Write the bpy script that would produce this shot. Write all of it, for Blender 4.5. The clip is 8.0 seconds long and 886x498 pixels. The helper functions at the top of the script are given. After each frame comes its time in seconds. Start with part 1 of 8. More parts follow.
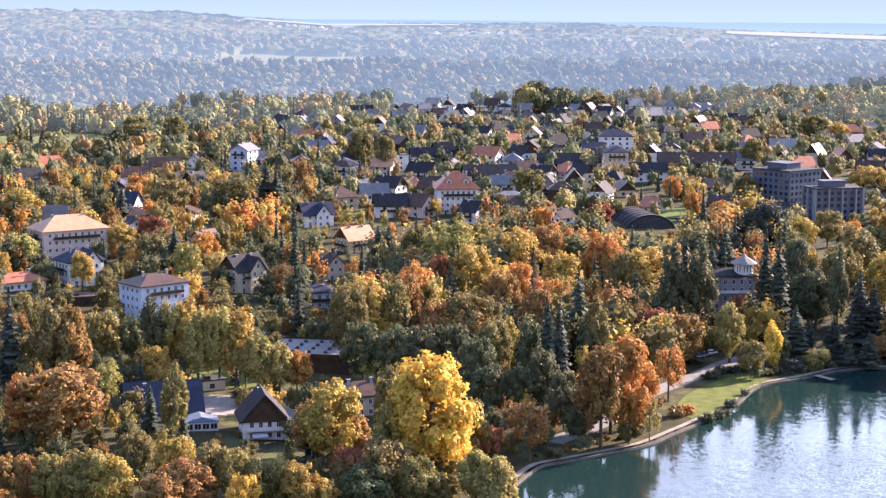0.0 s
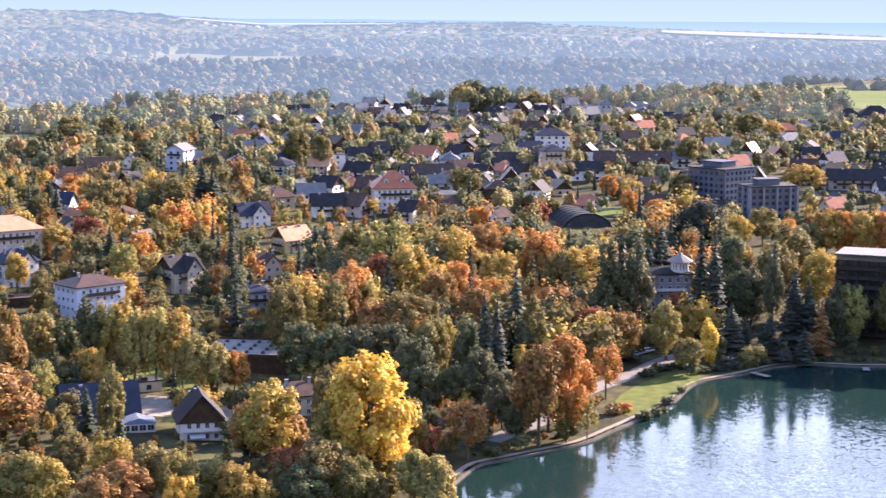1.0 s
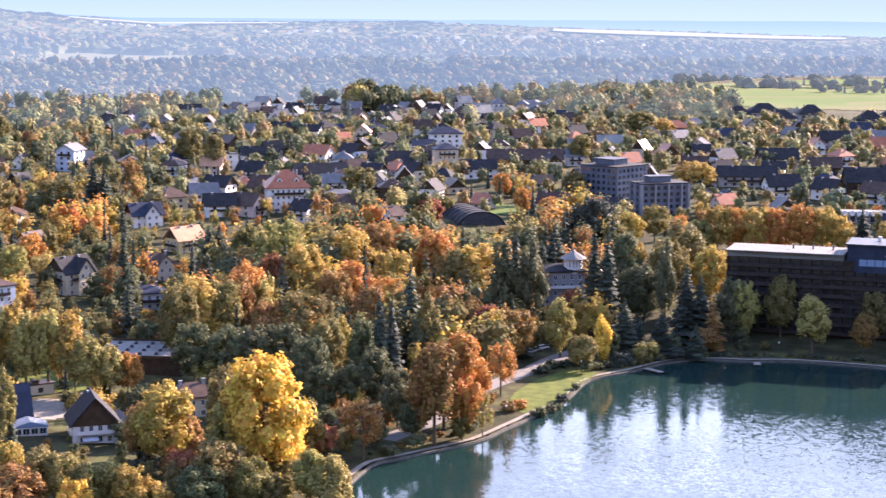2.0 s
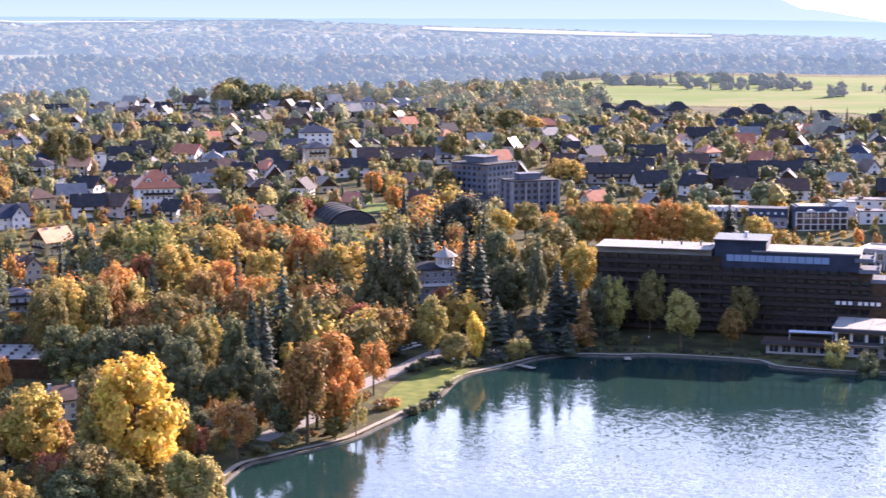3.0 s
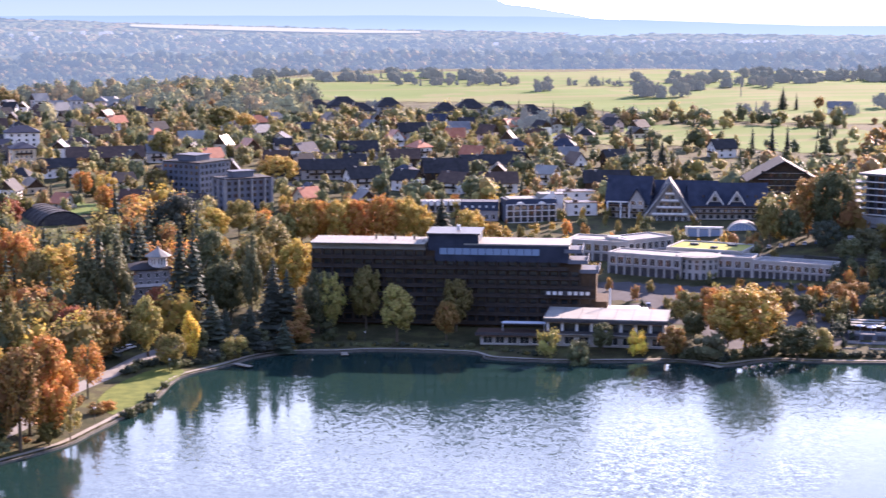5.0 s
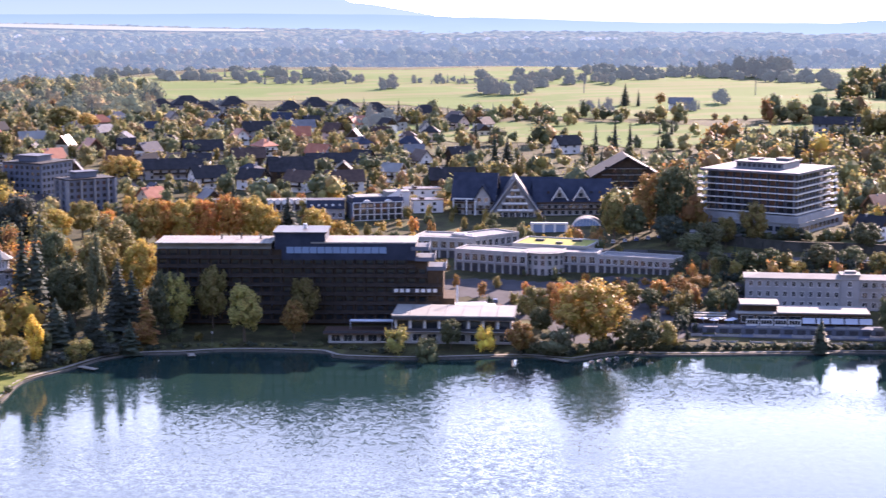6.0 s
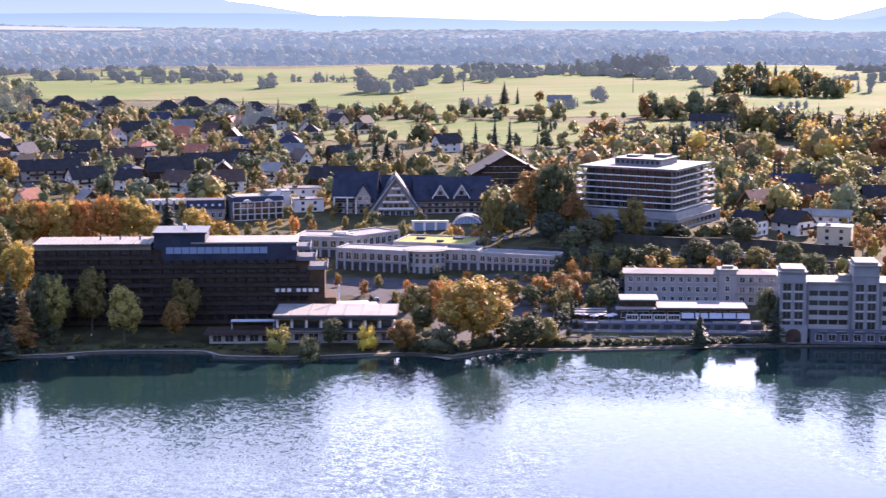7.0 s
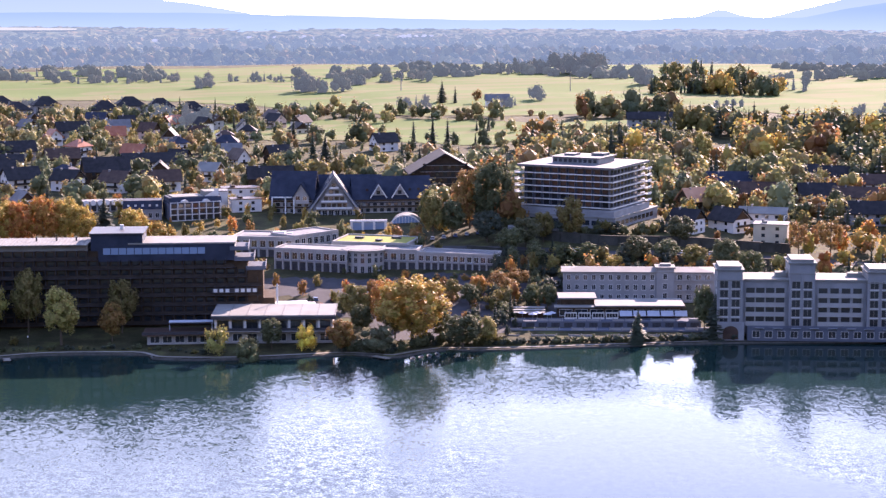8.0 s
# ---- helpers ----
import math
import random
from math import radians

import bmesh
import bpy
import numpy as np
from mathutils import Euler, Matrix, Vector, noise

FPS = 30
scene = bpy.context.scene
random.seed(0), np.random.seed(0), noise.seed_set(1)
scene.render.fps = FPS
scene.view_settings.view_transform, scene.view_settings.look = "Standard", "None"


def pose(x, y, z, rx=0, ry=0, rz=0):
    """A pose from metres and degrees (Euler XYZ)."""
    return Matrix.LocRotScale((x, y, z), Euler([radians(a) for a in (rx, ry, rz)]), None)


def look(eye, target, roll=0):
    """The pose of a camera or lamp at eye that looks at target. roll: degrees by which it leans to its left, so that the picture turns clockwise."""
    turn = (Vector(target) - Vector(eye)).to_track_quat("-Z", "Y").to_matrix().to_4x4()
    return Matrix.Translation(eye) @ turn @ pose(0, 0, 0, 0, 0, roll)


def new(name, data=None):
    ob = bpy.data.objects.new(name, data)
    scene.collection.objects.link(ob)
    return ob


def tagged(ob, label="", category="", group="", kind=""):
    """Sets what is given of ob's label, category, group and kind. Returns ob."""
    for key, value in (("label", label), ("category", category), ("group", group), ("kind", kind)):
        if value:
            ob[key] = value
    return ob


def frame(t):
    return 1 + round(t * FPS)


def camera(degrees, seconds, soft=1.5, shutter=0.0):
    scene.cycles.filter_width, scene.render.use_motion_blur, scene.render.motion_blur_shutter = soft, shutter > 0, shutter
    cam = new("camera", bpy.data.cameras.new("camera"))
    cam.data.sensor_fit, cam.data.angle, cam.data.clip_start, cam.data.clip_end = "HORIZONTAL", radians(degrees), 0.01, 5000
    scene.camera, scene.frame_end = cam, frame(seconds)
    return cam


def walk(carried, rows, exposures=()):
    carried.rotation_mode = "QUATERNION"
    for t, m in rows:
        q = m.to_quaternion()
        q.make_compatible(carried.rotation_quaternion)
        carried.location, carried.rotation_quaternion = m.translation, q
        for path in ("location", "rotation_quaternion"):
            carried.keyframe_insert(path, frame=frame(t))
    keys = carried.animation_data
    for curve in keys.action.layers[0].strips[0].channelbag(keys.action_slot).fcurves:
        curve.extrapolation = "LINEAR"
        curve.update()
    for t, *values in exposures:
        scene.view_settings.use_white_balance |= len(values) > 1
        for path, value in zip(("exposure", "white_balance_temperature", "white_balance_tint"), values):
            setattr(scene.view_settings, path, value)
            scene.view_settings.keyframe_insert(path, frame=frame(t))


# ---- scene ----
EYE = (0.0, 0.0, 125.0)
cam = camera(26.5, 8.0, soft=1.35, shutter=0.4)
# seconds, yaw to the right, pitch, roll: a pan on a terrace high over the lake
PAN = [
    (0.0, 0.0, -7.922, 0.06), (0.5, 0.522, -7.93, 0.062), (1.0, 1.926, -7.941, 0.062),
    (2.5, 7.057, -7.999, 0.058), (3.0, 9.125, -8.022, 0.038), (3.5, 11.021, -8.038, 0.024),
    (4.0, 13.264, -8.066, 0.0), (4.5, 15.508, -8.089, 0.005), (6.0, 22.589, -8.182, -0.033),
    (6.5, 24.568, -8.205, -0.082), (7.0, 26.242, -8.232, -0.092), (7.5, 27.477, -8.247, -0.116),
    (8.0, 28.134, -8.259, -0.132),
]


def heading(yaw, pitch):
    a, b = radians(yaw), radians(pitch)
    return (EYE[0] + math.sin(a) * math.cos(b), EYE[1] + math.cos(a) * math.cos(b), EYE[2] + math.sin(b))


walk(cam, [(t, look(EYE, heading(yaw, pitch), roll)) for t, yaw, pitch, roll in PAN],
     [(0.0, 2.42, 6500, 34), (3.0, 2.54, 6450, 38), (4.5, 2.42, 6450, 40), (6.0, 2.36, 6400, 41), (8.0, 2.24, 6400, 43)])

# ---- sky and sun ----
SUN_AZ, SUN_EL = 52.0, 21.5
world = bpy.data.worlds.new("sky")
scene.world = world
world.use_nodes = True
wn = world.node_tree
sky = wn.nodes.new("ShaderNodeTexSky")
sky.sky_type = "NISHITA"
sky.sun_disc = False
sky.sun_elevation, sky.sun_rotation = radians(SUN_EL), radians(SUN_AZ)
sky.altitude, sky.air_density, sky.dust_density, sky.ozone_density = 600, 1.0, 0.0, 1.8
to_sun = Vector((math.sin(radians(SUN_AZ)) * math.cos(radians(SUN_EL)), math.cos(radians(SUN_AZ)) * math.cos(radians(SUN_EL)), math.sin(radians(SUN_EL))))
# the sky, and the wide white glow of autumn haze round the sun, fading evenly away from it
clear_sky, haze, both = wn.nodes["Background"], wn.nodes.new("ShaderNodeBackground"), wn.nodes.new("ShaderNodeAddShader")
wn.links.new(sky.outputs[0], clear_sky.inputs[0])
clear_sky.inputs[1].default_value = 0.12
direction, dot, half, power = wn.nodes.new("ShaderNodeTexCoord"), wn.nodes.new("ShaderNodeVectorMath"), wn.nodes.new("ShaderNodeMapRange"), wn.nodes.new("ShaderNodeMath")
dot.operation, power.operation = "DOT_PRODUCT", "POWER"
dot.inputs[1].default_value = to_sun
half.inputs[1].default_value = -1.0
power.inputs[1].default_value = 2.0
wn.links.new(direction.outputs["Generated"], dot.inputs[0])
wn.links.new(dot.outputs["Value"], half.inputs[0])
wn.links.new(half.outputs[0], power.inputs[0])
strength = wn.nodes.new("ShaderNodeMath")
strength.operation = "MULTIPLY"
strength.inputs[1].default_value = 0.74
# the haze lies low over the land and thins upward
split, thin, low = wn.nodes.new("ShaderNodeSeparateXYZ"), wn.nodes.new("ShaderNodeMapRange"), wn.nodes.new("ShaderNodeMath")
thin.inputs[3].default_value, thin.inputs[4].default_value = 1.0, 0.0
low.operation = "POWER"
low.inputs[1].default_value = 2.2
wn.links.new(direction.outputs["Generated"], split.inputs[0])
wn.links.new(split.outputs["Z"], thin.inputs[0])
wn.links.new(thin.outputs[0], low.inputs[0])
veil = wn.nodes.new("ShaderNodeMath")
veil.operation = "MULTIPLY"
wn.links.new(power.outputs[0], veil.inputs[0])
wn.links.new(low.outputs[0], veil.inputs[1])
wn.links.new(veil.outputs[0], strength.inputs[0])
wn.links.new(strength.outputs[0], haze.inputs[1])
haze.inputs[0].default_value = (1.0, 0.965, 0.79, 1)
wn.links.new(clear_sky.outputs[0], both.inputs[0])
wn.links.new(haze.outputs[0], both.inputs[1])
wn.links.new(both.outputs[0], wn.nodes["World Output"].inputs[0])
sun = new("sun", bpy.data.lights.new("sun", "SUN"))
sun.data.energy, sun.data.angle, sun.data.color = 5.0, radians(0.6), (1.0, 0.86, 0.67)
sun.matrix_world = look(to_sun * 3000, (0, 0, 0))


# ---- materials ----
def material(name, rough=0.8, metal=0.0):
    m = bpy.data.materials.new(name)
    m.use_nodes = True
    n = m.node_tree.nodes
    b = n["Principled BSDF"]
    b.inputs["Roughness"].default_value, b.inputs["Metallic"].default_value = rough, metal
    b.inputs["Specular IOR Level"].default_value = 0.5 if rough < 0.42 else (0.16 if rough < 0.75 else 0.06)
    return m, n, m.node_tree.links, b


def varied(name, col, col2, scale=0.5, rough=0.8, metal=0.0, bump=0.1, fine=6.0, random_amount=0.0):
    """Two colours mixed by coarse and fine noise, with a little relief."""
    m, n, l, b = material(name, rough, metal)
    tc = n.new("ShaderNodeTexCoord")
    big, small = n.new("ShaderNodeTexNoise"), n.new("ShaderNodeTexNoise")
    big.inputs["Scale"].default_value, small.inputs["Scale"].default_value = scale, fine
    big.inputs["Detail"].default_value = small.inputs["Detail"].default_value = 5
    add = n.new("ShaderNodeMath")
    add.operation = "MULTIPLY_ADD"
    add.inputs[1].default_value = 0.45
    ramp = n.new("ShaderNodeMapRange")
    ramp.inputs[1].default_value, ramp.inputs[2].default_value = 0.5, 0.95
    mix = n.new("ShaderNodeMix")
    mix.data_type = "RGBA"
    mix.inputs[6].default_value, mix.inputs[7].default_value = (*col, 1), (*col2, 1)
    for tex in (big, small):
        l.new(tc.outputs["Object"], tex.inputs["Vector"])
    l.new(small.outputs[0], add.inputs[0])
    l.new(big.outputs[0], add.inputs[2])
    l.new(add.outputs[0], ramp.inputs[0])
    l.new(ramp.outputs[0], mix.inputs[0])
    out = mix.outputs[2]
    if random_amount:
        info, hsv, val = n.new("ShaderNodeObjectInfo"), n.new("ShaderNodeHueSaturation"), n.new("ShaderNodeMapRange")
        val.inputs[3].default_value, val.inputs[4].default_value = 1 - random_amount, 1 + random_amount
        l.new(info.outputs["Random"], val.inputs[0])
        l.new(val.outputs[0], hsv.inputs["Value"])
        l.new(out, hsv.inputs["Color"])
        out = hsv.outputs[0]
    l.new(out, b.inputs["Base Color"])
    if bump:
        bp = n.new("ShaderNodeBump")
        bp.inputs["Strength"].default_value, bp.inputs["Distance"].default_value = bump, 0.1
        l.new(small.outputs[0], bp.inputs["Height"])
        l.new(bp.outputs[0], b.inputs["Normal"])
    return m


def leaf_material(name, from_attribute, through_leaf=0.42, spread=0.45):
    """Thin leaves: colour by tree, varied leaf by leaf, partly letting light through."""
    m, n, l, b = material(name, 0.6)
    if from_attribute:
        src = n.new("ShaderNodeAttribute")
        src.attribute_name = "tint"
    else:
        src = n.new("ShaderNodeObjectInfo")
    geo, hsv = n.new("ShaderNodeNewGeometry"), n.new("ShaderNodeHueSaturation")
    hue, val = n.new("ShaderNodeMapRange"), n.new("ShaderNodeMapRange")
    hue.inputs[3].default_value, hue.inputs[4].default_value = 0.475, 0.525
    val.inputs[3].default_value, val.inputs[4].default_value = 1 - spread, 1 + spread
    l.new(geo.outputs["Random Per Island"], hue.inputs[0])
    frac, mul = n.new("ShaderNodeMath"), n.new("ShaderNodeMath")
    mul.operation, frac.operation = "MULTIPLY", "FRACT"
    mul.inputs[1].default_value = 7.31
    l.new(geo.outputs["Random Per Island"], mul.inputs[0])
    l.new(mul.outputs[0], frac.inputs[0])
    l.new(frac.outputs[0], val.inputs[0])
    l.new(src.outputs["Color"], hsv.inputs["Color"])
    l.new(hue.outputs[0], hsv.inputs["Hue"])
    l.new(val.outputs[0], hsv.inputs["Value"])
    l.new(hsv.outputs[0], b.inputs["Base Color"])
    b.inputs["Specular IOR Level"].default_value = 0.06
    tr, mx = n.new("ShaderNodeBsdfTranslucent"), n.new("ShaderNodeMixShader")
    mx.inputs[0].default_value = through_leaf
    l.new(hsv.outputs[0], tr.inputs["Color"])
    l.new(b.outputs[0], mx.inputs[1])
    l.new(tr.outputs[0], mx.inputs[2])
    l.new(mx.outputs[0], n["Material Output"].inputs["Surface"])
    return m


LEAF, LEAF_WOOD = leaf_material("leaves", False, 0.24, 0.30), leaf_material("wood_leaves", True, 0.42, 0.18)
BARK = varied("bark", (0.07, 0.055, 0.04), (0.14, 0.11, 0.08), 1.5, 0.95, bump=0.6)
PLASTER = {
    "white": varied("white_plaster", (0.60, 0.59, 0.57), (0.50, 0.49, 0.475), 0.25, 0.9),
    "cream": varied("cream_plaster", (0.50, 0.43, 0.32), (0.41, 0.355, 0.26), 0.25, 0.9),
    "yellow": varied("yellow_plaster", (0.52, 0.40, 0.20), (0.44, 0.33, 0.16), 0.25, 0.9),
    "pink": varied("pink_plaster", (0.50, 0.40, 0.36), (0.42, 0.33, 0.29), 0.25, 0.9),
    "grey": varied("grey_plaster", (0.27, 0.27, 0.275), (0.20, 0.20, 0.21), 0.25, 0.9),
    "blue": varied("pale_blue_plaster", (0.42, 0.47, 0.56), (0.36, 0.41, 0.50), 0.25, 0.9),
    # darker copies of white plaster, with the lake fronts' shade put into colour
    "pale": varied("shade_toned_pale_plaster", (0.26, 0.265, 0.275), (0.20, 0.205, 0.215), 0.25, 0.9),
    "shop": varied("shade_toned_white_plaster", (0.34, 0.335, 0.325), (0.27, 0.265, 0.255), 0.25, 0.9),
    "slate": varied("blue_grey_plaster", (0.11, 0.125, 0.155), (0.085, 0.095, 0.12), 0.25, 0.9),
    "wood": varied("dark_timber", (0.04, 0.027, 0.018), (0.075, 0.05, 0.032), 0.6, 0.8),
}
ROOF = {
    "dark": varied("dark_slate_roof", (0.016, 0.0165, 0.019), (0.034, 0.034, 0.038), 0.4, 0.8, bump=0.12),
    "brown": varied("brown_tile_roof", (0.042, 0.026, 0.02), (0.085, 0.053, 0.04), 0.4, 0.5, bump=0.12),
    "red": varied("red_tile_roof", (0.28, 0.09, 0.05), (0.38, 0.15, 0.085), 0.4, 0.5, bump=0.12),
    "terracotta": varied("pale_tile_roof", (0.40, 0.20, 0.11), (0.50, 0.28, 0.17), 0.4, 0.5, bump=0.12),
    "grey": varied("grey_sheet_roof", (0.10, 0.103, 0.11), (0.155, 0.158, 0.165), 0.3, 0.7, bump=0.2),
    "white": varied("pale_gravel_roof", (0.23, 0.23, 0.215), (0.16, 0.16, 0.152), 0.15, 0.8, bump=0.2),
    "blue": varied("blue_sheet_roof", (0.018, 0.024, 0.040), (0.034, 0.043, 0.067), 0.3, 0.75, bump=0.2),
    "green": varied("planted_roof", (0.21, 0.22, 0.055), (0.29, 0.27, 0.08), 0.2, 0.95, bump=0.6),
}
FRAME = varied("white_painted_frame", (0.62, 0.62, 0.61), (0.52, 0.52, 0.51), 1.0, 0.5)
DARKFRAME = varied("dark_painted_metal", (0.03, 0.03, 0.035), (0.06, 0.06, 0.065), 1.0, 0.5)
CONCRETE = varied("concrete", (0.34, 0.33, 0.31), (0.24, 0.23, 0.22), 0.3, 0.9, bump=0.3)
STONE = varied("shore_stone", (0.11, 0.105, 0.095), (0.06, 0.057, 0.05), 0.7, 0.9, bump=0.6, random_amount=0.25)
GRAVEL = varied("gravel_path", (0.26, 0.24, 0.205), (0.18, 0.165, 0.14), 0.4, 0.95, bump=0.3)
ASPHALT = varied("asphalt", (0.04, 0.04, 0.044), (0.065, 0.065, 0.07), 0.2, 0.85, bump=0.2)
PALE_ROAD = varied("pale_worn_asphalt", (0.19, 0.182, 0.172), (0.145, 0.138, 0.13), 0.2, 0.85, bump=0.2)
LAWN = varied("lawn", (0.055, 0.078, 0.02), (0.12, 0.135, 0.034), 0.25, 0.95, bump=0.6, fine=3.0)
# wall stone for an unlit slope: the shade is put into its dark colour
SHADE_STONE = varied("shade_dark_stone", (0.035, 0.037, 0.03), (0.065, 0.062, 0.055), 0.3, 0.9, bump=0.8, fine=2.0)
AWNING = varied("pale_awning_cloth", (0.40, 0.43, 0.48), (0.33, 0.36, 0.41), 0.5, 0.8)


def glass_material():
    m, n, l, b = material("window_glass", 0.08)
    b.inputs["Base Color"].default_value = (0.02, 0.024, 0.03, 1)
    b.inputs["Specular IOR Level"].default_value = 0.8
    tex = n.new("ShaderNodeTexNoise")
    tex.inputs["Scale"].default_value = 0.6
    bump = n.new("ShaderNodeBump")
    bump.inputs["Strength"].default_value = 0.08
    l.new(tex.outputs[0], bump.inputs["Height"])
    l.new(bump.outputs[0], b.inputs["Normal"])
    return m


GLASS = glass_material()


def water_material():
    m, n, l, b = material("lake_water", 0.06)
    b.inputs["Base Color"].default_value = (0.008, 0.024, 0.022, 1)
    b.inputs["IOR"].default_value = 1.33
    b.inputs["Specular Tint"].default_value = (1.0, 0.94, 0.84, 1)
    b.inputs["Specular IOR Level"].default_value = 0.22
    tc = n.new("ShaderNodeTexCoord")
    along = n.new("ShaderNodeMapping")  # crests drawn out by the wind
    along.inputs["Rotation"].default_value = (0, 0, radians(28))
    along.inputs["Scale"].default_value = (1.0, 0.85, 1.0)
    l.new(tc.outputs["Object"], along.inputs[0])
    ripple, swell, calm = (n.new("ShaderNodeTexNoise") for _ in range(3))
    for tex, scale, detail in ((ripple, 2.3, 2), (swell, 0.5, 2), (calm, 0.009, 2)):
        tex.inputs["Scale"].default_value, tex.inputs["Detail"].default_value = scale, detail
        l.new(tc.outputs["Object"] if tex is calm else along.outputs[0], tex.inputs["Vector"])
    wind, gust = n.new("ShaderNodeAttribute"), n.new("ShaderNodeMapRange")
    wind.attribute_name = "wind"
    gust.inputs[1].default_value, gust.inputs[2].default_value = 0.36, 0.60
    l.new(calm.outputs[0], gust.inputs[0])
    ruffle = n.new("ShaderNodeMath")
    ruffle.operation = "MULTIPLY"
    l.new(wind.outputs["Fac"], ruffle.inputs[0])
    l.new(gust.outputs[0], ruffle.inputs[1])
    level, rough = n.new("ShaderNodeMapRange"), n.new("ShaderNodeMapRange")
    level.inputs[3].default_value, level.inputs[4].default_value = 0.05, 0.5
    level.clamp = False  # steeper ripples out on the lake, to tone down its brightness in view
    rough.inputs[3].default_value, rough.inputs[4].default_value = 0.04, 0.06
    l.new(ruffle.outputs[0], level.inputs[0])
    l.new(ruffle.outputs[0], rough.inputs[0])
    l.new(rough.outputs[0], b.inputs["Roughness"])
    # the slope of the ripples, stronger where the wind blows
    both, lean, tip = n.new("ShaderNodeMix"), n.new("ShaderNodeVectorMath"), n.new("ShaderNodeVectorMath")
    both.data_type = "RGBA"
    both.inputs[0].default_value = 0.35
    l.new(ripple.outputs["Color"], both.inputs[6])
    l.new(swell.outputs["Color"], both.inputs[7])
    lean.operation, tip.operation = "SUBTRACT", "SCALE"
    lean.inputs[1].default_value = (0.5, 0.5, 0.5)
    l.new(both.outputs[2], lean.inputs[0])
    l.new(lean.outputs[0], tip.inputs[0])
    l.new(level.outputs[0], tip.inputs["Scale"])
    flat, up, unit = n.new("ShaderNodeVectorMath"), n.new("ShaderNodeVectorMath"), n.new("ShaderNodeVectorMath")
    flat.operation, up.operation, unit.operation = "MULTIPLY", "ADD", "NORMALIZE"
    flat.inputs[1].default_value, up.inputs[1].default_value = (1.0, 1.0, 0.0), (0, 0, 1.0)
    l.new(tip.outputs[0], flat.inputs[0])
    l.new(flat.outputs[0], up.inputs[0])
    l.new(up.outputs[0], unit.inputs[0])
    l.new(unit.outputs[0], b.inputs["Normal"])
    return m


WATER = water_material()


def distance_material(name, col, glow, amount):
    """Far country: haze from miles of air put in as emission over the colour."""
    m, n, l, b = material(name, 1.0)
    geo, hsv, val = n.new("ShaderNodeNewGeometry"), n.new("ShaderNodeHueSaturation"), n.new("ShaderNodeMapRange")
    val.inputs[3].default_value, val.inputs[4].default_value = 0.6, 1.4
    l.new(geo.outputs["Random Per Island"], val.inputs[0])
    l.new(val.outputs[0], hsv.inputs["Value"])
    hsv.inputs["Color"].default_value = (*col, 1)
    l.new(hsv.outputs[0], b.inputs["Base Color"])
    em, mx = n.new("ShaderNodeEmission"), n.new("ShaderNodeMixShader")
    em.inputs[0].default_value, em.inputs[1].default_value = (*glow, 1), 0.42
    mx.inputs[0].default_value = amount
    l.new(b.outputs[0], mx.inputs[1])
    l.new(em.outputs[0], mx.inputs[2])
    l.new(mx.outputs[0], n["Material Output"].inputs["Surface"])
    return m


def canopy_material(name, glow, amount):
    """Far treetops and fields: land colour from the tint, haze put in as emission."""
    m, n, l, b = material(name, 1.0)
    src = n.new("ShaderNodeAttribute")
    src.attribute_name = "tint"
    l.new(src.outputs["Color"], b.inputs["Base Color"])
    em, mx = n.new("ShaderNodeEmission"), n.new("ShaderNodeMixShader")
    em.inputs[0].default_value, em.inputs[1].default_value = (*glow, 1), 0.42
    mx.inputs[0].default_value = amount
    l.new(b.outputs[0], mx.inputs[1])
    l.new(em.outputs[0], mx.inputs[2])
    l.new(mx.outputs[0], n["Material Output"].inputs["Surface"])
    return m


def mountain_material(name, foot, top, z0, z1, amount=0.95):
    """Mountains with haze as painted glow: paler towards the foot, where air is thickest."""
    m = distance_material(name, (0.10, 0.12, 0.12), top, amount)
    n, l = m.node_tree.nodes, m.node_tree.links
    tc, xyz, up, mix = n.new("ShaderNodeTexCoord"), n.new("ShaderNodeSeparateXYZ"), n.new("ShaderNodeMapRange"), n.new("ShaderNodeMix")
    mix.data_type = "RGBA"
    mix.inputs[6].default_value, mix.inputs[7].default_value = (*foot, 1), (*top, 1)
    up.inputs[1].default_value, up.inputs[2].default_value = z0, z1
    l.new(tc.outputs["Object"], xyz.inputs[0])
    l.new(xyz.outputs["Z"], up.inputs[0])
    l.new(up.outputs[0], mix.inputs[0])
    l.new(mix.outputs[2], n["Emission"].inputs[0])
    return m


# the glow in these is painted haze; woods and leaves give off no light
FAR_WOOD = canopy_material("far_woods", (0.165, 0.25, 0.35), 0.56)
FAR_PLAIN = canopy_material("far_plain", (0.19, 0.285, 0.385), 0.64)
FAR_COPSE = canopy_material("copse_leaves_haze_glow", (0.125, 0.165, 0.20), 0.36)
# fields and house walls here carry their haze as emission
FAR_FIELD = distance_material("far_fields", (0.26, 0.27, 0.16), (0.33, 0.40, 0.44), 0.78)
FAR_EDGE = canopy_material("woods_leaves_haze_glow", (0.14, 0.185, 0.225), 0.15)
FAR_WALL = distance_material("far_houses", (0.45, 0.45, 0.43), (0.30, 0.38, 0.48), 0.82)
# hill and mountain tones are emitted haze colours, graded by height
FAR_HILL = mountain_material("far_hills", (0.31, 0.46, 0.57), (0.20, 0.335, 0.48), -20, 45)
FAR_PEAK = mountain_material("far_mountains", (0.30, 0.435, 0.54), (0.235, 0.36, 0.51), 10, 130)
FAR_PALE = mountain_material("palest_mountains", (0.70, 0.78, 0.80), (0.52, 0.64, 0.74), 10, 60)


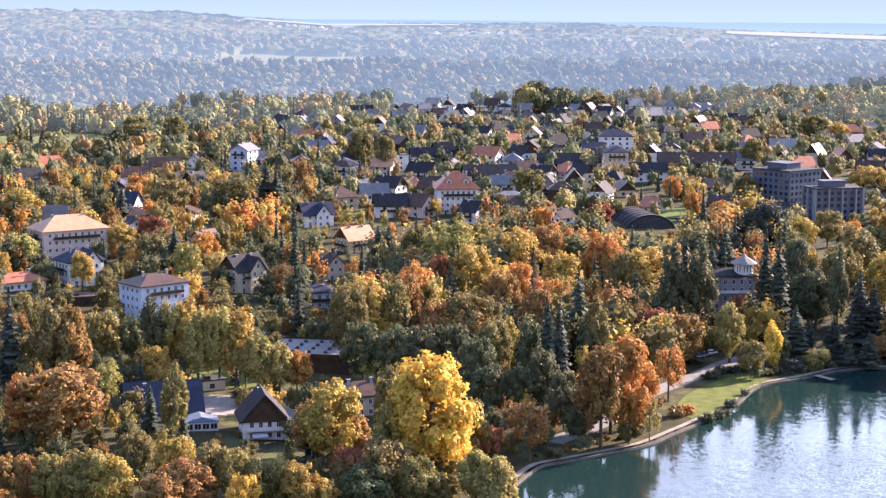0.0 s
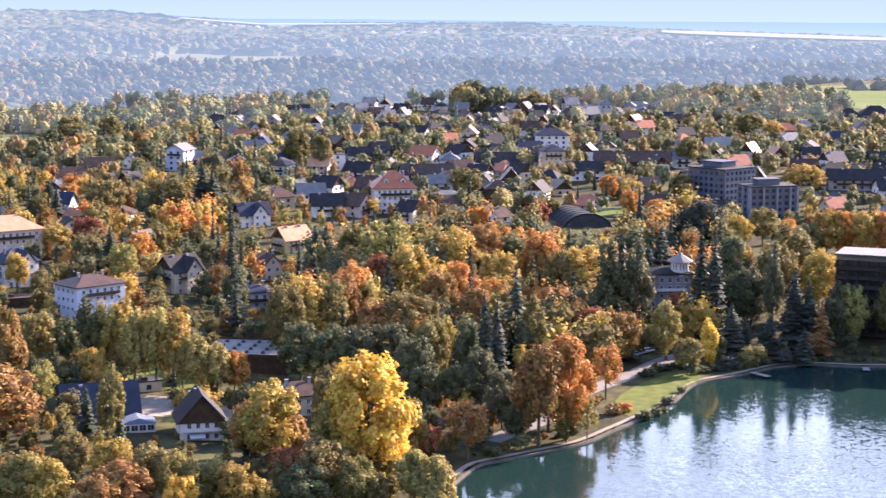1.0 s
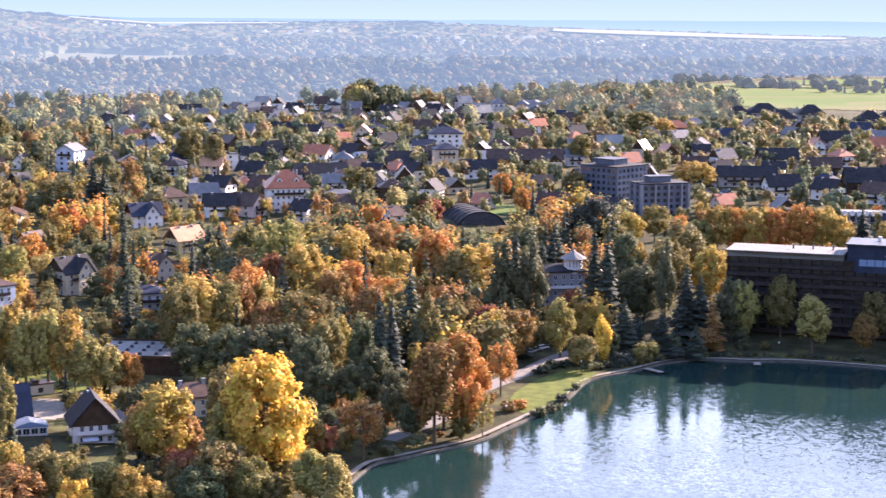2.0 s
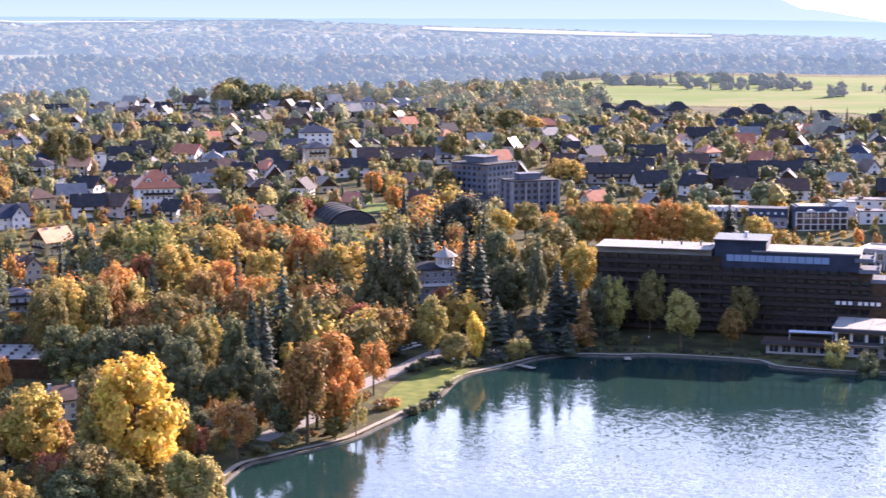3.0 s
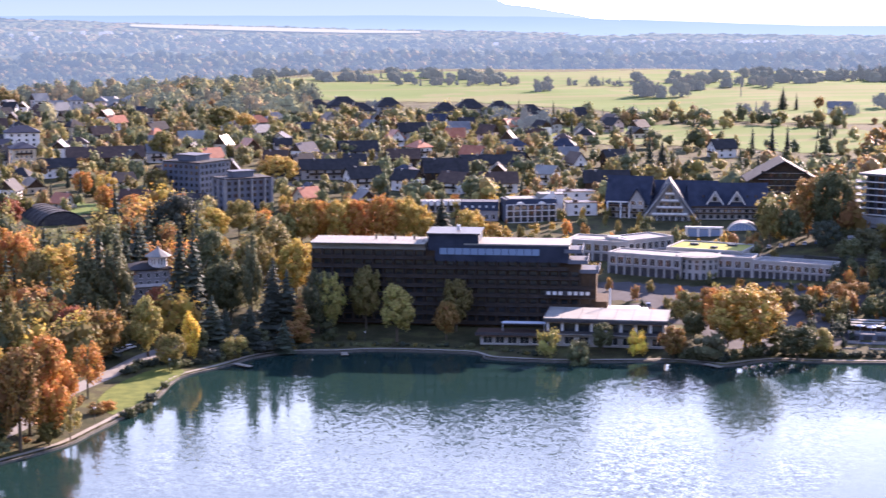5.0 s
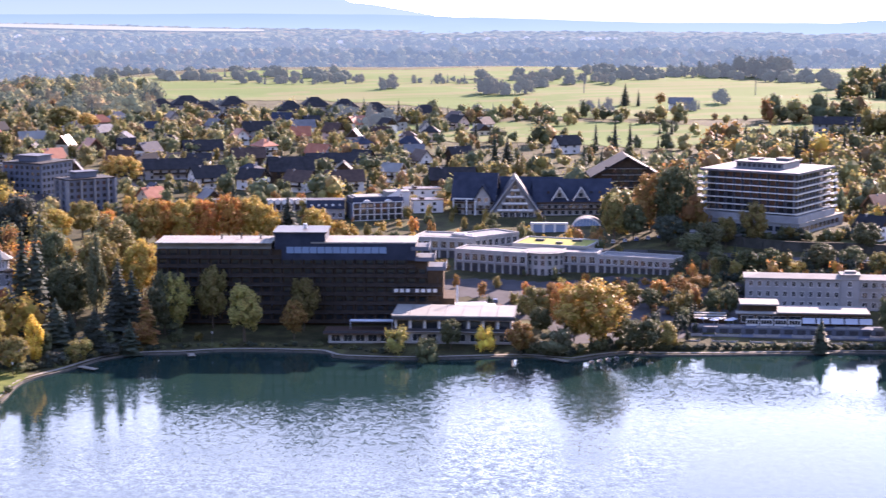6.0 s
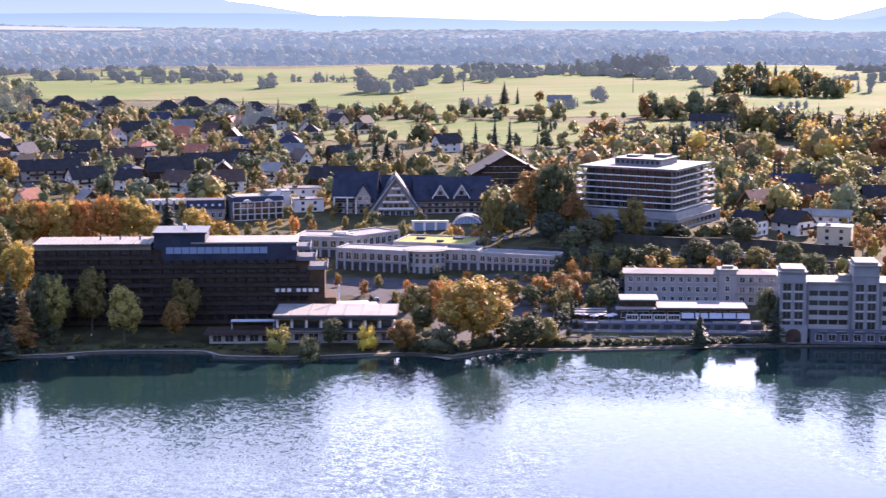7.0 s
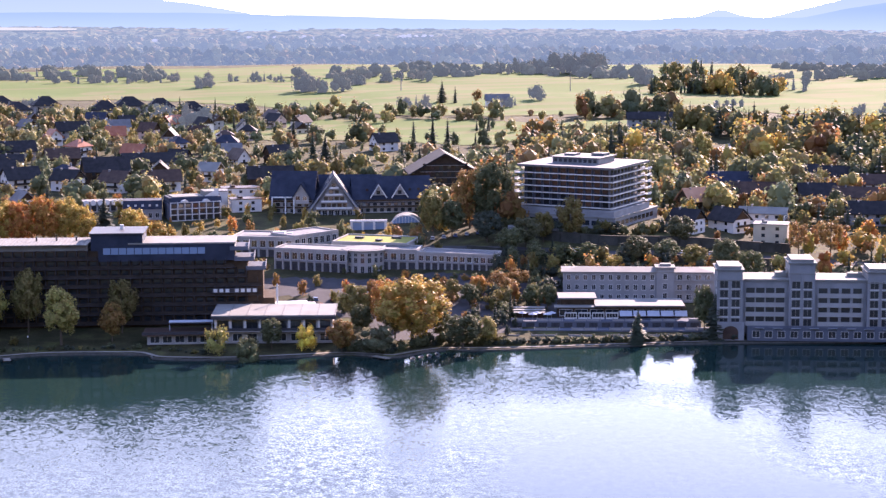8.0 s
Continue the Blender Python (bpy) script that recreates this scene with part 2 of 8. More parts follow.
def meadow_material():
    """Mown strips: yellow-green with paler and browner bands along the fields."""
    m = varied("mown_meadow", (0.088, 0.128, 0.043), (0.112, 0.146, 0.054), 0.02, 0.95, bump=0.5, fine=0.4)
    n, l = m.node_tree.nodes, m.node_tree.links
    b = n["Principled BSDF"]
    b.inputs["Specular IOR Level"].default_value = 0.02
    colour = b.inputs["Base Color"].links[0].from_socket
    tc, mp, tex, lim, mix = n.new("ShaderNodeTexCoord"), n.new("ShaderNodeMapping"), n.new("ShaderNodeTexNoise"), n.new("ShaderNodeMapRange"), n.new("ShaderNodeMix")
    mp.inputs["Rotation"].default_value = (0, 0, radians(24))
    mp.inputs["Scale"].default_value = (0.0035, 0.024, 1)
    tex.inputs["Scale"].default_value, tex.inputs["Detail"].default_value = 1.0, 3
    lim.inputs[1].default_value, lim.inputs[2].default_value = 0.50, 0.56
    mix.data_type = "RGBA"
    mix.inputs[7].default_value = (0.132, 0.138, 0.066, 1)
    l.new(tc.outputs["Object"], mp.inputs[0])
    l.new(mp.outputs[0], tex.inputs[0])
    l.new(tex.outputs[0], lim.inputs[0])
    l.new(lim.outputs[0], mix.inputs[0])
    l.new(colour, mix.inputs[6])
    l.new(mix.outputs[2], b.inputs["Base Color"])
    return m


MEADOW = meadow_material()

for m in (ROOF["red"], ROOF["brown"], ROOF["terracotta"], ROOF["dark"], ROOF["blue"]):  # fired tiles, slate and sheet catch the sun
    m.node_tree.nodes["Principled BSDF"].inputs["Specular IOR Level"].default_value = 0.14


# ---- the lie of the land ----
# the lake's shore, from the castle rock round the bay
SHORE = [
    (-60, 330), (-10, 405), (10, 440), (24, 478), (33, 487), (54, 503), (65, 518), (77, 536), (89, 557), (97, 577), (103, 585),
    (118, 596), (130, 607), (143, 611), (158, 607), (174, 605), (202, 590), (204, 581), (226, 568), (262, 557), (273, 546), (292, 549),
    (312, 539), (384, 513), (432, 488), (520, 440), (640, 330), (720, 120), (640, -120),
]


def smooth_line(points, step=2.0):
    """A round line through the points, as an array of places about a step apart."""
    p = np.array(points, float)
    p = np.vstack([2 * p[0] - p[1], p, 2 * p[-1] - p[-2]])
    out = []
    for i in range(1, len(p) - 2):
        n = max(2, int(np.hypot(*(p[i + 1] - p[i])) / step))
        t = (np.arange(n) / n)[:, None]
        a, b, c, d = p[i - 1], p[i], p[i + 1], p[i + 2]
        out.append(0.5 * (2 * b + (c - a) * t + (2 * a - 5 * b + 4 * c - d) * t ** 2 + (3 * b - a - 3 * c + d) * t ** 3))
    return np.vstack(out + [p[-2][None]])


SHORE_LINE = smooth_line(SHORE)
LAKE = np.vstack([SHORE_LINE, [(300, -300), (-60, -200), (-40, 200)]])


def inside(poly, x, y):
    x, y = np.asarray(x, float), np.asarray(y, float)
    hit = np.zeros(x.shape, bool)
    px, py = poly[:, 0], poly[:, 1]
    for i in range(len(poly)):
        j = i - 1
        if py[i] == py[j]:
            continue
        cross = ((py[i] > y) != (py[j] > y)) & (x < (px[j] - px[i]) * (y - py[i]) / (py[j] - py[i]) + px[i])
        hit ^= cross
    return hit


def shore_distance(x, y):
    """Metres inland from the water's edge; minus out on the lake."""
    x, y = np.atleast_1d(np.asarray(x, float)), np.atleast_1d(np.asarray(y, float))
    d = np.full(x.shape, 1e9)
    line = SHORE_LINE[::2]
    for k in range(0, len(x), 20000):
        s = slice(k, k + 20000)
        d[s] = np.sqrt(((x[s, None] - line[None, :, 0]) ** 2 + (y[s, None] - line[None, :, 1]) ** 2).min(1))
    return np.where(inside(LAKE, x, y), -d, d)


def height(x, y):
    """The ground: a low shore, a town on rising land, a valley behind it and the castle rock."""
    x, y = np.atleast_1d(np.asarray(x, float)), np.atleast_1d(np.asarray(y, float))
    d = shore_distance(x, y)
    land = 0.55 + 22.4 * (1 - np.exp(-(np.maximum(d, 0) / 230) ** 1.4))
    land += 1.2 * np.sin(x / 47 + 1) * np.sin(y / 61) * np.clip((d - 60) / 150, 0, 1)
    land += 9 * np.exp(-((x - 425) / 75) ** 2 - ((y - 665) / 70) ** 2) * np.clip(d / 90, 0, 1)
    r = np.hypot(x, y)
    rim = 1580 + 600 * np.clip((np.degrees(np.arctan2(x, np.maximum(y, 1))) - 4) / 12, 0, 1)
    land -= 45 * np.clip((r - rim) / 300, 0, 1) ** 2
    z = np.where(d > 0, land, np.maximum(-5, 0.5 + 1.0 * d))
    rock = 121.5 * np.exp(-(r / 62) ** 2)
    return np.where(rock > 1, np.maximum(z, rock), z)


def h1(x, y):
    return float(height(x, y)[0])


# ---- building blocks ----
def mesh(name, vf, mat, smooth=False):
    me = bpy.data.meshes.new(name)
    me.from_pydata([tuple(v) for v in vf[0]], [], [tuple(f) for f in vf[1]])
    if mat:
        me.materials.append(mat)
    if smooth:
        me.polygons.foreach_set("use_smooth", np.ones(len(me.polygons), bool))
    me.update()
    return me


def part(name, vf, mat, parent=None, label="", place=None, smooth=False):
    """One mesh object under a thing; vf is (corners, faces) or a ready mesh."""
    ob = new(name, vf if isinstance(vf, bpy.types.Mesh) else mesh(name, vf, mat, smooth))
    if parent:
        ob.parent = parent
    if place is not None:
        ob.matrix_basis = place
    if label:
        ob["label"] = label
    return ob


def thing(name, x, y, z, turn, label, category, group="", kind=""):
    ob = new(name)
    ob.empty_display_size = 0.5
    ob.matrix_basis = pose(x, y, z, 0, 0, turn)
    return tagged(ob, label, category, group, kind)


def box(x0, y0, z0, x1, y1, z1):
    v = [(x, y, z) for z in (z0, z1) for x, y in ((x0, y0), (x1, y0), (x1, y1), (x0, y1))]
    return v, [(3, 2, 1, 0), (4, 5, 6, 7), (0, 1, 5, 4), (1, 2, 6, 5), (2, 3, 7, 6), (3, 0, 4, 7)]


def join(*parts):
    v, f = [], []
    for a, b in parts:
        f += [tuple(i + len(v) for i in q) for q in b]
        v += list(a)
    return v, f


def prism(outline, y0, y1):
    """An outline in x and z, drawn out from y0 to y1."""
    n = len(outline)
    v = [(x, y0, z) for x, z in outline] + [(x, y1, z) for x, z in outline]
    f = [tuple(range(n)), tuple(range(2 * n - 1, n - 1, -1))]
    f += [(i, n + i, n + (i + 1) % n, (i + 1) % n) for i in range(n)]
    return v, f


def column(outline, z0, z1):
    """An outline in x and y, drawn up from z0 to z1."""
    n = len(outline)
    v = [(x, y, z0) for x, y in outline] + [(x, y, z1) for x, y in outline]
    f = [tuple(range(n - 1, -1, -1)), tuple(range(n, 2 * n))]
    f += [(i, (i + 1) % n, n + (i + 1) % n, n + i) for i in range(n)]
    return v, f


def tube(r0, r1, z0, z1, n=10):
    a = [(math.cos(i * math.tau / n), math.sin(i * math.tau / n)) for i in range(n)]
    v = [(r0 * c, r0 * s, z0) for c, s in a] + [(r1 * c, r1 * s, z1) for c, s in a]
    f = [tuple(range(n - 1, -1, -1)), tuple(range(n, 2 * n))]
    return v, f + [(i, (i + 1) % n, n + (i + 1) % n, n + i) for i in range(n)]


def moved(vf, m):
    return [tuple(m @ Vector(v)) for v in vf[0]], vf[1]


_shared = {}


def shared(key, make):
    if key not in _shared:
        _shared[key] = make()
    return _shared[key]


def window_at(parent, x, y, z, turn, w, h, frame=True, mat=FRAME, name="window"):
    """A window: a frame round a pane of glass, set on a wall whose outside is local -y."""
    key = (round(w, 2), round(h, 2))
    place = pose(x, y, z, 0, 0, turn)
    pane = shared(("pane", key), lambda: mesh("pane", box(-w / 2, -0.035, 0, w / 2, 0.02, h), GLASS))
    if not frame:
        return part(name, pane, None, parent, place=place)
    t = 0.11
    bars = shared(("frame", key, mat.name), lambda: mesh("frame", join(
        box(-w / 2 - t, -0.10, -t * 1.4, w / 2 + t, 0.02, 0), box(-w / 2 - t, -0.08, h, w / 2 + t, 0.02, h + t),
        box(-w / 2 - t, -0.08, 0, -w / 2, 0.02, h), box(w / 2, -0.08, 0, w / 2 + t, 0.02, h), box(-0.04, -0.07, 0, 0.04, 0.02, h)), mat))
    ob = part(name, bars, None, parent, place=place)
    part("pane", pane, None, ob)
    return ob


def side_windows(parent, length, dist, turn, floors, first, storey, w, h, pitch, frame, cx=0.0, cy=0.0, margin=1.2, mat=FRAME, skip=()):
    """Rows of windows on the wall that lies dist from (cx, cy) and faces local -y after the turn."""
    n = max(1, int((length - 2 * margin) / pitch + 0.5))
    m = pose(cx, cy, 0, 0, 0, turn)
    for i in range(floors):
        for k in range(n):
            if (i, k) in skip:
                continue
            p = m @ Vector(((k - (n - 1) / 2) * (length - 2 * margin) / n, -dist, first + i * storey))
            window_at(parent, p.x, p.y, p.z, turn, w, h, frame, mat)


def gable_roof(w, d, h, rise, over=1.0, thick=0.28):
    """Ridge along x. Two slabs that overhang on all sides."""
    y, drop = d / 2 + over, rise * over / (d / 2)
    out = [(-y, h - drop), (0, h + rise), (y, h - drop), (y, h - drop + thick), (0, h + rise + thick * 1.3), (-y, h - drop + thick)]
    v, f = [], []
    for x in (-w / 2 - over, w / 2 + over):
        v += [(x, a, b) for a, b in out]
    f = [(0, 1, 7, 6), (1, 2, 8, 7), (2, 3, 9, 8), (3, 4, 10, 9), (4, 5, 11, 10), (5, 0, 6, 11), (5, 4, 1, 0), (4, 3, 2, 1), (6, 7, 10, 11), (7, 8, 9, 10)]
    return v, f


def hip_roof(w, d, h, rise, over=0.95, thick=0.25, flat=0.0):
    """Hipped on four sides; flat is the half width of a level top."""
    a, b = w / 2 + over, d / 2 + over
    ridge = max(a - b, 0.0) + flat
    v = [(-a, -b, h - 0.1), (a, -b, h - 0.1), (a, b, h - 0.1), (-a, b, h - 0.1), (-a, -b, h + thick), (a, -b, h + thick), (a, b, h + thick), (-a, b, h + thick),
         (-ridge, -flat - 0.02, h + rise), (ridge, -flat - 0.02, h + rise), (ridge, flat + 0.02, h + rise), (-ridge, flat + 0.02, h + rise)]
    f = [(3, 2, 1, 0), (0, 1, 5, 4), (1, 2, 6, 5), (2, 3, 7, 6), (3, 0, 4, 7), (4, 5, 9, 8), (5, 6, 10, 9), (6, 7, 11, 10), (7, 4, 8, 11), (8, 9, 10, 11)]
    return v, f


def house(x, y, turn, w, d, floors, rise, wall="white", roof="dark", kind="gable", label="", near=False, storey=2.9, base=0.0, chimneys=1, dormer=False, balcony=False, cross=0.0, name="house", category="house", group=""):
    """A house: ridge along local x; floors storeys to the eaves."""
    h = floors * storey + 0.4 + base
    z = min(h1(x + a * w / 2, y + b * d / 2) for a in (-1, 0, 1) for b in (-1, 0, 1)) - 0.2
    ob = thing(name, x, y, z, turn, label or f"{wall} rendered house with a {roof} {kind} roof", category, group)
    if kind == "gable":
        body = [(-d / 2, 0), (d / 2, 0), (d / 2, h), (0, h + rise), (-d / 2, h)]
        v, f = prism([(a, b) for a, b in body], -w / 2, w / 2)
        part("wall", ([(q[1], -q[0], q[2]) for q in v], f), PLASTER[wall], ob)
        part("roof", gable_roof(w, d, h, rise), ROOF[roof], ob)
    elif kind == "hip":
        part("wall", box(-w / 2, -d / 2, 0, w / 2, d / 2, h), PLASTER[wall], ob)
        part("roof", hip_roof(w, d, h, rise), ROOF[roof], ob)
    else:
        part("wall", box(-w / 2, -d / 2, 0, w / 2, d / 2, h), PLASTER[wall], ob)
        part("roof", join(box(-w / 2 - 0.3, -d / 2 - 0.3, h, w / 2 + 0.3, d / 2 + 0.3, h + 0.35), box(-w / 4, -d / 4, h + 0.35, -w / 4 + 2, -d / 4 + 1.6, h + 1.2)), ROOF[roof], ob)
    ww, wh, pitch = (1.0, 1.35, 2.6) if near else (1.5, 1.4, 4.9)
    frame = near
    for turn2, length, dist in ((0, w, d / 2), (90, d, w / 2), (180, w, d / 2), (-90, d, w / 2)):
        out = radians(turn + turn2)
        if (math.sin(out) * x - math.cos(out) * y) > -0.1 * math.hypot(x, y):
            continue  # only sides that face the camera get windows
        side_windows(ob, length, dist, turn2, floors, base + 1.0, storey, ww, wh, pitch, frame)
        chance = math.sin(x * 12.9 + y * 7.3 + turn2) % 1.0
        m = pose(0, 0, 0, 0, 0, turn2)
        if floors >= 2 and chance < 0.55 and not balcony and kind != "flat" and category == "house":
            low = base + storey * (floors - 1) + 0.1
            b = part("balcony", moved(join(box(-length * 0.36, -dist - 1.25, low, length * 0.36, -dist, low + 0.18), rail(-length * 0.36, length * 0.36, -dist - 1.2, low + 0.18, 0.9)), m), RAILWOOD, ob, "dark timber balcony")
        if kind == "gable" and abs(turn2) == 90 and chance > 0.4 and not balcony and rise > 3.4:
            part("gable_panel", moved(prism([(-length / 2 * 0.92, h + 0.1), (length / 2 * 0.92, h + 0.1), (0, h + rise * 0.96)], -dist - 0.1, -dist + 0.1), m), PLASTER["wood"], ob, "dark timber gable")
    if kind == "gable" and rise > 3:
        for s in (90, -90):
            side_windows(ob, 2.6, w / 2, s, 1, h + 0.5, storey, 0.9, 1.2, 2.0, frame, margin=0.2)
    for k in range(chimneys):
        cx, cz = (-0.25 + 0.5 * k) * w, h + rise * (0.75 if kind != "flat" else 0)
        c = part("chimney", box(cx - 0.4, -0.9, cz - 0.8, cx + 0.4, -0.3, cz + 1.6), PLASTER["grey"], ob)
        part("cap", box(cx - 0.55, -1.05, cz + 1.6, cx + 0.55, -0.15, cz + 1.75), CONCRETE, c)
    if dormer and kind != "flat":
        for sx in (-w / 5, w / 5):
            q = part("dormer", moved(prism([(-1.2, 0), (1.2, 0), (1.2, 1.5), (0, 2.5), (-1.2, 1.5)], -2.2, 1.5), pose(sx, -d / 4, h + rise * 0.28)), PLASTER[wall], ob)
            part("dormer_roof", moved(prism([(-1.6, 1.25), (0, 2.65), (1.6, 1.25), (1.6, 1.45), (0, 2.9), (-1.6, 1.45)], -2.5, 1.5), pose(sx, -d / 4, h + rise * 0.28)), ROOF[roof], q)
            window_at(q, sx, -d / 4 - 2.2, h + rise * 0.28 + 0.4, 0, 1.0, 1.1, frame)
    if cross:
        q = part("wing", moved(prism([(-cross / 2, 0), (cross / 2, 0), (cross / 2, h), (0, h + rise * 0.9), (-cross / 2, h)], -d / 2 - 1.6, 0), pose(w * 0.12, 0, 0)), PLASTER[wall], ob)
        part("wing_roof", moved(prism([(-cross / 2 - 0.7, h - 0.7), (0, h + rise * 0.9), (cross / 2 + 0.7, h - 0.7), (cross / 2 + 0.7, h - 0.4), (0, h + rise * 0.9 + 0.4), (-cross / 2 - 0.7, h - 0.4)], -d / 2 - 2.4, 0), pose(w * 0.12, 0, 0)), ROOF[roof], q)
        for fl in range(floors + 1):
            for sx in ((-cross / 4, cross / 4) if fl < floors else (0,)):
                window_at(q, w * 0.12 + sx, -d / 2 - 1.6, base + 1.0 + fl * storey, 0, 1.0, 1.35, frame)
    if balcony:
        g = part("gable_panel", moved(prism([(-d / 2 - 0.5, h - 0.9), (d / 2 + 0.5, h - 0.9), (0, h + rise)], -0.12, 0.0), Matrix.Translation((w / 2 + 0.12, 0, 0)) @ pose(0, 0, 0, 0, 0, 90)), PLASTER["wood"], ob, "dark timber gable")
        b = part("balcony", box(w / 2, -d * 0.42, base + storey + 0.1, w / 2 + 1.4, d * 0.42, base + storey + 0.3), CONCRETE, ob)
        part("railing", box(w / 2 + 1.3, -d * 0.42, base + storey + 0.3, w / 2 + 1.4, d * 0.42, base + storey + 1.2), PLASTER["white"], b)
        part("awning", moved(box(0, -d * 0.3, 0, 2.4, d * 0.05, 0.08), Matrix.Translation((w / 2, 0, base + storey - 0.3)) @ pose(0, 0, 0, 0, 25, 0)), AWNING, ob, "pale cloth awning")
    if near:
        part("door", box(-w * 0.3 - 0.5, -d / 2 - 0.06, base, -w * 0.3 + 0.5, -d / 2 + 0.02, base + 2.1), PLASTER["wood"], ob)
    return ob


# ---- ground and lake ----
def ground_sheet():
    """One sheet to the horizon: fine near the shore and the town, coarse behind the eye."""
    az = np.concatenate([np.arange(-180, -16, 4.0), np.arange(-16, 46, 0.35), np.arange(46, 178, 4.0), [180.0]])
    r = np.concatenate([[0.01, 4.0], np.arange(8, 200, 8.0), np.arange(200, 430, 10.0), np.arange(430, 760, 3.5), np.arange(760, 1000, 8.0), np.geomspace(1000, 4850, 60)])
    a, rr = np.meshgrid(np.radians(az), r, indexing="ij")
    x, y = rr * np.sin(a), rr * np.cos(a)
    z = height(x.ravel(), y.ravel())
    v = np.stack([x.ravel(), y.ravel(), z], 1)
    n, k = len(az), len(r)
    i = (np.arange(n - 1)[:, None] * k + np.arange(k - 1)[None]).ravel()
    f = np.stack([i, i + 1, i + k + 1, i + k], 1)[:, ::-1]
    me = bpy.data.meshes.new("ground")
    me.from_pydata(v, [], f.tolist())
    me.polygons.foreach_set("use_smooth", np.ones(len(f), bool))
    me.materials.append(GROUND)
    return tagged(new("ground", me), "town ground of grass, gardens and leaf litter", "ground", kind="structure")


def ground_material():
    m, n, l, b = material("ground_cover", 0.95)
    tc = n.new("ShaderNodeTexCoord")
    big, mid, small = (n.new("ShaderNodeTexNoise") for _ in range(3))
    for tex, s in ((big, 0.012), (mid, 0.09), (small, 1.2)):
        tex.inputs["Scale"].default_value, tex.inputs["Detail"].default_value = s, 5
        l.new(tc.outputs["Object"], tex.inputs["Vector"])
    ramp = n.new("ShaderNodeValToRGB")
    ramp.color_ramp.elements[0].position, ramp.color_ramp.elements[1].position = 0.32, 0.68
    ramp.color_ramp.elements[0].color, ramp.color_ramp.elements[1].color = (0.028, 0.032, 0.014, 1), (0.085, 0.09, 0.034, 1)
    e = ramp.color_ramp.elements.new(0.5)
    e.color = (0.05, 0.046, 0.024, 1)
    l.new(mid.outputs[0], ramp.inputs[0])
    mix = n.new("ShaderNodeMix")
    mix.data_type, mix.blend_type = "RGBA", "OVERLAY"
    mix.inputs[0].default_value = 0.6
    l.new(ramp.outputs[0], mix.inputs[6])
    l.new(small.outputs[0], mix.inputs[7])
    l.new(mix.outputs[2], b.inputs["Base Color"])
    bump = n.new("ShaderNodeBump")
    bump.inputs["Strength"].default_value, bump.inputs["Distance"].default_value = 0.5, 0.3
    l.new(small.outputs[0], bump.inputs["Height"])
    l.new(bump.outputs[0], b.inputs["Normal"])
    return m


GROUND = ground_material()
ground_sheet()


def lake_sheet():
    """Level water, ruffled away from the sheltering shore; reach fitted to the camera's view."""
    gx, gy = np.arange(-200, 800, 10.0), np.arange(-400, 651, 10.0)
    X, Y = (g.ravel() for g in np.meshgrid(gx, gy, indexing="ij"))
    k = len(gy)
    f = [(i * k + j, (i + 1) * k + j, (i + 1) * k + j + 1, i * k + j + 1) for i in range(len(gx) - 1) for j in range(k - 1)]
    ob = part("lake", (np.stack([X, Y, 0 * X], 1), f), WATER)
    wind = ob.data.attributes.new("wind", "FLOAT", "POINT")
    wind.data.foreach_set("value", np.clip((-shore_distance(X, Y) - np.interp(X, [70, 140, 200, 235, 300, 330, 430], [3, 8, 28, 10, 18, 52, 66])) / 20, 0, 1) * np.interp(X, [120, 300], [1.0, 1.8]).astype(np.float32))
    return ob


lake = lake_sheet()
tagged(lake, "rippled blue-green lake water with bright sun glitter", "lake", kind="structure")


def ribbon(line, half, lift, mat, name, label, category, kind="structure", thick=0.0):
    """A strip of paving that follows the ground along a line of places."""
    p = smooth_line(line, 3.0)
    t = np.gradient(p, axis=0)
    t /= np.hypot(t[:, 0], t[:, 1])[:, None]
    nrm = np.stack([-t[:, 1], t[:, 0]], 1)
    v, f, cols = [], [], (-1, -0.5, 0, 0.5, 1)
    for c in cols:
        q = p + nrm * half * c
        v += [(a, b, c2 + lift) for (a, b), c2 in zip(q, np.maximum(height(q[:, 0], q[:, 1]), 0.6))]
    k = len(p)
    for c in range(len(cols) - 1):
        f += [(c * k + i, c * k + i + 1, (c + 1) * k + i + 1, (c + 1) * k + i) for i in range(k - 1)]
    return tagged(part(name, (v, f), mat), label, category, kind=kind)


def patch(outline, lift, mat, name, label, category, cell=3.0, kind="structure"):
    """A piece of lawn, meadow or paving, draped over the ground inside an outline."""
    o = np.array(outline, float)
    o = smooth_line(list(map(tuple, o)) + [tuple(o[0])], cell)
    lo, hi = o.min(0), o.max(0)
    gx, gy = np.arange(lo[0], hi[0] + cell, cell), np.arange(lo[1], hi[1] + cell, cell)
    X, Y = np.meshgrid(gx, gy, indexing="ij")
    keep = inside(o, X.ravel() + cell / 2, Y.ravel() + cell / 2).reshape(X.shape)
    z = height(X.ravel(), Y.ravel()) + lift
    k = len(gy)
    f = [(i * k + j, (i + 1) * k + j, (i + 1) * k + j + 1, i * k + j + 1) for i in range(len(gx) - 1) for j in range(k - 1) if keep[i, j]]
    used = sorted({q for a in f for q in a})
    idx = {q: n for n, q in enumerate(used)}
    v = [(X.ravel()[q], Y.ravel()[q], z[q]) for q in used]
    return tagged(part(name, (v, [tuple(idx[q] for q in a) for a in f]), mat), label, category, kind=kind)


# ---- hotels and public buildings ----
CLEAR = []


def big(name, x, y, turn, z, label, category):
    ob = thing(name, x, y, z, turn, label, category)
    return ob


def rail(x0, x1, y, z, h=1.0, t=0.08):
    return box(x0, y - t, z, x1, y, z + h)


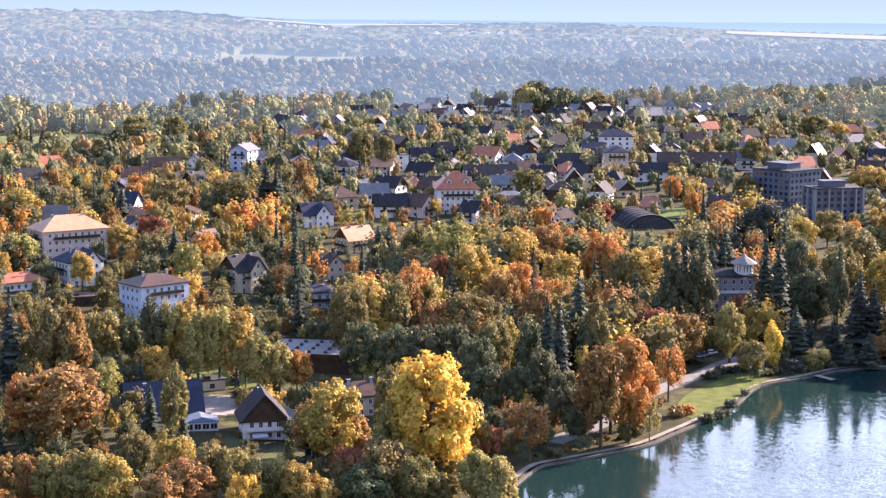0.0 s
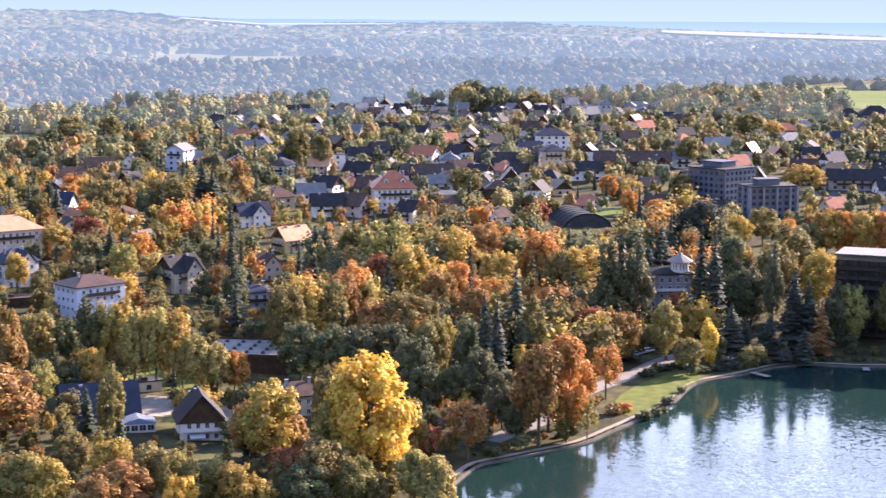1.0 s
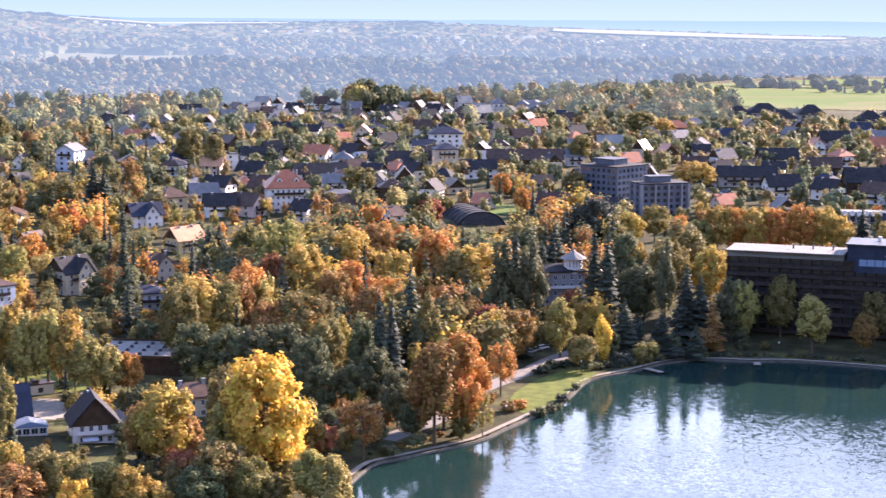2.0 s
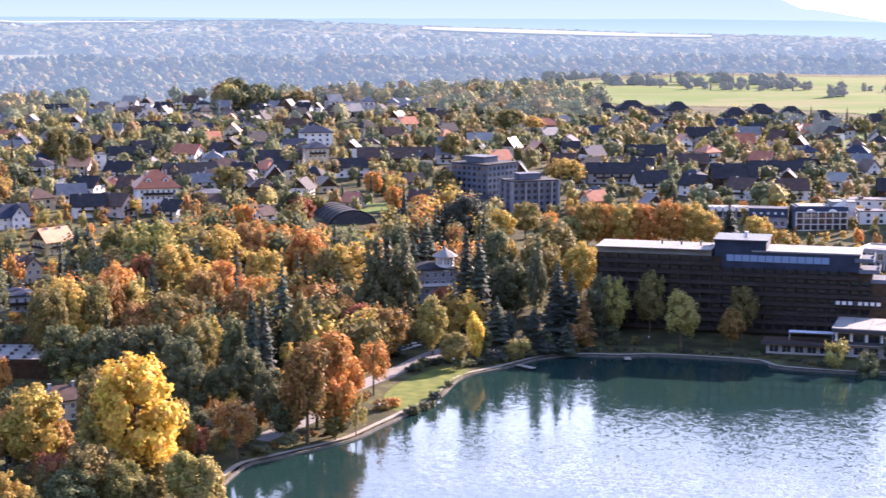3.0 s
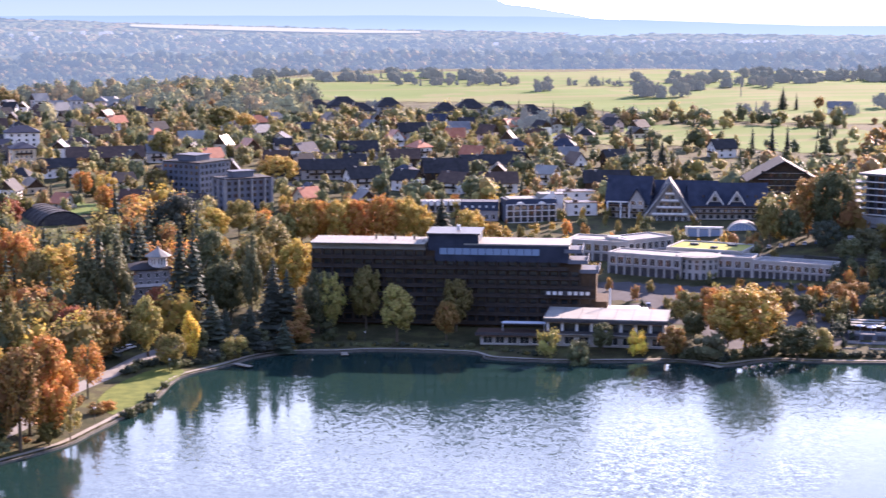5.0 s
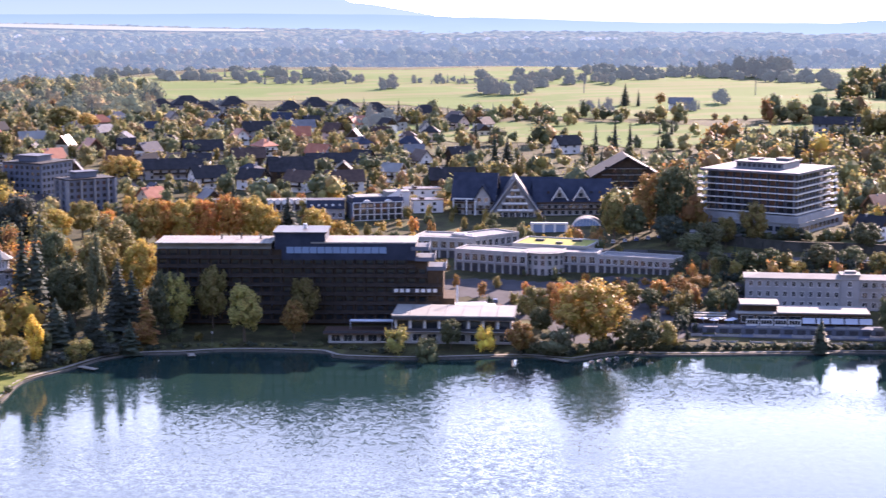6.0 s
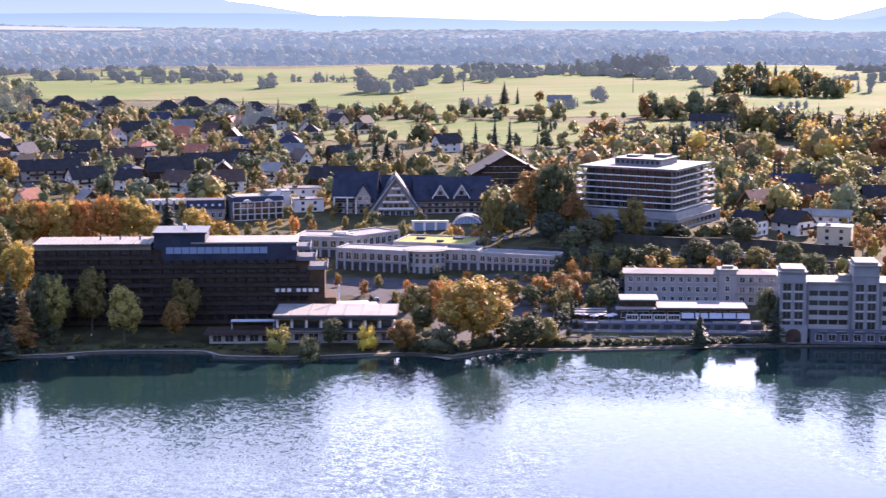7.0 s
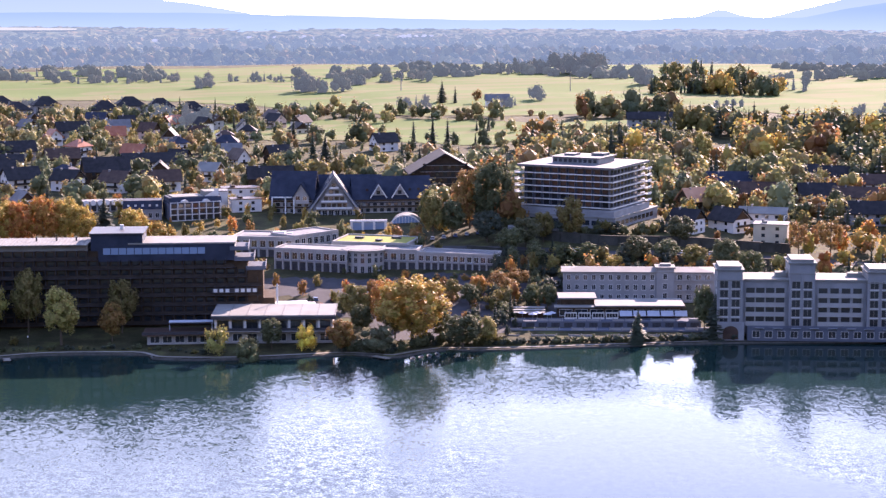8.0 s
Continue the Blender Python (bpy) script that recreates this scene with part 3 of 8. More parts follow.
def park_hotel():
    """Eight dark storeys of timber balconies, a raised middle and terraces stepping down at one end."""
    ob = big("lake_hotel", 206, 640, -24, 2.5, "long dark timber-clad hotel of eight storeys behind the lake promenade", "hotel")
    for block in (box(-46, -7.5, 0, 46, 9, 27.2), box(46, -7.5, 0, 50.5, 9, 23.2), box(50.5, -8.5, 0, 56, 9, 19.9), box(56, -9.5, 0, 60, 9, 10)):
        part("wall", block, PLASTER["wood"], ob)
    part("wall", box(46, -10, 0, 58, -7.5, 7), PLASTER["wood"], ob)
    sheet = part("roof", join(prism([(-46.5, 29.4), (-46.5, 29.7), (-5, 29.7), (-5, 29.4)], -9.5, 9.5), box(-46, -7, 27.2, -5.2, 9, 29.4)), ROOF["white"], ob, "pale ribbed sheet-metal roof")
    for k in range(28):
        part("seam", shared("seam", lambda: mesh("seam", box(-0.08, -9.4, 29.7, 0.08, 9.4, 29.82), ROOF["grey"])), None, sheet, place=pose(-45.5 + k * 1.5, 0, 0))
    top = part("penthouse", box(-4, -8.2, 27.2, 14, 9.2, 33), ROOF["blue"], ob, "raised dark blue metal-clad storey")
    part("roof_edge", box(-4.6, -8.8, 33, 14.6, 9.8, 33.5), DARKFRAME, top)
    part("flue", moved(tube(0.7, 0.7, 33.4, 35.2, 8), pose(6, 2, 0)), FRAME, top)
    for k in range(3):
        part("flue", moved(tube(0.3, 0.3, 29.4, 31.2, 6), pose(-10 - k * 7, 1, 0)), DARKFRAME, ob)
    part("roof", join(box(9, -8.6, 29.4, 46.6, 9.4, 29.9), box(14, -7, 27.2, 46.2, 9, 29.4)), ROOF["white"], ob, "pale ribbed sheet-metal roof")
    part("cladding", box(-1.5, -8.35, 23.4, 46.2, -7.5, 29.4), ROOF["blue"], ob, "dark blue metal upper storey")
    for k in range(13):
        part("window", shared("park_band", lambda: mesh("window", box(-1.25, -0.12, 0, 1.25, 0.05, 2.3), BAND_GLASS)), None, ob, place=pose(1.5 + k * 2.75, -8.35, 25.9))
    for fl in range(8):
        z = 1.2 + fl * 3.3
        x1 = 46 if fl > 5 else (50.5 if fl > 4 else 55.5)
        if fl == 7:
            x1 = -2
        b = part("balcony", join(box(-46, -9.2, z - 0.25, x1, -7.4, z), *[box(-46 + q * 3.7, -9.1, z, -45.85 + q * 3.7, -7.5, z + 3.05) for q in range(int((x1 + 46) / 3.7) + 1)]), DARKFRAME, ob)
        part("railing", rail(-46, x1, -9.15, z, 1.05), RAILWOOD, b)
        for q in range(int((x1 + 46) / 3.7)):
            window_at(ob, -44.1 + q * 3.7, -7.5, z + 0.15, 0, 2.2, 2.2, False)
    for z, x0, x1 in ((27.0, 44.5, 51), (23.2, 46, 53), (19.9, 50, 57)):
        part("terrace", join(box(x0, -9, z, x1, 9.3, z + 0.35), box(x1 - 0.2, -9, z + 0.35, x1, 9.3, z + 1.4), box(x0, -9, z + 0.35, x1, -8.8, z + 1.4)), PLASTER["slate"], ob, "stepped roof terrace with a parapet")
    sign = part("sign", box(38, -10.35, 12.0, 54, -10.2, 13.8), DARKFRAME, ob, "dark sign board with pale lettering bars")
    for k in range(7):
        part("bar", shared("signbar", lambda: mesh("bar", box(0, -10.42, 12.3, 1.3, -10.34, 13.5), FRAME)), None, sign, place=pose(38.6 + k * 2.1 + (1.2 if k > 2 else 0), 0, 0))
    for k in range(5):
        window_at(ob, 40 + k * 3.4, -10.0, 1.0, 0, 2.6, 4.0)
    pole = thing("flagpole", *tuple(ob.matrix_basis @ Vector((61, -14, 0)))[:2], 2, 0, "tall white flagpole beside the hotel terrace", "pole")
    part("mast", tube(0.42, 0.30, -0.5, 15.5, 8), FRAME, pole)
    part("knob", moved(tube(0.45, 0.1, 15.5, 16.2, 8), pose(0, 0, 0)), FRAME, pole)
    CLEAR.append((206, 640, 40))


def band_glass():
    m, n, l, b = material("pale_blue_glazing", 0.12)
    b.inputs["Base Color"].default_value = (0.16, 0.24, 0.36, 1)
    tex, ramp = n.new("ShaderNodeTexNoise"), n.new("ShaderNodeMapRange")
    tex.inputs["Scale"].default_value = 0.4
    ramp.inputs[3].default_value, ramp.inputs[4].default_value = 0.06, 0.25
    l.new(tex.outputs[0], ramp.inputs[0])
    l.new(ramp.outputs[0], b.inputs["Roughness"])
    return m


BAND_GLASS = band_glass()
RAILWOOD = varied("weathered_balcony_boards", (0.026, 0.021, 0.018), (0.052, 0.041, 0.034), 0.5, 0.85)


def golf_hotel():
    """A square tower of six balcony storeys on a wide podium, with a plant room on the roof."""
    z = 20.0
    ob = big("hill_hotel", 436, 686, 34, z, "square grey hotel tower with pale balcony bands on a wooded hill", "hotel")
    part("wall", box(-17, -19.5, 0, 17, 19.5, 24.2), PLASTER["slate"], ob)
    part("podium", join(box(-22, -24, -3, 26, 24, 4.2), box(-21, -23, 4.2, 19, 22, 7.2)), PLASTER["pale"], ob, "pale podium with long windows")
    part("podium_roof", join(box(-22.4, -24.4, 4.2, 26.4, 24.4, 4.6)), ROOF["white"], ob)
    for k in range(9):
        window_at(ob, -22, -20 + k * 4.8, 1.0, -90, 3.8, 2.0, False)
        window_at(ob, -18 + k * 4.6, -24, 1.0, 0, 3.8, 2.0, False)
    for fl in range(6):
        zz = 8.0 + fl * 2.75
        b = part("balcony", join(box(-19, -21.5, zz - 0.25, 19, 21.5, zz)), CONCRETE, ob)
        part("railing", join(box(-19.1, -21.6, zz - 0.2, -18.95, 21.6, zz + 0.22), box(-19.1, -21.6, zz - 0.2, 19.1, -21.45, zz + 0.22), box(18.95, -21.6, zz - 0.2, 19.1, 21.6, zz + 0.22), box(-19.1, 21.45, zz - 0.2, 19.1, 21.6, zz + 0.22)), PLASTER["white"], b, "white balcony parapet")
        for k in range(10):
            window_at(ob, -17, -17.5 + k * 3.9, zz + 0.1, -90, 2.6, 2.1, False)
        for k in range(9):
            window_at(ob, -15.2 + k * 3.8, -19.5, zz + 0.1, 0, 2.6, 2.1, False)
        for k in range(11):
            part("partition", shared("golfpart", lambda: mesh("partition", box(-18.6, -0.08, 0, -17, 0.08, 2.5), PLASTER["slate"])), None, b, place=pose(0, -19.5 + k * 3.9, zz))
    part("roof", box(-20, -22.5, 24.4, 20, 22.5, 25.3), ROOF["grey"], ob, "grey flat roof with a wide eave")
    plant = part("plant_room", box(-8.5, -10.5, 25.3, 9, 11, 27.7), PLASTER["grey"], ob, "grey plant room on the roof")
    part("plant_roof", join(box(-9.3, -11.3, 27.7, 9.8, 11.8, 28.1), box(1, -9, 28.1, 7, -3, 29.2), box(-3, 3, 28.1, 3, 8, 28.9)), ROOF["grey"], plant)
    for k in range(9):
        part("louvre", box(-8.62, -9.6 + k * 2.3, 25.8, -8.48, -8.1 + k * 2.3, 27.2), DARKFRAME, plant)
    for fl in range(6):
        for sx, sy in ((-19, 21.4), (19, -21.4)):
            zz = 8.0 + fl * 2.75
            part("corner_balcony", join(box(sx - 2.2, sy - 1.6, zz - 0.3, sx + 2.2, sy + 1.6, zz), box(sx - 2.2, sy - 1.7, zz, sx + 2.2, sy - 1.5, zz + 0.7), box(sx - 2.2, sy + 1.5, zz, sx + 2.2, sy + 1.7, zz + 0.7)), FRAME, ob, "white corner balcony")
    part("mast", moved(tube(0.12, 0.06, 29, 36, 5), pose(4, -6, 0)), DARKFRAME, ob)
    side = big("entrance_hall", 405, 668, -30, 15, "low white entrance hall with a pale flat roof", "building")
    part("wall", box(-14, -6, 0, 14, 6, 5.5), PLASTER["grey"], side)
    part("roof", box(-15, -7, 5.5, 15, 7, 6.0), ROOF["white"], side)
    for k in range(6):
        window_at(side, -11 + k * 4.4, -6, 1, 0, 3, 2.6)
    CLEAR.append((436, 686, 34))
    CLEAR.append((405, 668, 15))


def toplice_hotel():
    """White lake hotel: three taller bays with pilasters and wings of banded windows between."""
    ob = big("shore_hotel", 430, 497, -32, 0.8, "white lakeside hotel with tower bays and banded windows", "hotel")
    part("wall", box(-50, -5, 0, 40, 9, 20.2), PLASTER["pale"], ob)
    part("roof", join(box(-50.5, -5.6, 20.2, 40.5, 9.5, 20.9), box(-30, -1, 20.9, -26, 3, 22.6), box(-5, 1, 20.9, 0, 4, 22.2)), ROOF["white"], ob, "pale flat roof with plant boxes")
    for bx, h in ((-46, 24.0), (-21.5, 26.5), (5, 23.5), (30, 24)):
        t = part("tower", box(bx - 4.3, -7, 0, bx + 4.3, 6, h), PLASTER["pale"], ob, "projecting tower bay with pilasters")
        part("cornice", join(box(bx - 4.9, -7.6, h, bx + 4.9, 6.6, h + 0.5), box(bx - 4.6, -7.3, h - 3.6, bx + 4.6, 6.3, h - 3.2), box(bx - 3.9, -6.6, h + 0.5, bx + 3.9, 5.6, h + 1.5)), ROOF["white"], t)
        for px in (-4.0, 0, 4.0):
            part("pilaster", box(bx + px - 0.4, -7.35, 4.2, bx + px + 0.4, -7, h - 3.6), PLASTER["pale"], t)
        for fl in range(5):
            for px in (-2.0, 2.0):
                window_at(t, bx + px, -7, 5.0 + fl * 3.25, 0, 2.7, 2.4, mat=PLASTER["shop"])
            window_at(t, bx - 4.3, -3, 5.0 + fl * 3.25, -90, 1.6, 2.0)
    for x0, x1 in ((-40.5, -27), (-16, -0.5), (10.5, 24.5)):
        for fl in range(4):
            z = 6.0 + fl * 3.3
            band = part("band", join(box(x0, -5.9, z - 1.35, x1, -5, z - 0.15), box(x0, -5.9, z - 0.15, x1, -5.8, z + 0.25)), PLASTER["shop"], ob, "white balcony band")
            n = int((x1 - x0) / 3.2)
            for k in range(n):
                window_at(ob, x0 + (k + 0.5) * (x1 - x0) / n, -5, z - 0.1, 0, 2.9, 2.0, False)
    part("terrace", join(box(-40, -9, 0, 40, -5, 4.4), box(-40, -9.2, 4.4, 40, -9, 5.3)), PLASTER["slate"], ob, "ground floor with a terrace above")
    for k in range(18):
        window_at(ob, -37 + k * 4.3, -9, 1.2, 0, 2.4, 2.2)
    part("portal", join(box(-50.2, -8.4, 0, -41, -7, 6.2)), PLASTER["pale"], ob)
    part("arch", moved(prism([(2.6 * math.cos(math.pi * k / 12), 2.4 + 2.2 * math.sin(math.pi * k / 12)) for k in range(13)] + [(-2.6, 0), (2.6, 0)], -0.25, 0.0), pose(-45.6, -8.4, 0.4)), ROOF["brown"], ob, "reddish arched doorway")
    for bx in (-46, -21.5, 5, 30):
        for fl in range(5):
            part("sill_band", box(bx - 4.4, -7.2, 4.5 + fl * 3.25, bx + 4.4, -7.0, 4.75 + fl * 3.25), FRAME, ob)
    for k in range(12):
        part("awning", shared("hotel_awning", lambda: mesh("awning", moved(prism([(-1.6, 0), (1.6, 0), (1.6, 0.12), (-1.6, 0.12)], -1.8, 0.0), pose(0, 0, 0, -24)), AWNING)), None, ob, place=pose(-36 + k * 6.2, -9.1, 4.0))
    CLEAR.append((415, 505, 36))
    CLEAR.append((440, 490, 36))


def shore_villa():
    ob = big("long_villa", 393, 580, -31, 4.5, "long grey-cream two-storey house with white window frames and a pale roof", "villa")
    part("wall", box(-28, -6, 0, 28, 6, 11.3), PLASTER["pale"], ob)
    part("roof", join(hip_roof(56, 12, 11.3, 1.3, 0.8)), ROOF["white"], ob, "pale sheet roof, bright in the sun")
    part("tower", box(6.5, -6.6, 0, 13, 0, 12.8), PLASTER["pale"], ob)
    part("tower_roof", join(box(6, -7.1, 12.8, 13.5, 0.6, 13.4), box(8, -4, 13.4, 12, -1, 14.2)), ROOF["white"], ob)
    for zz in (4.4, 8.2):
        part("loggia", box(13, -6.8, zz, 28, -6, zz + 0.4), PLASTER["grey"], ob, "shaded loggia")
    for k in range(6):
        part("post", box(13 + k * 2.94, -6.8, 0, 13.3 + k * 2.94, -6.5, 11), PLASTER["grey"], ob)
    for fl in range(3):
        for k in range(11):
            window_at(ob, -26 + k * 3.1, -6, 1.0 + fl * 3.7, 0, 1.3, 1.9)
        window_at(ob, 9.7, -6.6, 1.6 + fl * 3.6, 0, 1.4, 2.0)
        for k in range(4):
            window_at(ob, 15.2 + k * 3.4, -6, 1.0 + fl * 3.7, 0, 1.8, 2.0)
    CLEAR.append((393, 580, 22))
    CLEAR.append((410, 570, 20))


def casino():
    """Low lakeside cafe of stepped terraces, glazed bays and awnings under pale flat roofs."""
    ob = big("lake_cafe", 368.5, 561.2, -29, 1.2, "low lakeside cafe with bright flat roofs, awnings and stepped terraces", "restaurant")
    part("wall", join(box(-19, -7, 0, 25, 7, 6.8), box(-18, -3, 6.8, -6, 7, 9.0)), PLASTER["wood"], ob)
    part("roof", box(-6, -8.2, 6.8, 26, 7.6, 7.4), ROOF["white"], ob, "bright pale flat roof")
    part("roof_edge", box(-6.1, -8.4, 6.2, 26.1, -8.15, 7.0), PLASTER["wood"], ob)
    part("roof", box(-19, -4, 9.0, -5.2, 8, 9.5), ROOF["white"], ob, "raised pale flat roof")
    part("roof", box(-20.5, -8, 6.5, -6.2, -3.2, 6.9), ROOF["white"], ob)
    pavilion = part("pavilion", box(-34, -6, 0, -24.5, 2, 4.4), PLASTER["wood"], ob, "low side pavilion")
    for k in range(3):
        part("louvre_roof", box(-35, -7.2 + k * 3.2, 4.5 + k * 0.35, -23.6, -4.6 + k * 3.2, 4.7 + k * 0.35), ROOF["white"], pavilion, "pale stepped roof sheet")
    for k in range(8):
        window_at(ob, -16.4 + k * 5.5, -7, 3.6, 0, 4.4, 2.2)
    # glazed bays and sloping awnings along the upper terrace
    for k in range(9):
        x0 = -17 + k * 4.9
        if k < 4:
            bay = part("bay", box(x0, -10.6, 2.9, x0 + 4.3, -10.2, 5.3), FRAME, ob, "white glazed terrace bay")
            for q in range(4):
                part("pane", shared("cafe_pane", lambda: mesh("pane", box(0, -10.68, 3.6, 0.85, -10.58, 5.0), GLASS)), None, bay, place=pose(x0 + 0.25 + q * 0.98, 0, 0))
        else:
            part("awning", shared("cafe_awning", lambda: mesh("awning", moved(box(0, -2.6, 0, 4.4, 0, 0.12), pose(0, 0, 0, 40)), AWNING)), None, ob, place=pose(x0, -8.5, 5.6))
    for y0, y1, zz, x0, x1 in ((-14, -7, 2.8, -36, 31), (-19.5, -14, 0.6, -37, 38), (-27, -19.5, -0.4, -38, 40)):
        t = part("terrace", box(x0, y0, -3, x1, y1, zz), PLASTER["slate"], ob, "dark paved terrace")
        n = int((x1 - x0) / 4.2)
        for k in range(n):
            q = x0 + (k + 0.5) * (x1 - x0) / n
            # solid dark panel standing for shade in a terrace wall opening
            part("opening", box(q - 1.5, y0 - 0.05, zz - 2.1, q + 1.5, y0 + 0.05, zz - 0.5), DARKFRAME, t)
            part("post", box(q - 2.2, y0 - 0.1, zz, q - 1.95, y0 + 0.25, zz + 1.2), PLASTER["pale"], t)
            if k % 3 != 1:
                part("parapet", box(q - 1.95, y0, zz, q + 1.95, y0 + 0.2, zz + 0.85), PLASTER["pale"], t)
    for k in range(5):
        part("parasol", join(moved(tube(1.7, 0.08, 2.3, 2.9, 8), pose(-32 + k * 2.6 + (k % 2), -10 - (k % 2) * 2.5, 2.8)), moved(tube(0.05, 0.05, 0, 2.6, 5), pose(-32 + k * 2.6 + (k % 2), -10 - (k % 2) * 2.5, 2.8))), AWNING, ob, "pale parasol")
    CLEAR.append((368, 556, 30))
    CLEAR.append((345, 566, 14))


def lake_restaurant():
    ob = big("lake_restaurant", 250, 590, -27, 1.4, "white lakeside restaurant with dark upper windows and a pale roof", "restaurant")
    part("wall", box(-20, -9, 0, 20, 10, 9.6), PLASTER["shop"], ob)
    r = part("roof", box(-21, -11.5, 9.6, 21, 11, 10.1), ROOF["white"], ob, "pale weathered flat roof with seams")
    for k in range(8):
        part("seam", box(-21 + k * 5.97, -11.5, 10.1, -20.8 + k * 5.97, 11, 10.25), ROOF["grey"], r)
    part("fascia", box(-21.1, -11.7, 8.7, 21.1, -11.5, 9.7), DARKFRAME, ob)
    b = part("balcony", join(box(-20.5, -11.4, 4.4, 20.5, -9, 4.7)), CONCRETE, ob)
    part("railing", rail(-20.5, 20.5, -11.3, 4.7, 1.0), DARKFRAME, b)
    for k in range(8):
        window_at(ob, -17.3 + k * 4.95, -9, 5.2, 0, 3.6, 2.6, mat=DARKFRAME)
        window_at(ob, -17.3 + k * 4.95, -9, 0.9, 0, 3.2, 2.4)
        part("pillar", box(-20 + k * 5, -10.2, 4.7, -19.3 + k * 5, -9.6, 8.8), FRAME, ob)
    low = big("boat_cafe", 219, 600, -24, 1.2, "single-storey white cafe with a roof terrace", "restaurant")
    part("wall", box(-11, -4, 0, 11, 6, 3.6), PLASTER["shop"], low)
    part("roof", box(-12.5, -7, 3.6, 12.5, 6.5, 3.95), ROOF["brown"], low)
    part("railing", join(rail(-12.5, 12.5, -6.9, 3.95, 0.9)), DARKFRAME, low)
    part("awning", join(box(-4, 1, 6.6, 11, 5, 6.8), box(-3.8, 1.2, 3.9, -3.6, 1.4, 6.6), box(10.6, 1.2, 3.9, 10.8, 1.4, 6.6)), AWNING, low, "pale flat awning on posts")
    for k in range(5):
        window_at(low, -8.4 + k * 4.2, -4, 0.7, 0, 3.0, 2.2)
    pav = big("promenade_pavilion", 268, 618, -20, 2.5, "low pavilion with a bright white canopy", "pavilion")
    part("canopy", join(box(-9, -4, 4.4, 9, 4, 5.0), box(-7, -3, 5.0, 6, 3, 5.7)), FRAME, pav, "white canopy")
    part("wall", box(-8, -3.2, 0, 8, 3.2, 4.4), DARKFRAME, pav)
    CLEAR.append((250, 590, 24))
    CLEAR.append((219, 600, 14))
    CLEAR.append((268, 618, 12))


def mall():
    """White shopping arcade in angled wings, with a rounded corner and a planted roof."""
    def wing(x, y, turn, length, depth, h, z, n, label, roof="grey", two=True, name="arcade_wing"):
        ob = big(name, x, y, turn, z, label, "shopping centre")
        part("wall", box(-length / 2, -depth / 2, -2, length / 2, depth / 2, h), PLASTER["shop"], ob)
        part("parapet", join(box(-length / 2 - 0.3, -depth / 2 - 0.3, h, length / 2 + 0.3, -depth / 2 + 0.3, h + 0.8), box(-length / 2 - 0.3, depth / 2 - 0.3, h, length / 2 + 0.3, depth / 2 + 0.3, h + 0.8),
                              box(-length / 2 - 0.3, -depth / 2, h, -length / 2 + 0.3, depth / 2, h + 0.8), box(length / 2 - 0.3, -depth / 2, h, length / 2 + 0.3, depth / 2, h + 0.8)), PLASTER["shop"], ob)
        part("roof", box(-length / 2, -depth / 2, h, length / 2, depth / 2, h + 0.3), ROOF[roof], ob)
        for k in range(n):
            px = -length / 2 + (k + 0.5) * length / n
            if two:
                window_at(ob, px, -depth / 2, h * 0.55, 0, length / n * 0.6, h * 0.33)
            # no real opening: a dark panel imitates the shade inside the arcade
            part("arcade_opening", box(px - length / n * 0.36, -depth / 2 - 0.06, -0.5, px + length / n * 0.36, -depth / 2 + 0.05, h * 0.42), DARKFRAME, ob)
        for k in range(max(2, n // 3)):
            window_at(ob, length / 2, -depth / 2 + (k + 0.5) * depth / max(2, n // 3), h * 0.58, 90, 2, h * 0.28)
        CLEAR.append((x, y, length * 0.55))
        return ob
    def along(x0, y0, x1, y1, depth, h, z, n, label, roof="grey", two=True):
        """A wing whose front runs from one corner to the other, seen from the lake."""
        length, turn = math.hypot(x1 - x0, y1 - y0), math.atan2(y1 - y0, x1 - x0)
        cx, cy = (x0 + x1) / 2 - math.sin(turn) * depth / 2, (y0 + y1) / 2 + math.cos(turn) * depth / 2
        ob = wing(cx, cy, math.degrees(turn), length, depth, h, z, n, label, roof, two)
        for k in range(n + 1):
            px = -length / 2 + k * length / n
            part("pier", box(px - 0.28, -depth / 2 - 0.45, -2, px + 0.28, -depth / 2 - 0.08, h), PLASTER["shop"], ob)
        part("string_course", box(-length / 2, -depth / 2 - 0.5, h * 0.46, length / 2, -depth / 2 - 0.1, h * 0.52), PLASTER["pale"], ob)
        return ob
    front = along(292.4, 689.6, 313.7, 667.8, 13, 8.2, 8.6, 9, "white two-storey arcade wing with dark panels for openings below")
    part("roof_deck", box(-13, -4.5, 8.5, 13, 4.5, 8.62), ROOF["white"], front, "bright pale roof deck")
    ob = big("arcade_rotunda", 323, 670.5, -30, 8.0, "rounded white corner of the shopping arcade with two rows of windows", "shopping centre")
    part("wall", column([(8.4 * math.cos(a * math.tau / 28), 7.6 * math.sin(a * math.tau / 28)) for a in range(28)], -2, 9.0), PLASTER["shop"], ob)
    part("roof", column([(9.2 * math.cos(a * math.tau / 28), 8.4 * math.sin(a * math.tau / 28)) for a in range(28)], 9.0, 9.5), ROOF["white"], ob)
    part("roof_hollow", column([(7.2 * math.cos(a * math.tau / 28), 6.4 * math.sin(a * math.tau / 28)) for a in range(28)], 9.5, 9.62), ROOF["grey"], ob)
    for a in range(-78, 79, 19):
        for zz, hh in ((0.6, 2.6), (4.6, 1.9), (7.2, 1.1)):
            q = math.radians(a - 90)
            window_at(ob, 8.42 * math.cos(q), 7.62 * math.sin(q), zz, a, 1.3, hh, mat=PLASTER["shop"])
    cream = along(327.5, 665.5, 339, 656.5, 12, 7.8, 9.0, 4, "cream-white arcade wing beside the rotunda")
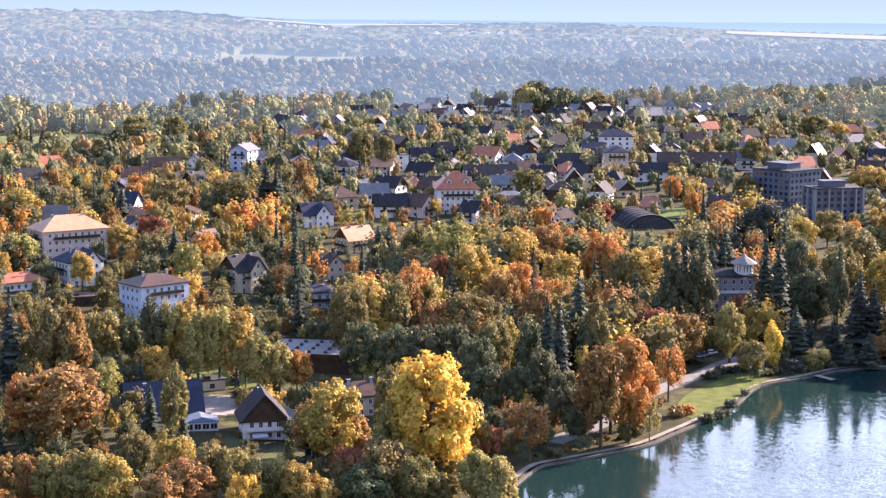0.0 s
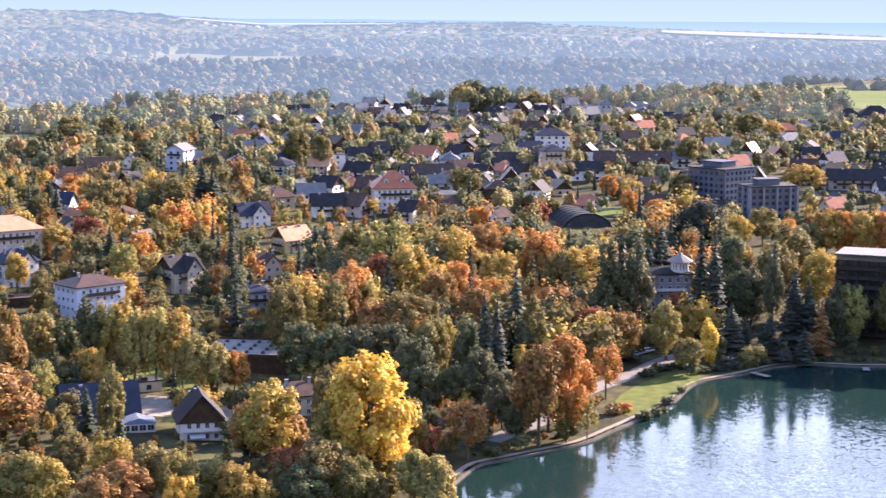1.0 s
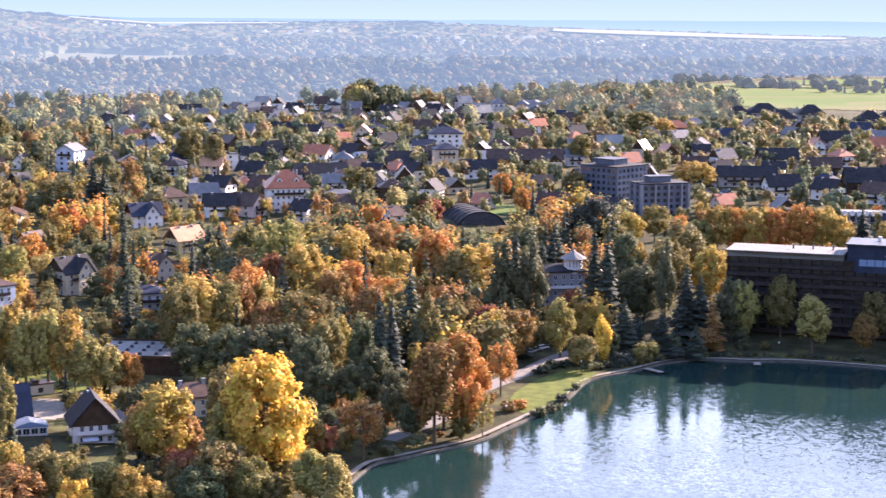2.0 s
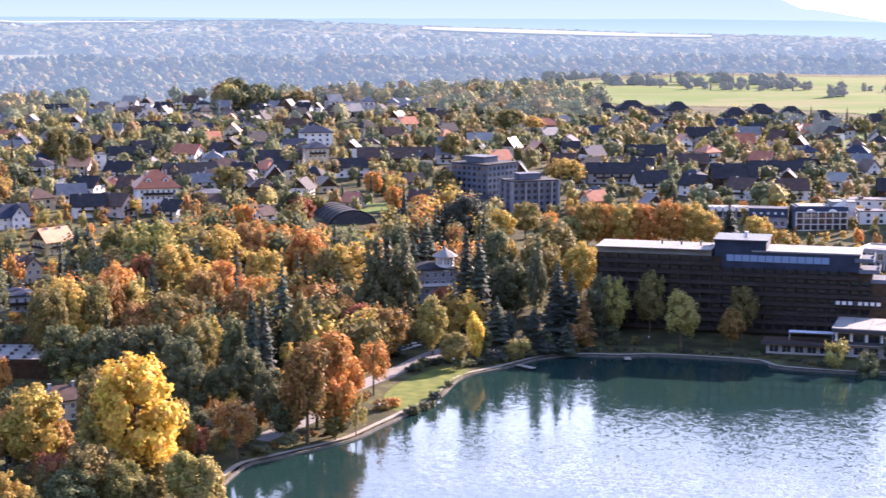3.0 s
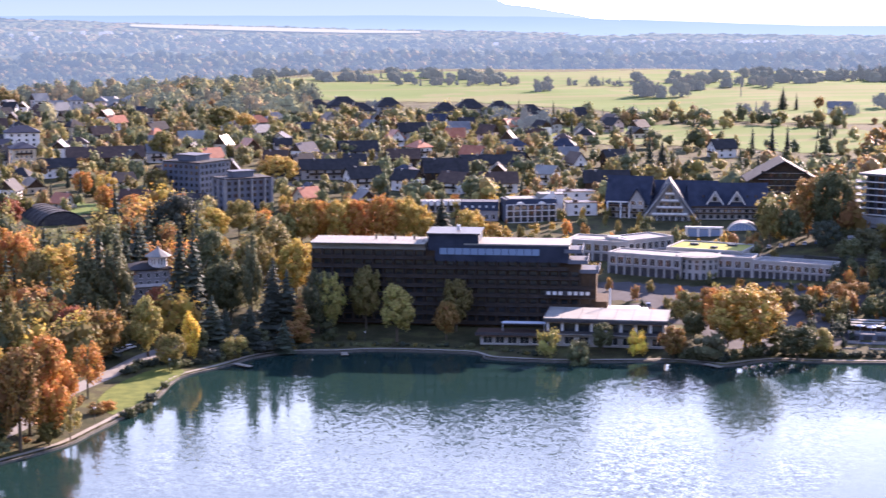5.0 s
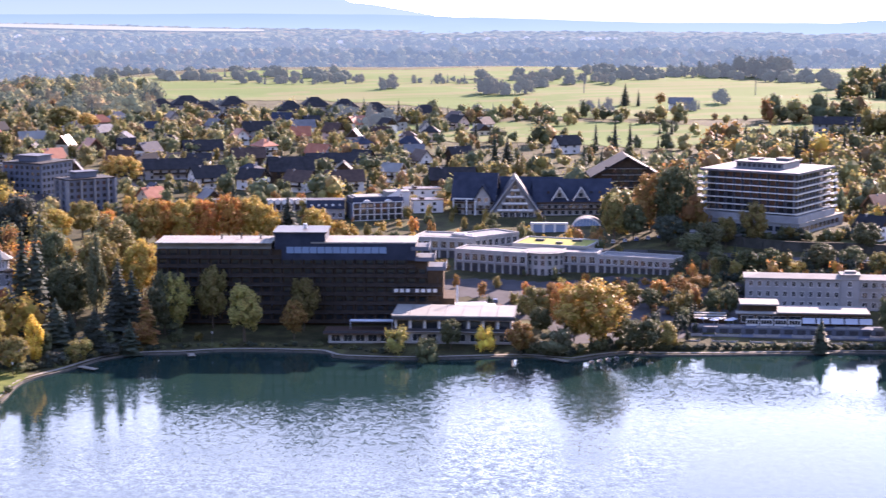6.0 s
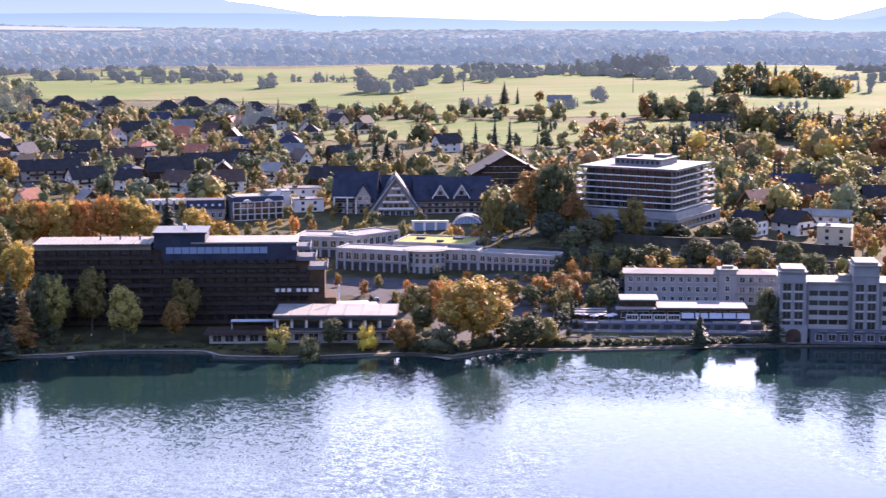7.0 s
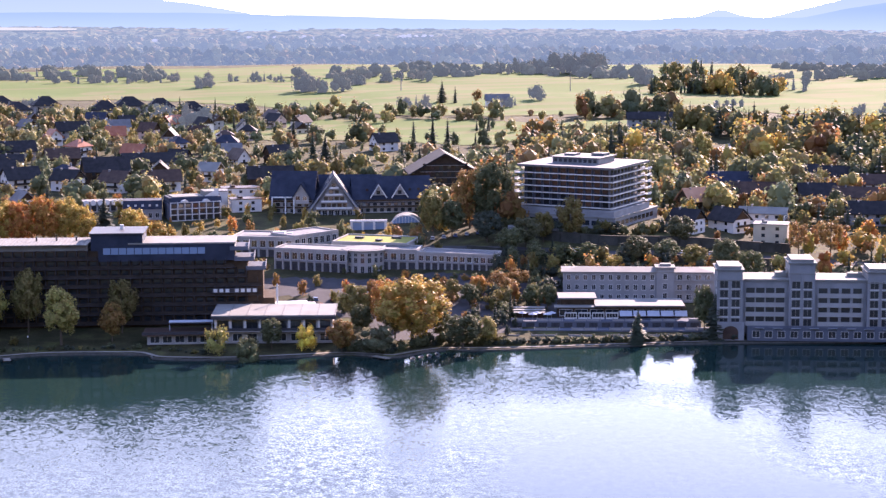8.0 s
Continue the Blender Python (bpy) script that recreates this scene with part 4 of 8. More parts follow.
    along(339.4, 656.0, 361.5, 634.0, 11, 6.3, 9.8, 11, "long white arcade wing with rows of dark windows")
    garden = along(318, 690, 341, 669, 22, 8.4, 9.2, 9, "arcade block with a yellow-green planted roof", "green")
    for rx, ry, w, d in ((-8, 2, 3.5, 2.2), (2, -4, 2.6, 2.0), (7, 5, 4.0, 1.6)):
        part("rooflight", box(rx - w / 2, ry - d / 2, 8.7, rx + w / 2, ry + d / 2, 9.5), DARKFRAME, garden)
    back = along(287, 721.5, 307.3, 705.6, 17, 8.2, 9.8, 7, "white shop wing with a pale gravel roof", "grey")
    part("roof_deck", box(-9, -3, 8.5, 11, 5, 8.62), ROOF["white"], back, "pale gravel deck")
    part("plant_box", join(box(2, 0, 8.6, 7, 3, 9.8), box(8, 1, 8.6, 10, 2.6, 9.4)), FRAME, back, "white plant boxes on the roof")
    along(307.8, 705.8, 331, 713.5, 14, 8.4, 10.2, 7, "white shop wing behind the court", "grey")


def kompas_hotel():
    """A chalet hotel of steep dark roofs and white A-shaped gables."""
    def steep(x, y, turn, w, d, h, rise, label, gables, z):
        ob = big("chalet_hotel", x, y, turn, z, label, "hotel")
        part("wall", box(-w / 2, -d / 2, -1, w / 2, d / 2, h), PLASTER["shop"], ob)
        part("roof", gable_roof(w, d, h, rise, 1.2, 0.4), ROOF["blue"], ob)
        for gx, gw, gh in gables:
            q = part("gable", moved(prism([(-gw / 2, -h * 0.4), (gw / 2, -h * 0.4), (gw / 2, 0), (0, gh), (-gw / 2, 0)], -d / 2 - 1.5, 0), pose(gx, 0, h)), PLASTER["shop"], ob, "white gable front")
            part("gable_roof", moved(prism([(-gw / 2 - 1, -1.2), (0, gh + 0.1), (gw / 2 + 1, -1.2), (gw / 2 + 1, -0.7), (0, gh + 0.8), (-gw / 2 - 1, -0.7)], -d / 2 - 2.4, 0.5), pose(gx, 0, h)), ROOF["blue"], q)
            for k in range(max(1, int(gw / 3.5))):
                window_at(q, gx + (k - (max(1, int(gw / 3.5)) - 1) / 2) * 3.2, -d / 2 - 1.5, h - 1.6, 0, 1.8, 1.8)
            if gw > 10:
                for lev, count in ((0.6, 5), (3.6, 3), (6.6, 2)):
                    for k in range(count):
                        window_at(q, gx + (k - (count - 1) / 2) * 2.7, -d / 2 - 1.5, h + lev, 0, 2.1, 1.9, False)
                    rail_part = part("gable_balcony", box(gx - count * 1.4, -d / 2 - 2.2, h + lev - 0.6, gx + count * 1.4, -d / 2 - 1.5, h + lev - 0.1), RAILWOOD, q)
        for fl in range(int(h / 2.9)):
            b = part("balcony", join(box(-w / 2, -d / 2 - 1.3, 2.6 + fl * 2.9, w / 2, -d / 2, 2.8 + fl * 2.9)), CONCRETE, ob)
            part("railing", rail(-w / 2, w / 2, -d / 2 - 1.25, 2.8 + fl * 2.9, 0.9), PLASTER["wood"], b)
            side_windows(ob, w, d / 2, 0, 1, 0.8 + fl * 2.9, 2.9, 1.8, 1.8, 3.4, False)
        CLEAR.append((x, y, w * 0.6))
        return ob
    left = steep(351, 803, -33, 19, 16, 8.4, 10.5, "chalet hotel wing with a steep dark roof and a white frame", ((4.5, 7, 5.5),), 15.8)
    for px in (-9.2, -3.0, 1.0):
        part("white_post", box(px - 0.3, -9.6, -0.5, px + 0.3, -9.0, 8.2), FRAME, left)
    part("white_beam", box(-9.5, -9.6, 7.7, 1.3, -9.0, 8.3), FRAME, left)
    front = big("chalet_hotel", 364.5, 789, -24, 15.6, "white A-gabled front of the chalet hotel with stepped terraces", "hotel")
    part("wall", prism([(-9.6, -1), (9.6, -1), (9.6, 3.5), (0, 17.2), (-9.6, 3.5)], -6, 9), PLASTER["pale"], front)
    for s in (-1, 1):
        part("roof", prism([(0, 18.1), (s * 12.2, 1.2), (s * 12.9, 1.9), (0, 19.2)], -7.6, 12), ROOF["blue"], front, "steep dark roof slope")
        part("verge", prism([(0, 17.6), (s * 12.3, 0.7), (s * 12.9, 1.4), (0, 18.9)], -8.1, -7.6), PLASTER["pale"], front, "pale barge board")
    for k, (lev, half_w) in enumerate(((3.3, 7.6), (6.4, 5.4), (9.5, 3.4), (12.6, 1.5))):
        terrace = part("terrace", box(-half_w - 0.8, -7.5 + 0.1 * k, lev - 0.3, half_w + 0.8, -6, lev), CONCRETE, front)
        part("railing", rail(-half_w - 0.6, half_w + 0.6, -7.3 + 0.1 * k, lev, 0.8), FRAME, terrace)
        for q in range(max(1, int(half_w / 1.35))):
            n_win = max(1, int(half_w / 1.35))
            window_at(front, (q - (n_win - 1) / 2) * 2.5, -6, lev + 0.3, 0, 1.9, 2.0, False)
    for q in range(6):
        window_at(front, -7.2 + q * 2.9, -6, 0.3, 0, 2.1, 2.2, mat=FRAME)
    steep(375, 801, -28, 34, 15, 7.0, 9.2, "chalet hotel range joining the two wings under a dark roof", (), 15.8)
    side = steep(392, 785.5, -20, 35, 17, 6.4, 9.6, "long chalet hotel wing with a steep dark roof and white dormers", (), 15.8)
    for gx in (-6.5, 3.5):
        dormer = part("dormer", moved(prism([(-2.9, 0), (2.9, 0), (0, 4.8)], -8.2, 0), pose(gx, 0, 8.4)), PLASTER["shop"], side, "white triangular dormer")
        for s in (-1, 1):
            part("dormer_roof", moved(prism([(0, 4.9), (s * 3.7, -1.1), (s * 4.1, -0.6), (0, 5.7)], -9.0, 0), pose(gx, 0, 8.4)), ROOF["blue"], dormer)
            part("verge", moved(prism([(0, 4.6), (s * 3.7, -1.4), (s * 4.0, -0.9), (0, 5.3)], -9.35, -9.0), pose(gx, 0, 8.4)), FRAME, dormer, "white barge board")
        window_at(dormer, gx, -8.2, 8.8, 0, 1.8, 1.8, False)
    for px in (-11.5, 8.5, 12.5):
        window_at(side, px, -6.3, 10.3, 0, 1.1, 1.0, False)
    v = big("glass_vault", 381, 748, -30, 14.0, "white glazed barrel vault over an entrance", "canopy")
    arc = [(6.8 * math.cos(math.pi * k / 14), 5.0 * math.sin(math.pi * k / 14)) for k in range(15)]
    part("vault", prism(arc, -3, 8), ROOF["white"], v)
    part("rim", prism([(1.02 * a, 1.02 * b) for a, b in arc] + [(0.93 * a, 0.93 * b) for a, b in arc[::-1]], -3.5, -3.0), FRAME, v)
    part("glazing", prism([(0.9 * a, 0.9 * b) for a, b in arc], -3.1, -3.0), BAND_GLASS, v)
    for k in range(9):
        part("mullion", box(-5.6 + k * 1.4, -3.2, 0, -5.45 + k * 1.4, -3.1, 4.6 * math.sin(math.acos(min(0.99, abs(-5.5 + k * 1.4) / 6.8)))), FRAME, v)
    gate = big("garage_portal", 359, 741, -27, 12.6, "white portal frames with blue doors under the chalet hotel", "gate")
    for px in (-7.5, -2.5, 2.5, 7.5):
        part("post", box(px - 0.5, -0.6, 0, px + 0.5, 0.6, 5.2), FRAME, gate)
    part("beam", box(-8.2, -0.8, 5.2, 8.2, 0.8, 6.0), FRAME, gate)
    for px in (-5, 0, 5):
        part("door", box(px - 2, 0.1, 0, px + 2, 0.4, 4.9), BAND_GLASS, gate, "pale blue door")
    CLEAR.append((381, 748, 10))
    CLEAR.append((359, 741, 9))
    CLEAR.append((364, 789, 16))
    big_one = big("mountain_hotel", 435.5, 815, -22, 22, "large dark timber hotel under one wide gable roof", "hotel")
    v2, f2 = prism([(-15, 0), (15, 0), (15, 9), (0, 17), (-15, 9)], -13, 13)
    part("wall", (v2, f2), PLASTER["wood"], big_one)
    part("roof", prism([(-18, 7.2), (0, 17.2), (18, 7.2), (18, 7.9), (0, 18), (-18, 7.9)], -15, 14), ROOF["dark"], big_one, "dark grey gable roof")
    for fl in range(4):
        b = part("balcony", box(-14.5 + fl * 1.2, -14.2, 2.8 + fl * 3, 14.5 - fl * 1.2, -13, 3 + fl * 3), CONCRETE, big_one)
        part("railing", rail(-14.5 + fl * 1.2, 14.5 - fl * 1.2, -14.1, 3 + fl * 3, 0.9), RAILWOOD, b)
        for k in range(7 - fl):
            window_at(big_one, (k - (6 - fl) / 2) * 3.9, -13, 0.8 + fl * 3, 0, 1.8, 1.9, False)
        for k in range(6):
            window_at(big_one, -15, -10 + k * 4, 0.8 + min(fl, 2) * 3, -90, 1.8, 1.9, False) if fl < 3 else None
    CLEAR.append((440, 812, 24))


park_hotel()
golf_hotel()
toplice_hotel()
shore_villa()
casino()
lake_restaurant()
mall()
kompas_hotel()


def grid_house():
    """Flats behind a white two-storey grid of loggias, with dark mansards and small pale flat roofs."""
    ob = big("apartment_block", 302.5, 809, -8, 15.2, "apartment block behind a white grid of loggias with a dark mansard", "apartment building")
    part("wall", box(-12, -6.5, -1, 11.5, 9, 7.6), PLASTER["slate"], ob)
    part("mansard", moved(prism([(-6.8, 7.6), (9.2, 7.6), (7.0, 10.4), (-5.0, 10.4)], -12.2, 11.7), pose(0, 0, 0, 0, 0, 90)), ROOF["blue"], ob, "dark blue mansard roof")
    part("roof", join(box(-10, -4.6, 10.4, 4, 6, 10.8), box(5, -3, 10.4, 11, 6, 12.6)), ROOF["white"], ob, "pale flat roof")
    part("gable", prism([(5, 10.4), (11.5, 10.4), (11.5, 14.0)], -3.4, -3.0), FRAME, ob, "white raked parapet")
    for k in range(8):
        px = -11.8 + k * 3.3
        part("post", box(px - 0.17, -8.0, -1, px + 0.17, -7.6, 8.6), FRAME, ob)
    for zz in (0.2, 2.9, 5.6, 8.4):
        part("beam", box(-12, -8.0, zz - 0.14, 11.5, -7.6, zz + 0.14), FRAME, ob)
        if zz < 8:
            part("balcony", box(-12, -7.6, zz - 0.2, 11.5, -6.5, zz), CONCRETE, ob)
            for k in range(7):
                window_at(ob, -10.1 + k * 3.3, -6.5, zz + 0.2, 0, 2.3, 2.0, False)
    for px in (-5.3, 4.7):
        arc = [(1.7 * math.cos(math.pi * k / 8), 8.5 + 1.1 * math.sin(math.pi * k / 8)) for k in range(9)]
        part("arched_canopy", moved(prism(arc, -8.4, -6.6), pose(px, 0, 0)), FRAME, ob)
    low = big("apartment_block", 282, 817, -20, 15.2, "lower flats with a dark mansard beside the loggia block", "apartment building")
    part("wall", box(-9, -5, -1, 8, 8, 5.2), PLASTER["grey"], low)
    part("mansard", moved(prism([(-5.6, 5.2), (8.2, 5.2), (6.2, 9.0), (-3.4, 9.0)], -8.2, 9.3), pose(0, 0, 0, 0, 0, 90)), ROOF["blue"], low, "dark blue mansard roof")
    for k in range(5):
        window_at(low, -6.8 + k * 3.2, -5, 1.2, 0, 1.6, 2.2)
        part("roof_window", box(-7.4 + k * 3.2, -4.9, 6.2, -6.4 + k * 3.2, -3.6, 7.3), FRAME, low, "white roof window")
    strip = big("shop_row", 272, 846, -14, 16.5, "row of shops under a long pale scalloped roof", "shop")
    part("wall", box(-9, -4, -1, 9, 4, 4.6), PLASTER["pale"], strip)
    part("roof", box(-9.6, -5, 4.6, 9.6, 4.6, 5.1), ROOF["white"], strip, "pale flat roof")
    for k in range(6):
        part("scallop", moved(tube(1.3, 1.3, -0.25, 0.25, 10), pose(-8 + k * 3.2, -5.0, 4.5, 90)), FRAME, strip)
        window_at(strip, -7.5 + k * 3.0, -4, 0.4, 0, 2.2, 2.6, False)
    CLEAR.append((302, 809, 15))
    CLEAR.append((282, 817, 11))
    CLEAR.append((272, 846, 11))


grid_house()


def tower_block(x, y, turn, w, d, floors, z, label, piers, roof="dark"):
    """Grey flats: rows of small windows, or tall white piers between dark glazing."""
    ob = big("apartment_block", x, y, turn, z, label, "apartment building")
    h = floors * 3.0 + 0.6
    part("wall", box(-w / 2, -d / 2, -2, w / 2, d / 2, h), PLASTER["slate"], ob)
    part("roof", join(box(-w / 2 - 0.4, -d / 2 - 0.4, h, w / 2 + 0.4, d / 2 + 0.4, h + 0.5)), ROOF[roof], ob)
    part("penthouse", join(box(-w * 0.25, -d * 0.2, h + 0.5, w * 0.2, d * 0.3, h + 3.2), box(-w * 0.28, -d * 0.23, h + 3.2, w * 0.23, d * 0.33, h + 3.5)), PLASTER["slate"], ob)
    for turn2, length, dist in ((0, w, d / 2), (-90, d, w / 2), (90, d, w / 2)):
        n = int(length / 3.1)
        for fl in range(floors):
            side_windows(ob, length, dist, turn2, 1, fl * 3.0 + 0.9, 3.0, 1.7, 1.6, 3.1, False, margin=0.4)
        if piers:
            m = pose(0, 0, 0, 0, 0, turn2)
            for k in range(0, n + 1, 2):
                part("pier", moved(box(-length / 2 + k * length / n - 0.35, -dist - 1.0, -2, -length / 2 + k * length / n + 0.35, -dist, h), m), PLASTER["pale"], ob)
    CLEAR.append((x, y, max(w, d) * 0.6))


tower_block(172, 938, 40, 24, 24, 6, 16.5, "grey-blue six-storey block with rows of small windows", False)
tower_block(186, 893, 12, 24, 14, 5, 15.0, "grey five-storey hotel block with tall white piers", True)


def sports_hall():
    ob = big("vaulted_hall", 92, 872, 10, 12.5, "dark barrel-vaulted hall with a grey sheet roof", "hall")
    arc = [(12.2 * math.cos(math.pi * k / 20), 9.4 * math.sin(math.pi * k / 20)) for k in range(21)]
    part("vault", moved(prism(arc, -18, 18), pose(0, 0, 0, 0, 0, 0)), ROOF["dark"], ob)
    part("end_wall", prism([(0.93 * a, 0.93 * b) for a, b in arc], -18.3, -18.0), DARKFRAME, ob, "dark arched end wall")
    for k in range(7):
        part("rib", prism([(1.02 * a, 1.02 * b) for a, b in arc] + [(0.99 * a, 0.99 * b) for a, b in arc[::-1]], -18.2 + k * 6, -17.8 + k * 6), ROOF["dark"], ob)
    CLEAR.append((91, 862, 24))


def turret_villa():
    ob = big("turret_villa", 108, 698, 4, 5.5, "grey stuccoed villa with a white-roofed corner turret among dark firs", "villa")
    part("wall", box(-8, -6, 0, 8, 6, 13), PLASTER["grey"], ob)
    part("roof", hip_roof(16, 12, 13, 2.5), ROOF["dark"], ob)
    t = part("turret", moved(tube(3.6, 3.6, 12, 17.6, 8), pose(4.2, -2.8, 0)), PLASTER["white"], ob)
    part("turret_roof", join(moved(tube(5.2, 1.2, 17.6, 20.0, 8), pose(4.2, -2.8, 0)), moved(tube(1.0, 0.1, 20.0, 21.4, 6), pose(4.2, -2.8, 0))), ROOF["white"], t, "pale tent roof")
    for k in range(8):
        a = math.radians(k * 45 - 90)
        window_at(t, 4.2 + 3.4 * math.cos(a), -2.8 + 3.4 * math.sin(a), 14.6, k * 45, 1.4, 2.2, False)
    for fl in range(4):
        for k in range(5):
            window_at(ob, -6.4 + k * 3.1, -6, 1 + fl * 3, 0, 1.1, 1.7)
    part("balcony", join(box(-6, -7.4, 6.8, 6, -6, 7.0), box(-6, -7.4, 7.0, 6, -7.3, 7.9)), FRAME, ob)
    CLEAR.append((108, 698, 12))


def garage():
    ob = big("garage_hall", -40, 583, -10, 6, "flat-roofed brown hall with a pale roof and dark rooflights", "hall")
    part("wall", box(-14, -13, 0, 14, 13, 6), PLASTER["wood"], ob)
    r = part("roof", box(-14.4, -13.4, 6, 14.4, 13.4, 6.5), ROOF["white"], ob)
    for y0 in (-13.6, 13.2):
        part("parapet", box(-14.6, y0, 6, 14.6, y0 + 0.4, 7.1), PLASTER["wood"], r)
    for i in range(5):
        for k in range(4):
            part("rooflight", shared("rooflight", lambda: mesh("rooflight", join(box(-0.55, -0.55, 6.5, 0.55, 0.55, 7.0), tube(0.6, 0.25, 7.0, 7.35, 8)), DARKFRAME)), None, r, place=pose(-10.5 + i * 5.2, -8.5 + k * 5.6, 0))
    CLEAR.append((-40, 583, 17))


def conservatory():
    """A white-framed glass lean-to and a terrace roof in the garden."""
    ob = big("conservatory", -66, 501, 14, h1(-66, 501) - 0.2, "white-framed glass conservatory in the garden", "conservatory")
    part("wall", box(-4.5, -3, 0, 4.5, 3, 2.4), PLASTER["white"], ob)
    part("glass_roof", prism([(-4.8, 2.4), (4.8, 2.4), (4.8, 2.6), (0, 4.0), (-4.8, 2.6)], -3.2, 3.2), BAND_GLASS, ob, "pale glazed roof")
    for k in range(7):
        part("glazing_bar", prism([(-4.9, 2.6), (0, 4.05), (4.9, 2.6), (4.9, 2.75), (0, 4.2), (-4.9, 2.75)], -3.2 + k * 1.05, -3.1 + k * 1.05), FRAME, ob)
    for k in range(4):
        window_at(ob, -3.3 + k * 2.2, -3, 0.6, 0, 1.7, 1.5)
    CLEAR.append((-66, 501, 6))


conservatory()
sports_hall()
turret_villa()
garage()


# ---- houses of the town ----
house(-150, 747, 33, 27, 16, 4, 5.5, "pink", "terracotta", "hip", "pale pink four-storey palace with a hipped terracotta roof", near=True, chimneys=2)
house(-134, 685, 39, 14, 12, 3, 4.5, "white", "blue", "hip", "white villa with a dark blue-grey hipped roof", near=True, chimneys=2, cross=6.5)
house(-154, 672, 35, 18, 10, 1, 3, "white", "red", "hip", "low white house with a red hipped roof", near=True, chimneys=2)
house(-99, 637, 41, 19, 14, 4, 3.2, "blue", "brown", "hip", "pale blue-white three-storey house with a low brown hipped roof", near=True, chimneys=2)
house(-125, 649, 19, 18, 8, 1, 0.5, "wood", "brown", "flat", "low brown shed with a flat roof")
house(-74, 688, 44, 13, 11, 3, 4.8, "cream", "dark", "gable", "cream gabled villa with a dark slate roof", near=True, chimneys=2, cross=6.5)
house(-45, 724, 19, 13, 11, 2, 4.5, "cream", "brown", "hip", "cream house with a brown half-hipped roof", near=True, chimneys=2, cross=6.5)
house(-37, 783, 38, 13, 10, 2, 4.5, "yellow", "terracotta", "gable", "yellow house with a pale terracotta gable roof", near=True, chimneys=2)
house(-58, 849, 24, 14, 10, 2, 4.5, "white", "blue", "gable", "white house with a blue-grey gable roof", near=True, chimneys=2, cross=6.5)
house(-45, 670, 9, 11, 10, 2, 2.5, "blue", "blue", "hip", "small pale house with a blue sheet roof", near=True, chimneys=2)
house(-78, 513, 14, 20, 13, 1, 7, "white", "blue", "gable", "house with a large dark blue gable roof", near=True, chimneys=2)
house(-69, 545, 27, 8, 5, 1, 0.4, "cream", "brown", "flat", "small cream outbuilding with a flat roof")
patch([(-74, 524), (-64, 516), (-57, 520), (-58, 534), (-68, 538)], 0.1, GRAVEL, "driveway", "pale gravel drive between the garden houses", "path", 1.5)
house(-49, 500, -78, 13, 12, 2, 6.5, "white", "dark", "gable", "white gabled chalet with a dark roof and a balcony", near=True, balcony=True)
house(-24, 529, 25, 14, 10, 2, 3.5, "cream", "brown", "hip", "cream villa with a brown hipped roof", near=True, chimneys=2)
house(6, 892, 8, 20, 17, 4, 8, "white", "red", "hip", "white hotel villa with a tall red hipped roof", near=True, chimneys=2, dormer=True)
house(14, 859, -41, 10, 9, 2, 4, "white", "dark", "gable", "small white house with a dark gable roof")
house(-25, 1076, 13, 9, 8, 3, 0.5, "white", "dark", "flat", "white block of flats with a flat roof")
house(-112, 1056, 68, 13, 11, 4, 3, "blue", "grey", "gable", "tall pale blue house with a grey gable roof")
house(-64, 1462, 13, 18, 10, 2, 5, "white", "dark", "gable", "long white house with a dark roof")
house(98, 1066, 3, 13, 12, 4, 3.5, "cream", "blue", "hip", "tall cream town house with a blue-grey roof", near=True, chimneys=2)
house(107, 1166, -0, 20, 13, 4, 4, "white", "blue", "hip", "large white town house with a blue-grey roof")
house(143, 1061, -5, 42, 14, 2, 5, "wood", "brown", "gable", "long building with a dark brown roof")
house(155, 1038, -83, 12, 9, 2, 4, "cream", "dark", "gable", "cream gabled house with a dark roof")
house(72, 1074, 2, 34, 14, 2, 4.5, "white", "dark", "gable", "long house with a broad dark roof")
house(115, 1020, 2, 24, 12, 2, 4, "white", "dark", "gable", "white house with a broad dark roof")
house(25, 1010, 11, 28, 12, 2, 4.5, "white", "dark", "gable", "white house with a dark gable roof")
house(-11, 1021, -29, 15, 10, 2, 4.5, "white", "dark", "gable", "white house with a dark slate gable roof")
house(-8, 1109, 8, 22, 10, 2, 4, "white", "dark", "gable", "long white house with a dark roof")
house(27, 1112, -31, 15, 11, 2, 4.5, "white", "red", "gable", "white house with a red gable roof")
house(47, 1119, -52, 14, 11, 2, 4.5, "blue", "dark", "gable", "pale house with a dark gable roof")
house(-38, 983, 12, 14, 10, 1, 2.5, "white", "grey", "hip", "white bungalow with a pale sheet roof")
house(-27, 947, -33, 14, 10, 2, 4.5, "white", "dark", "gable", "white house with a dark roof")
house(-12, 877, -39, 14, 10, 2, 4.5, "pink", "brown", "gable", "pinkish house with a brown roof")
house(-25, 877, 7, 14, 11, 2, 4.5, "white", "dark", "gable", "white house with a dark roof")
house(-49, 902, 33, 13, 10, 2, 4.5, "cream", "brown", "hip", "cream house with a brown hipped roof")
house(-34, 915, 12, 13, 10, 2, 4.5, "white", "grey", "gable", "white house with a grey gable roof")
house(32, 903, 6, 16, 11, 2, 3, "grey", "grey", "hip", "grey house with a pale hipped roof")
house(31, 963, 3, 12, 9, 2, 3.5, "white", "grey", "gable", "white house with a grey roof")
house(54, 1018, -33, 12, 9, 2, 3.5, "white", "dark", "gable", "white house with a dark roof")
house(-161, 982, 19, 15, 10, 2, 4, "white", "brown", "gable", "white house with a brown gable roof")
house(-156, 1028, 14, 22, 10, 2, 4, "white", "brown", "gable", "long white house with a brown roof")
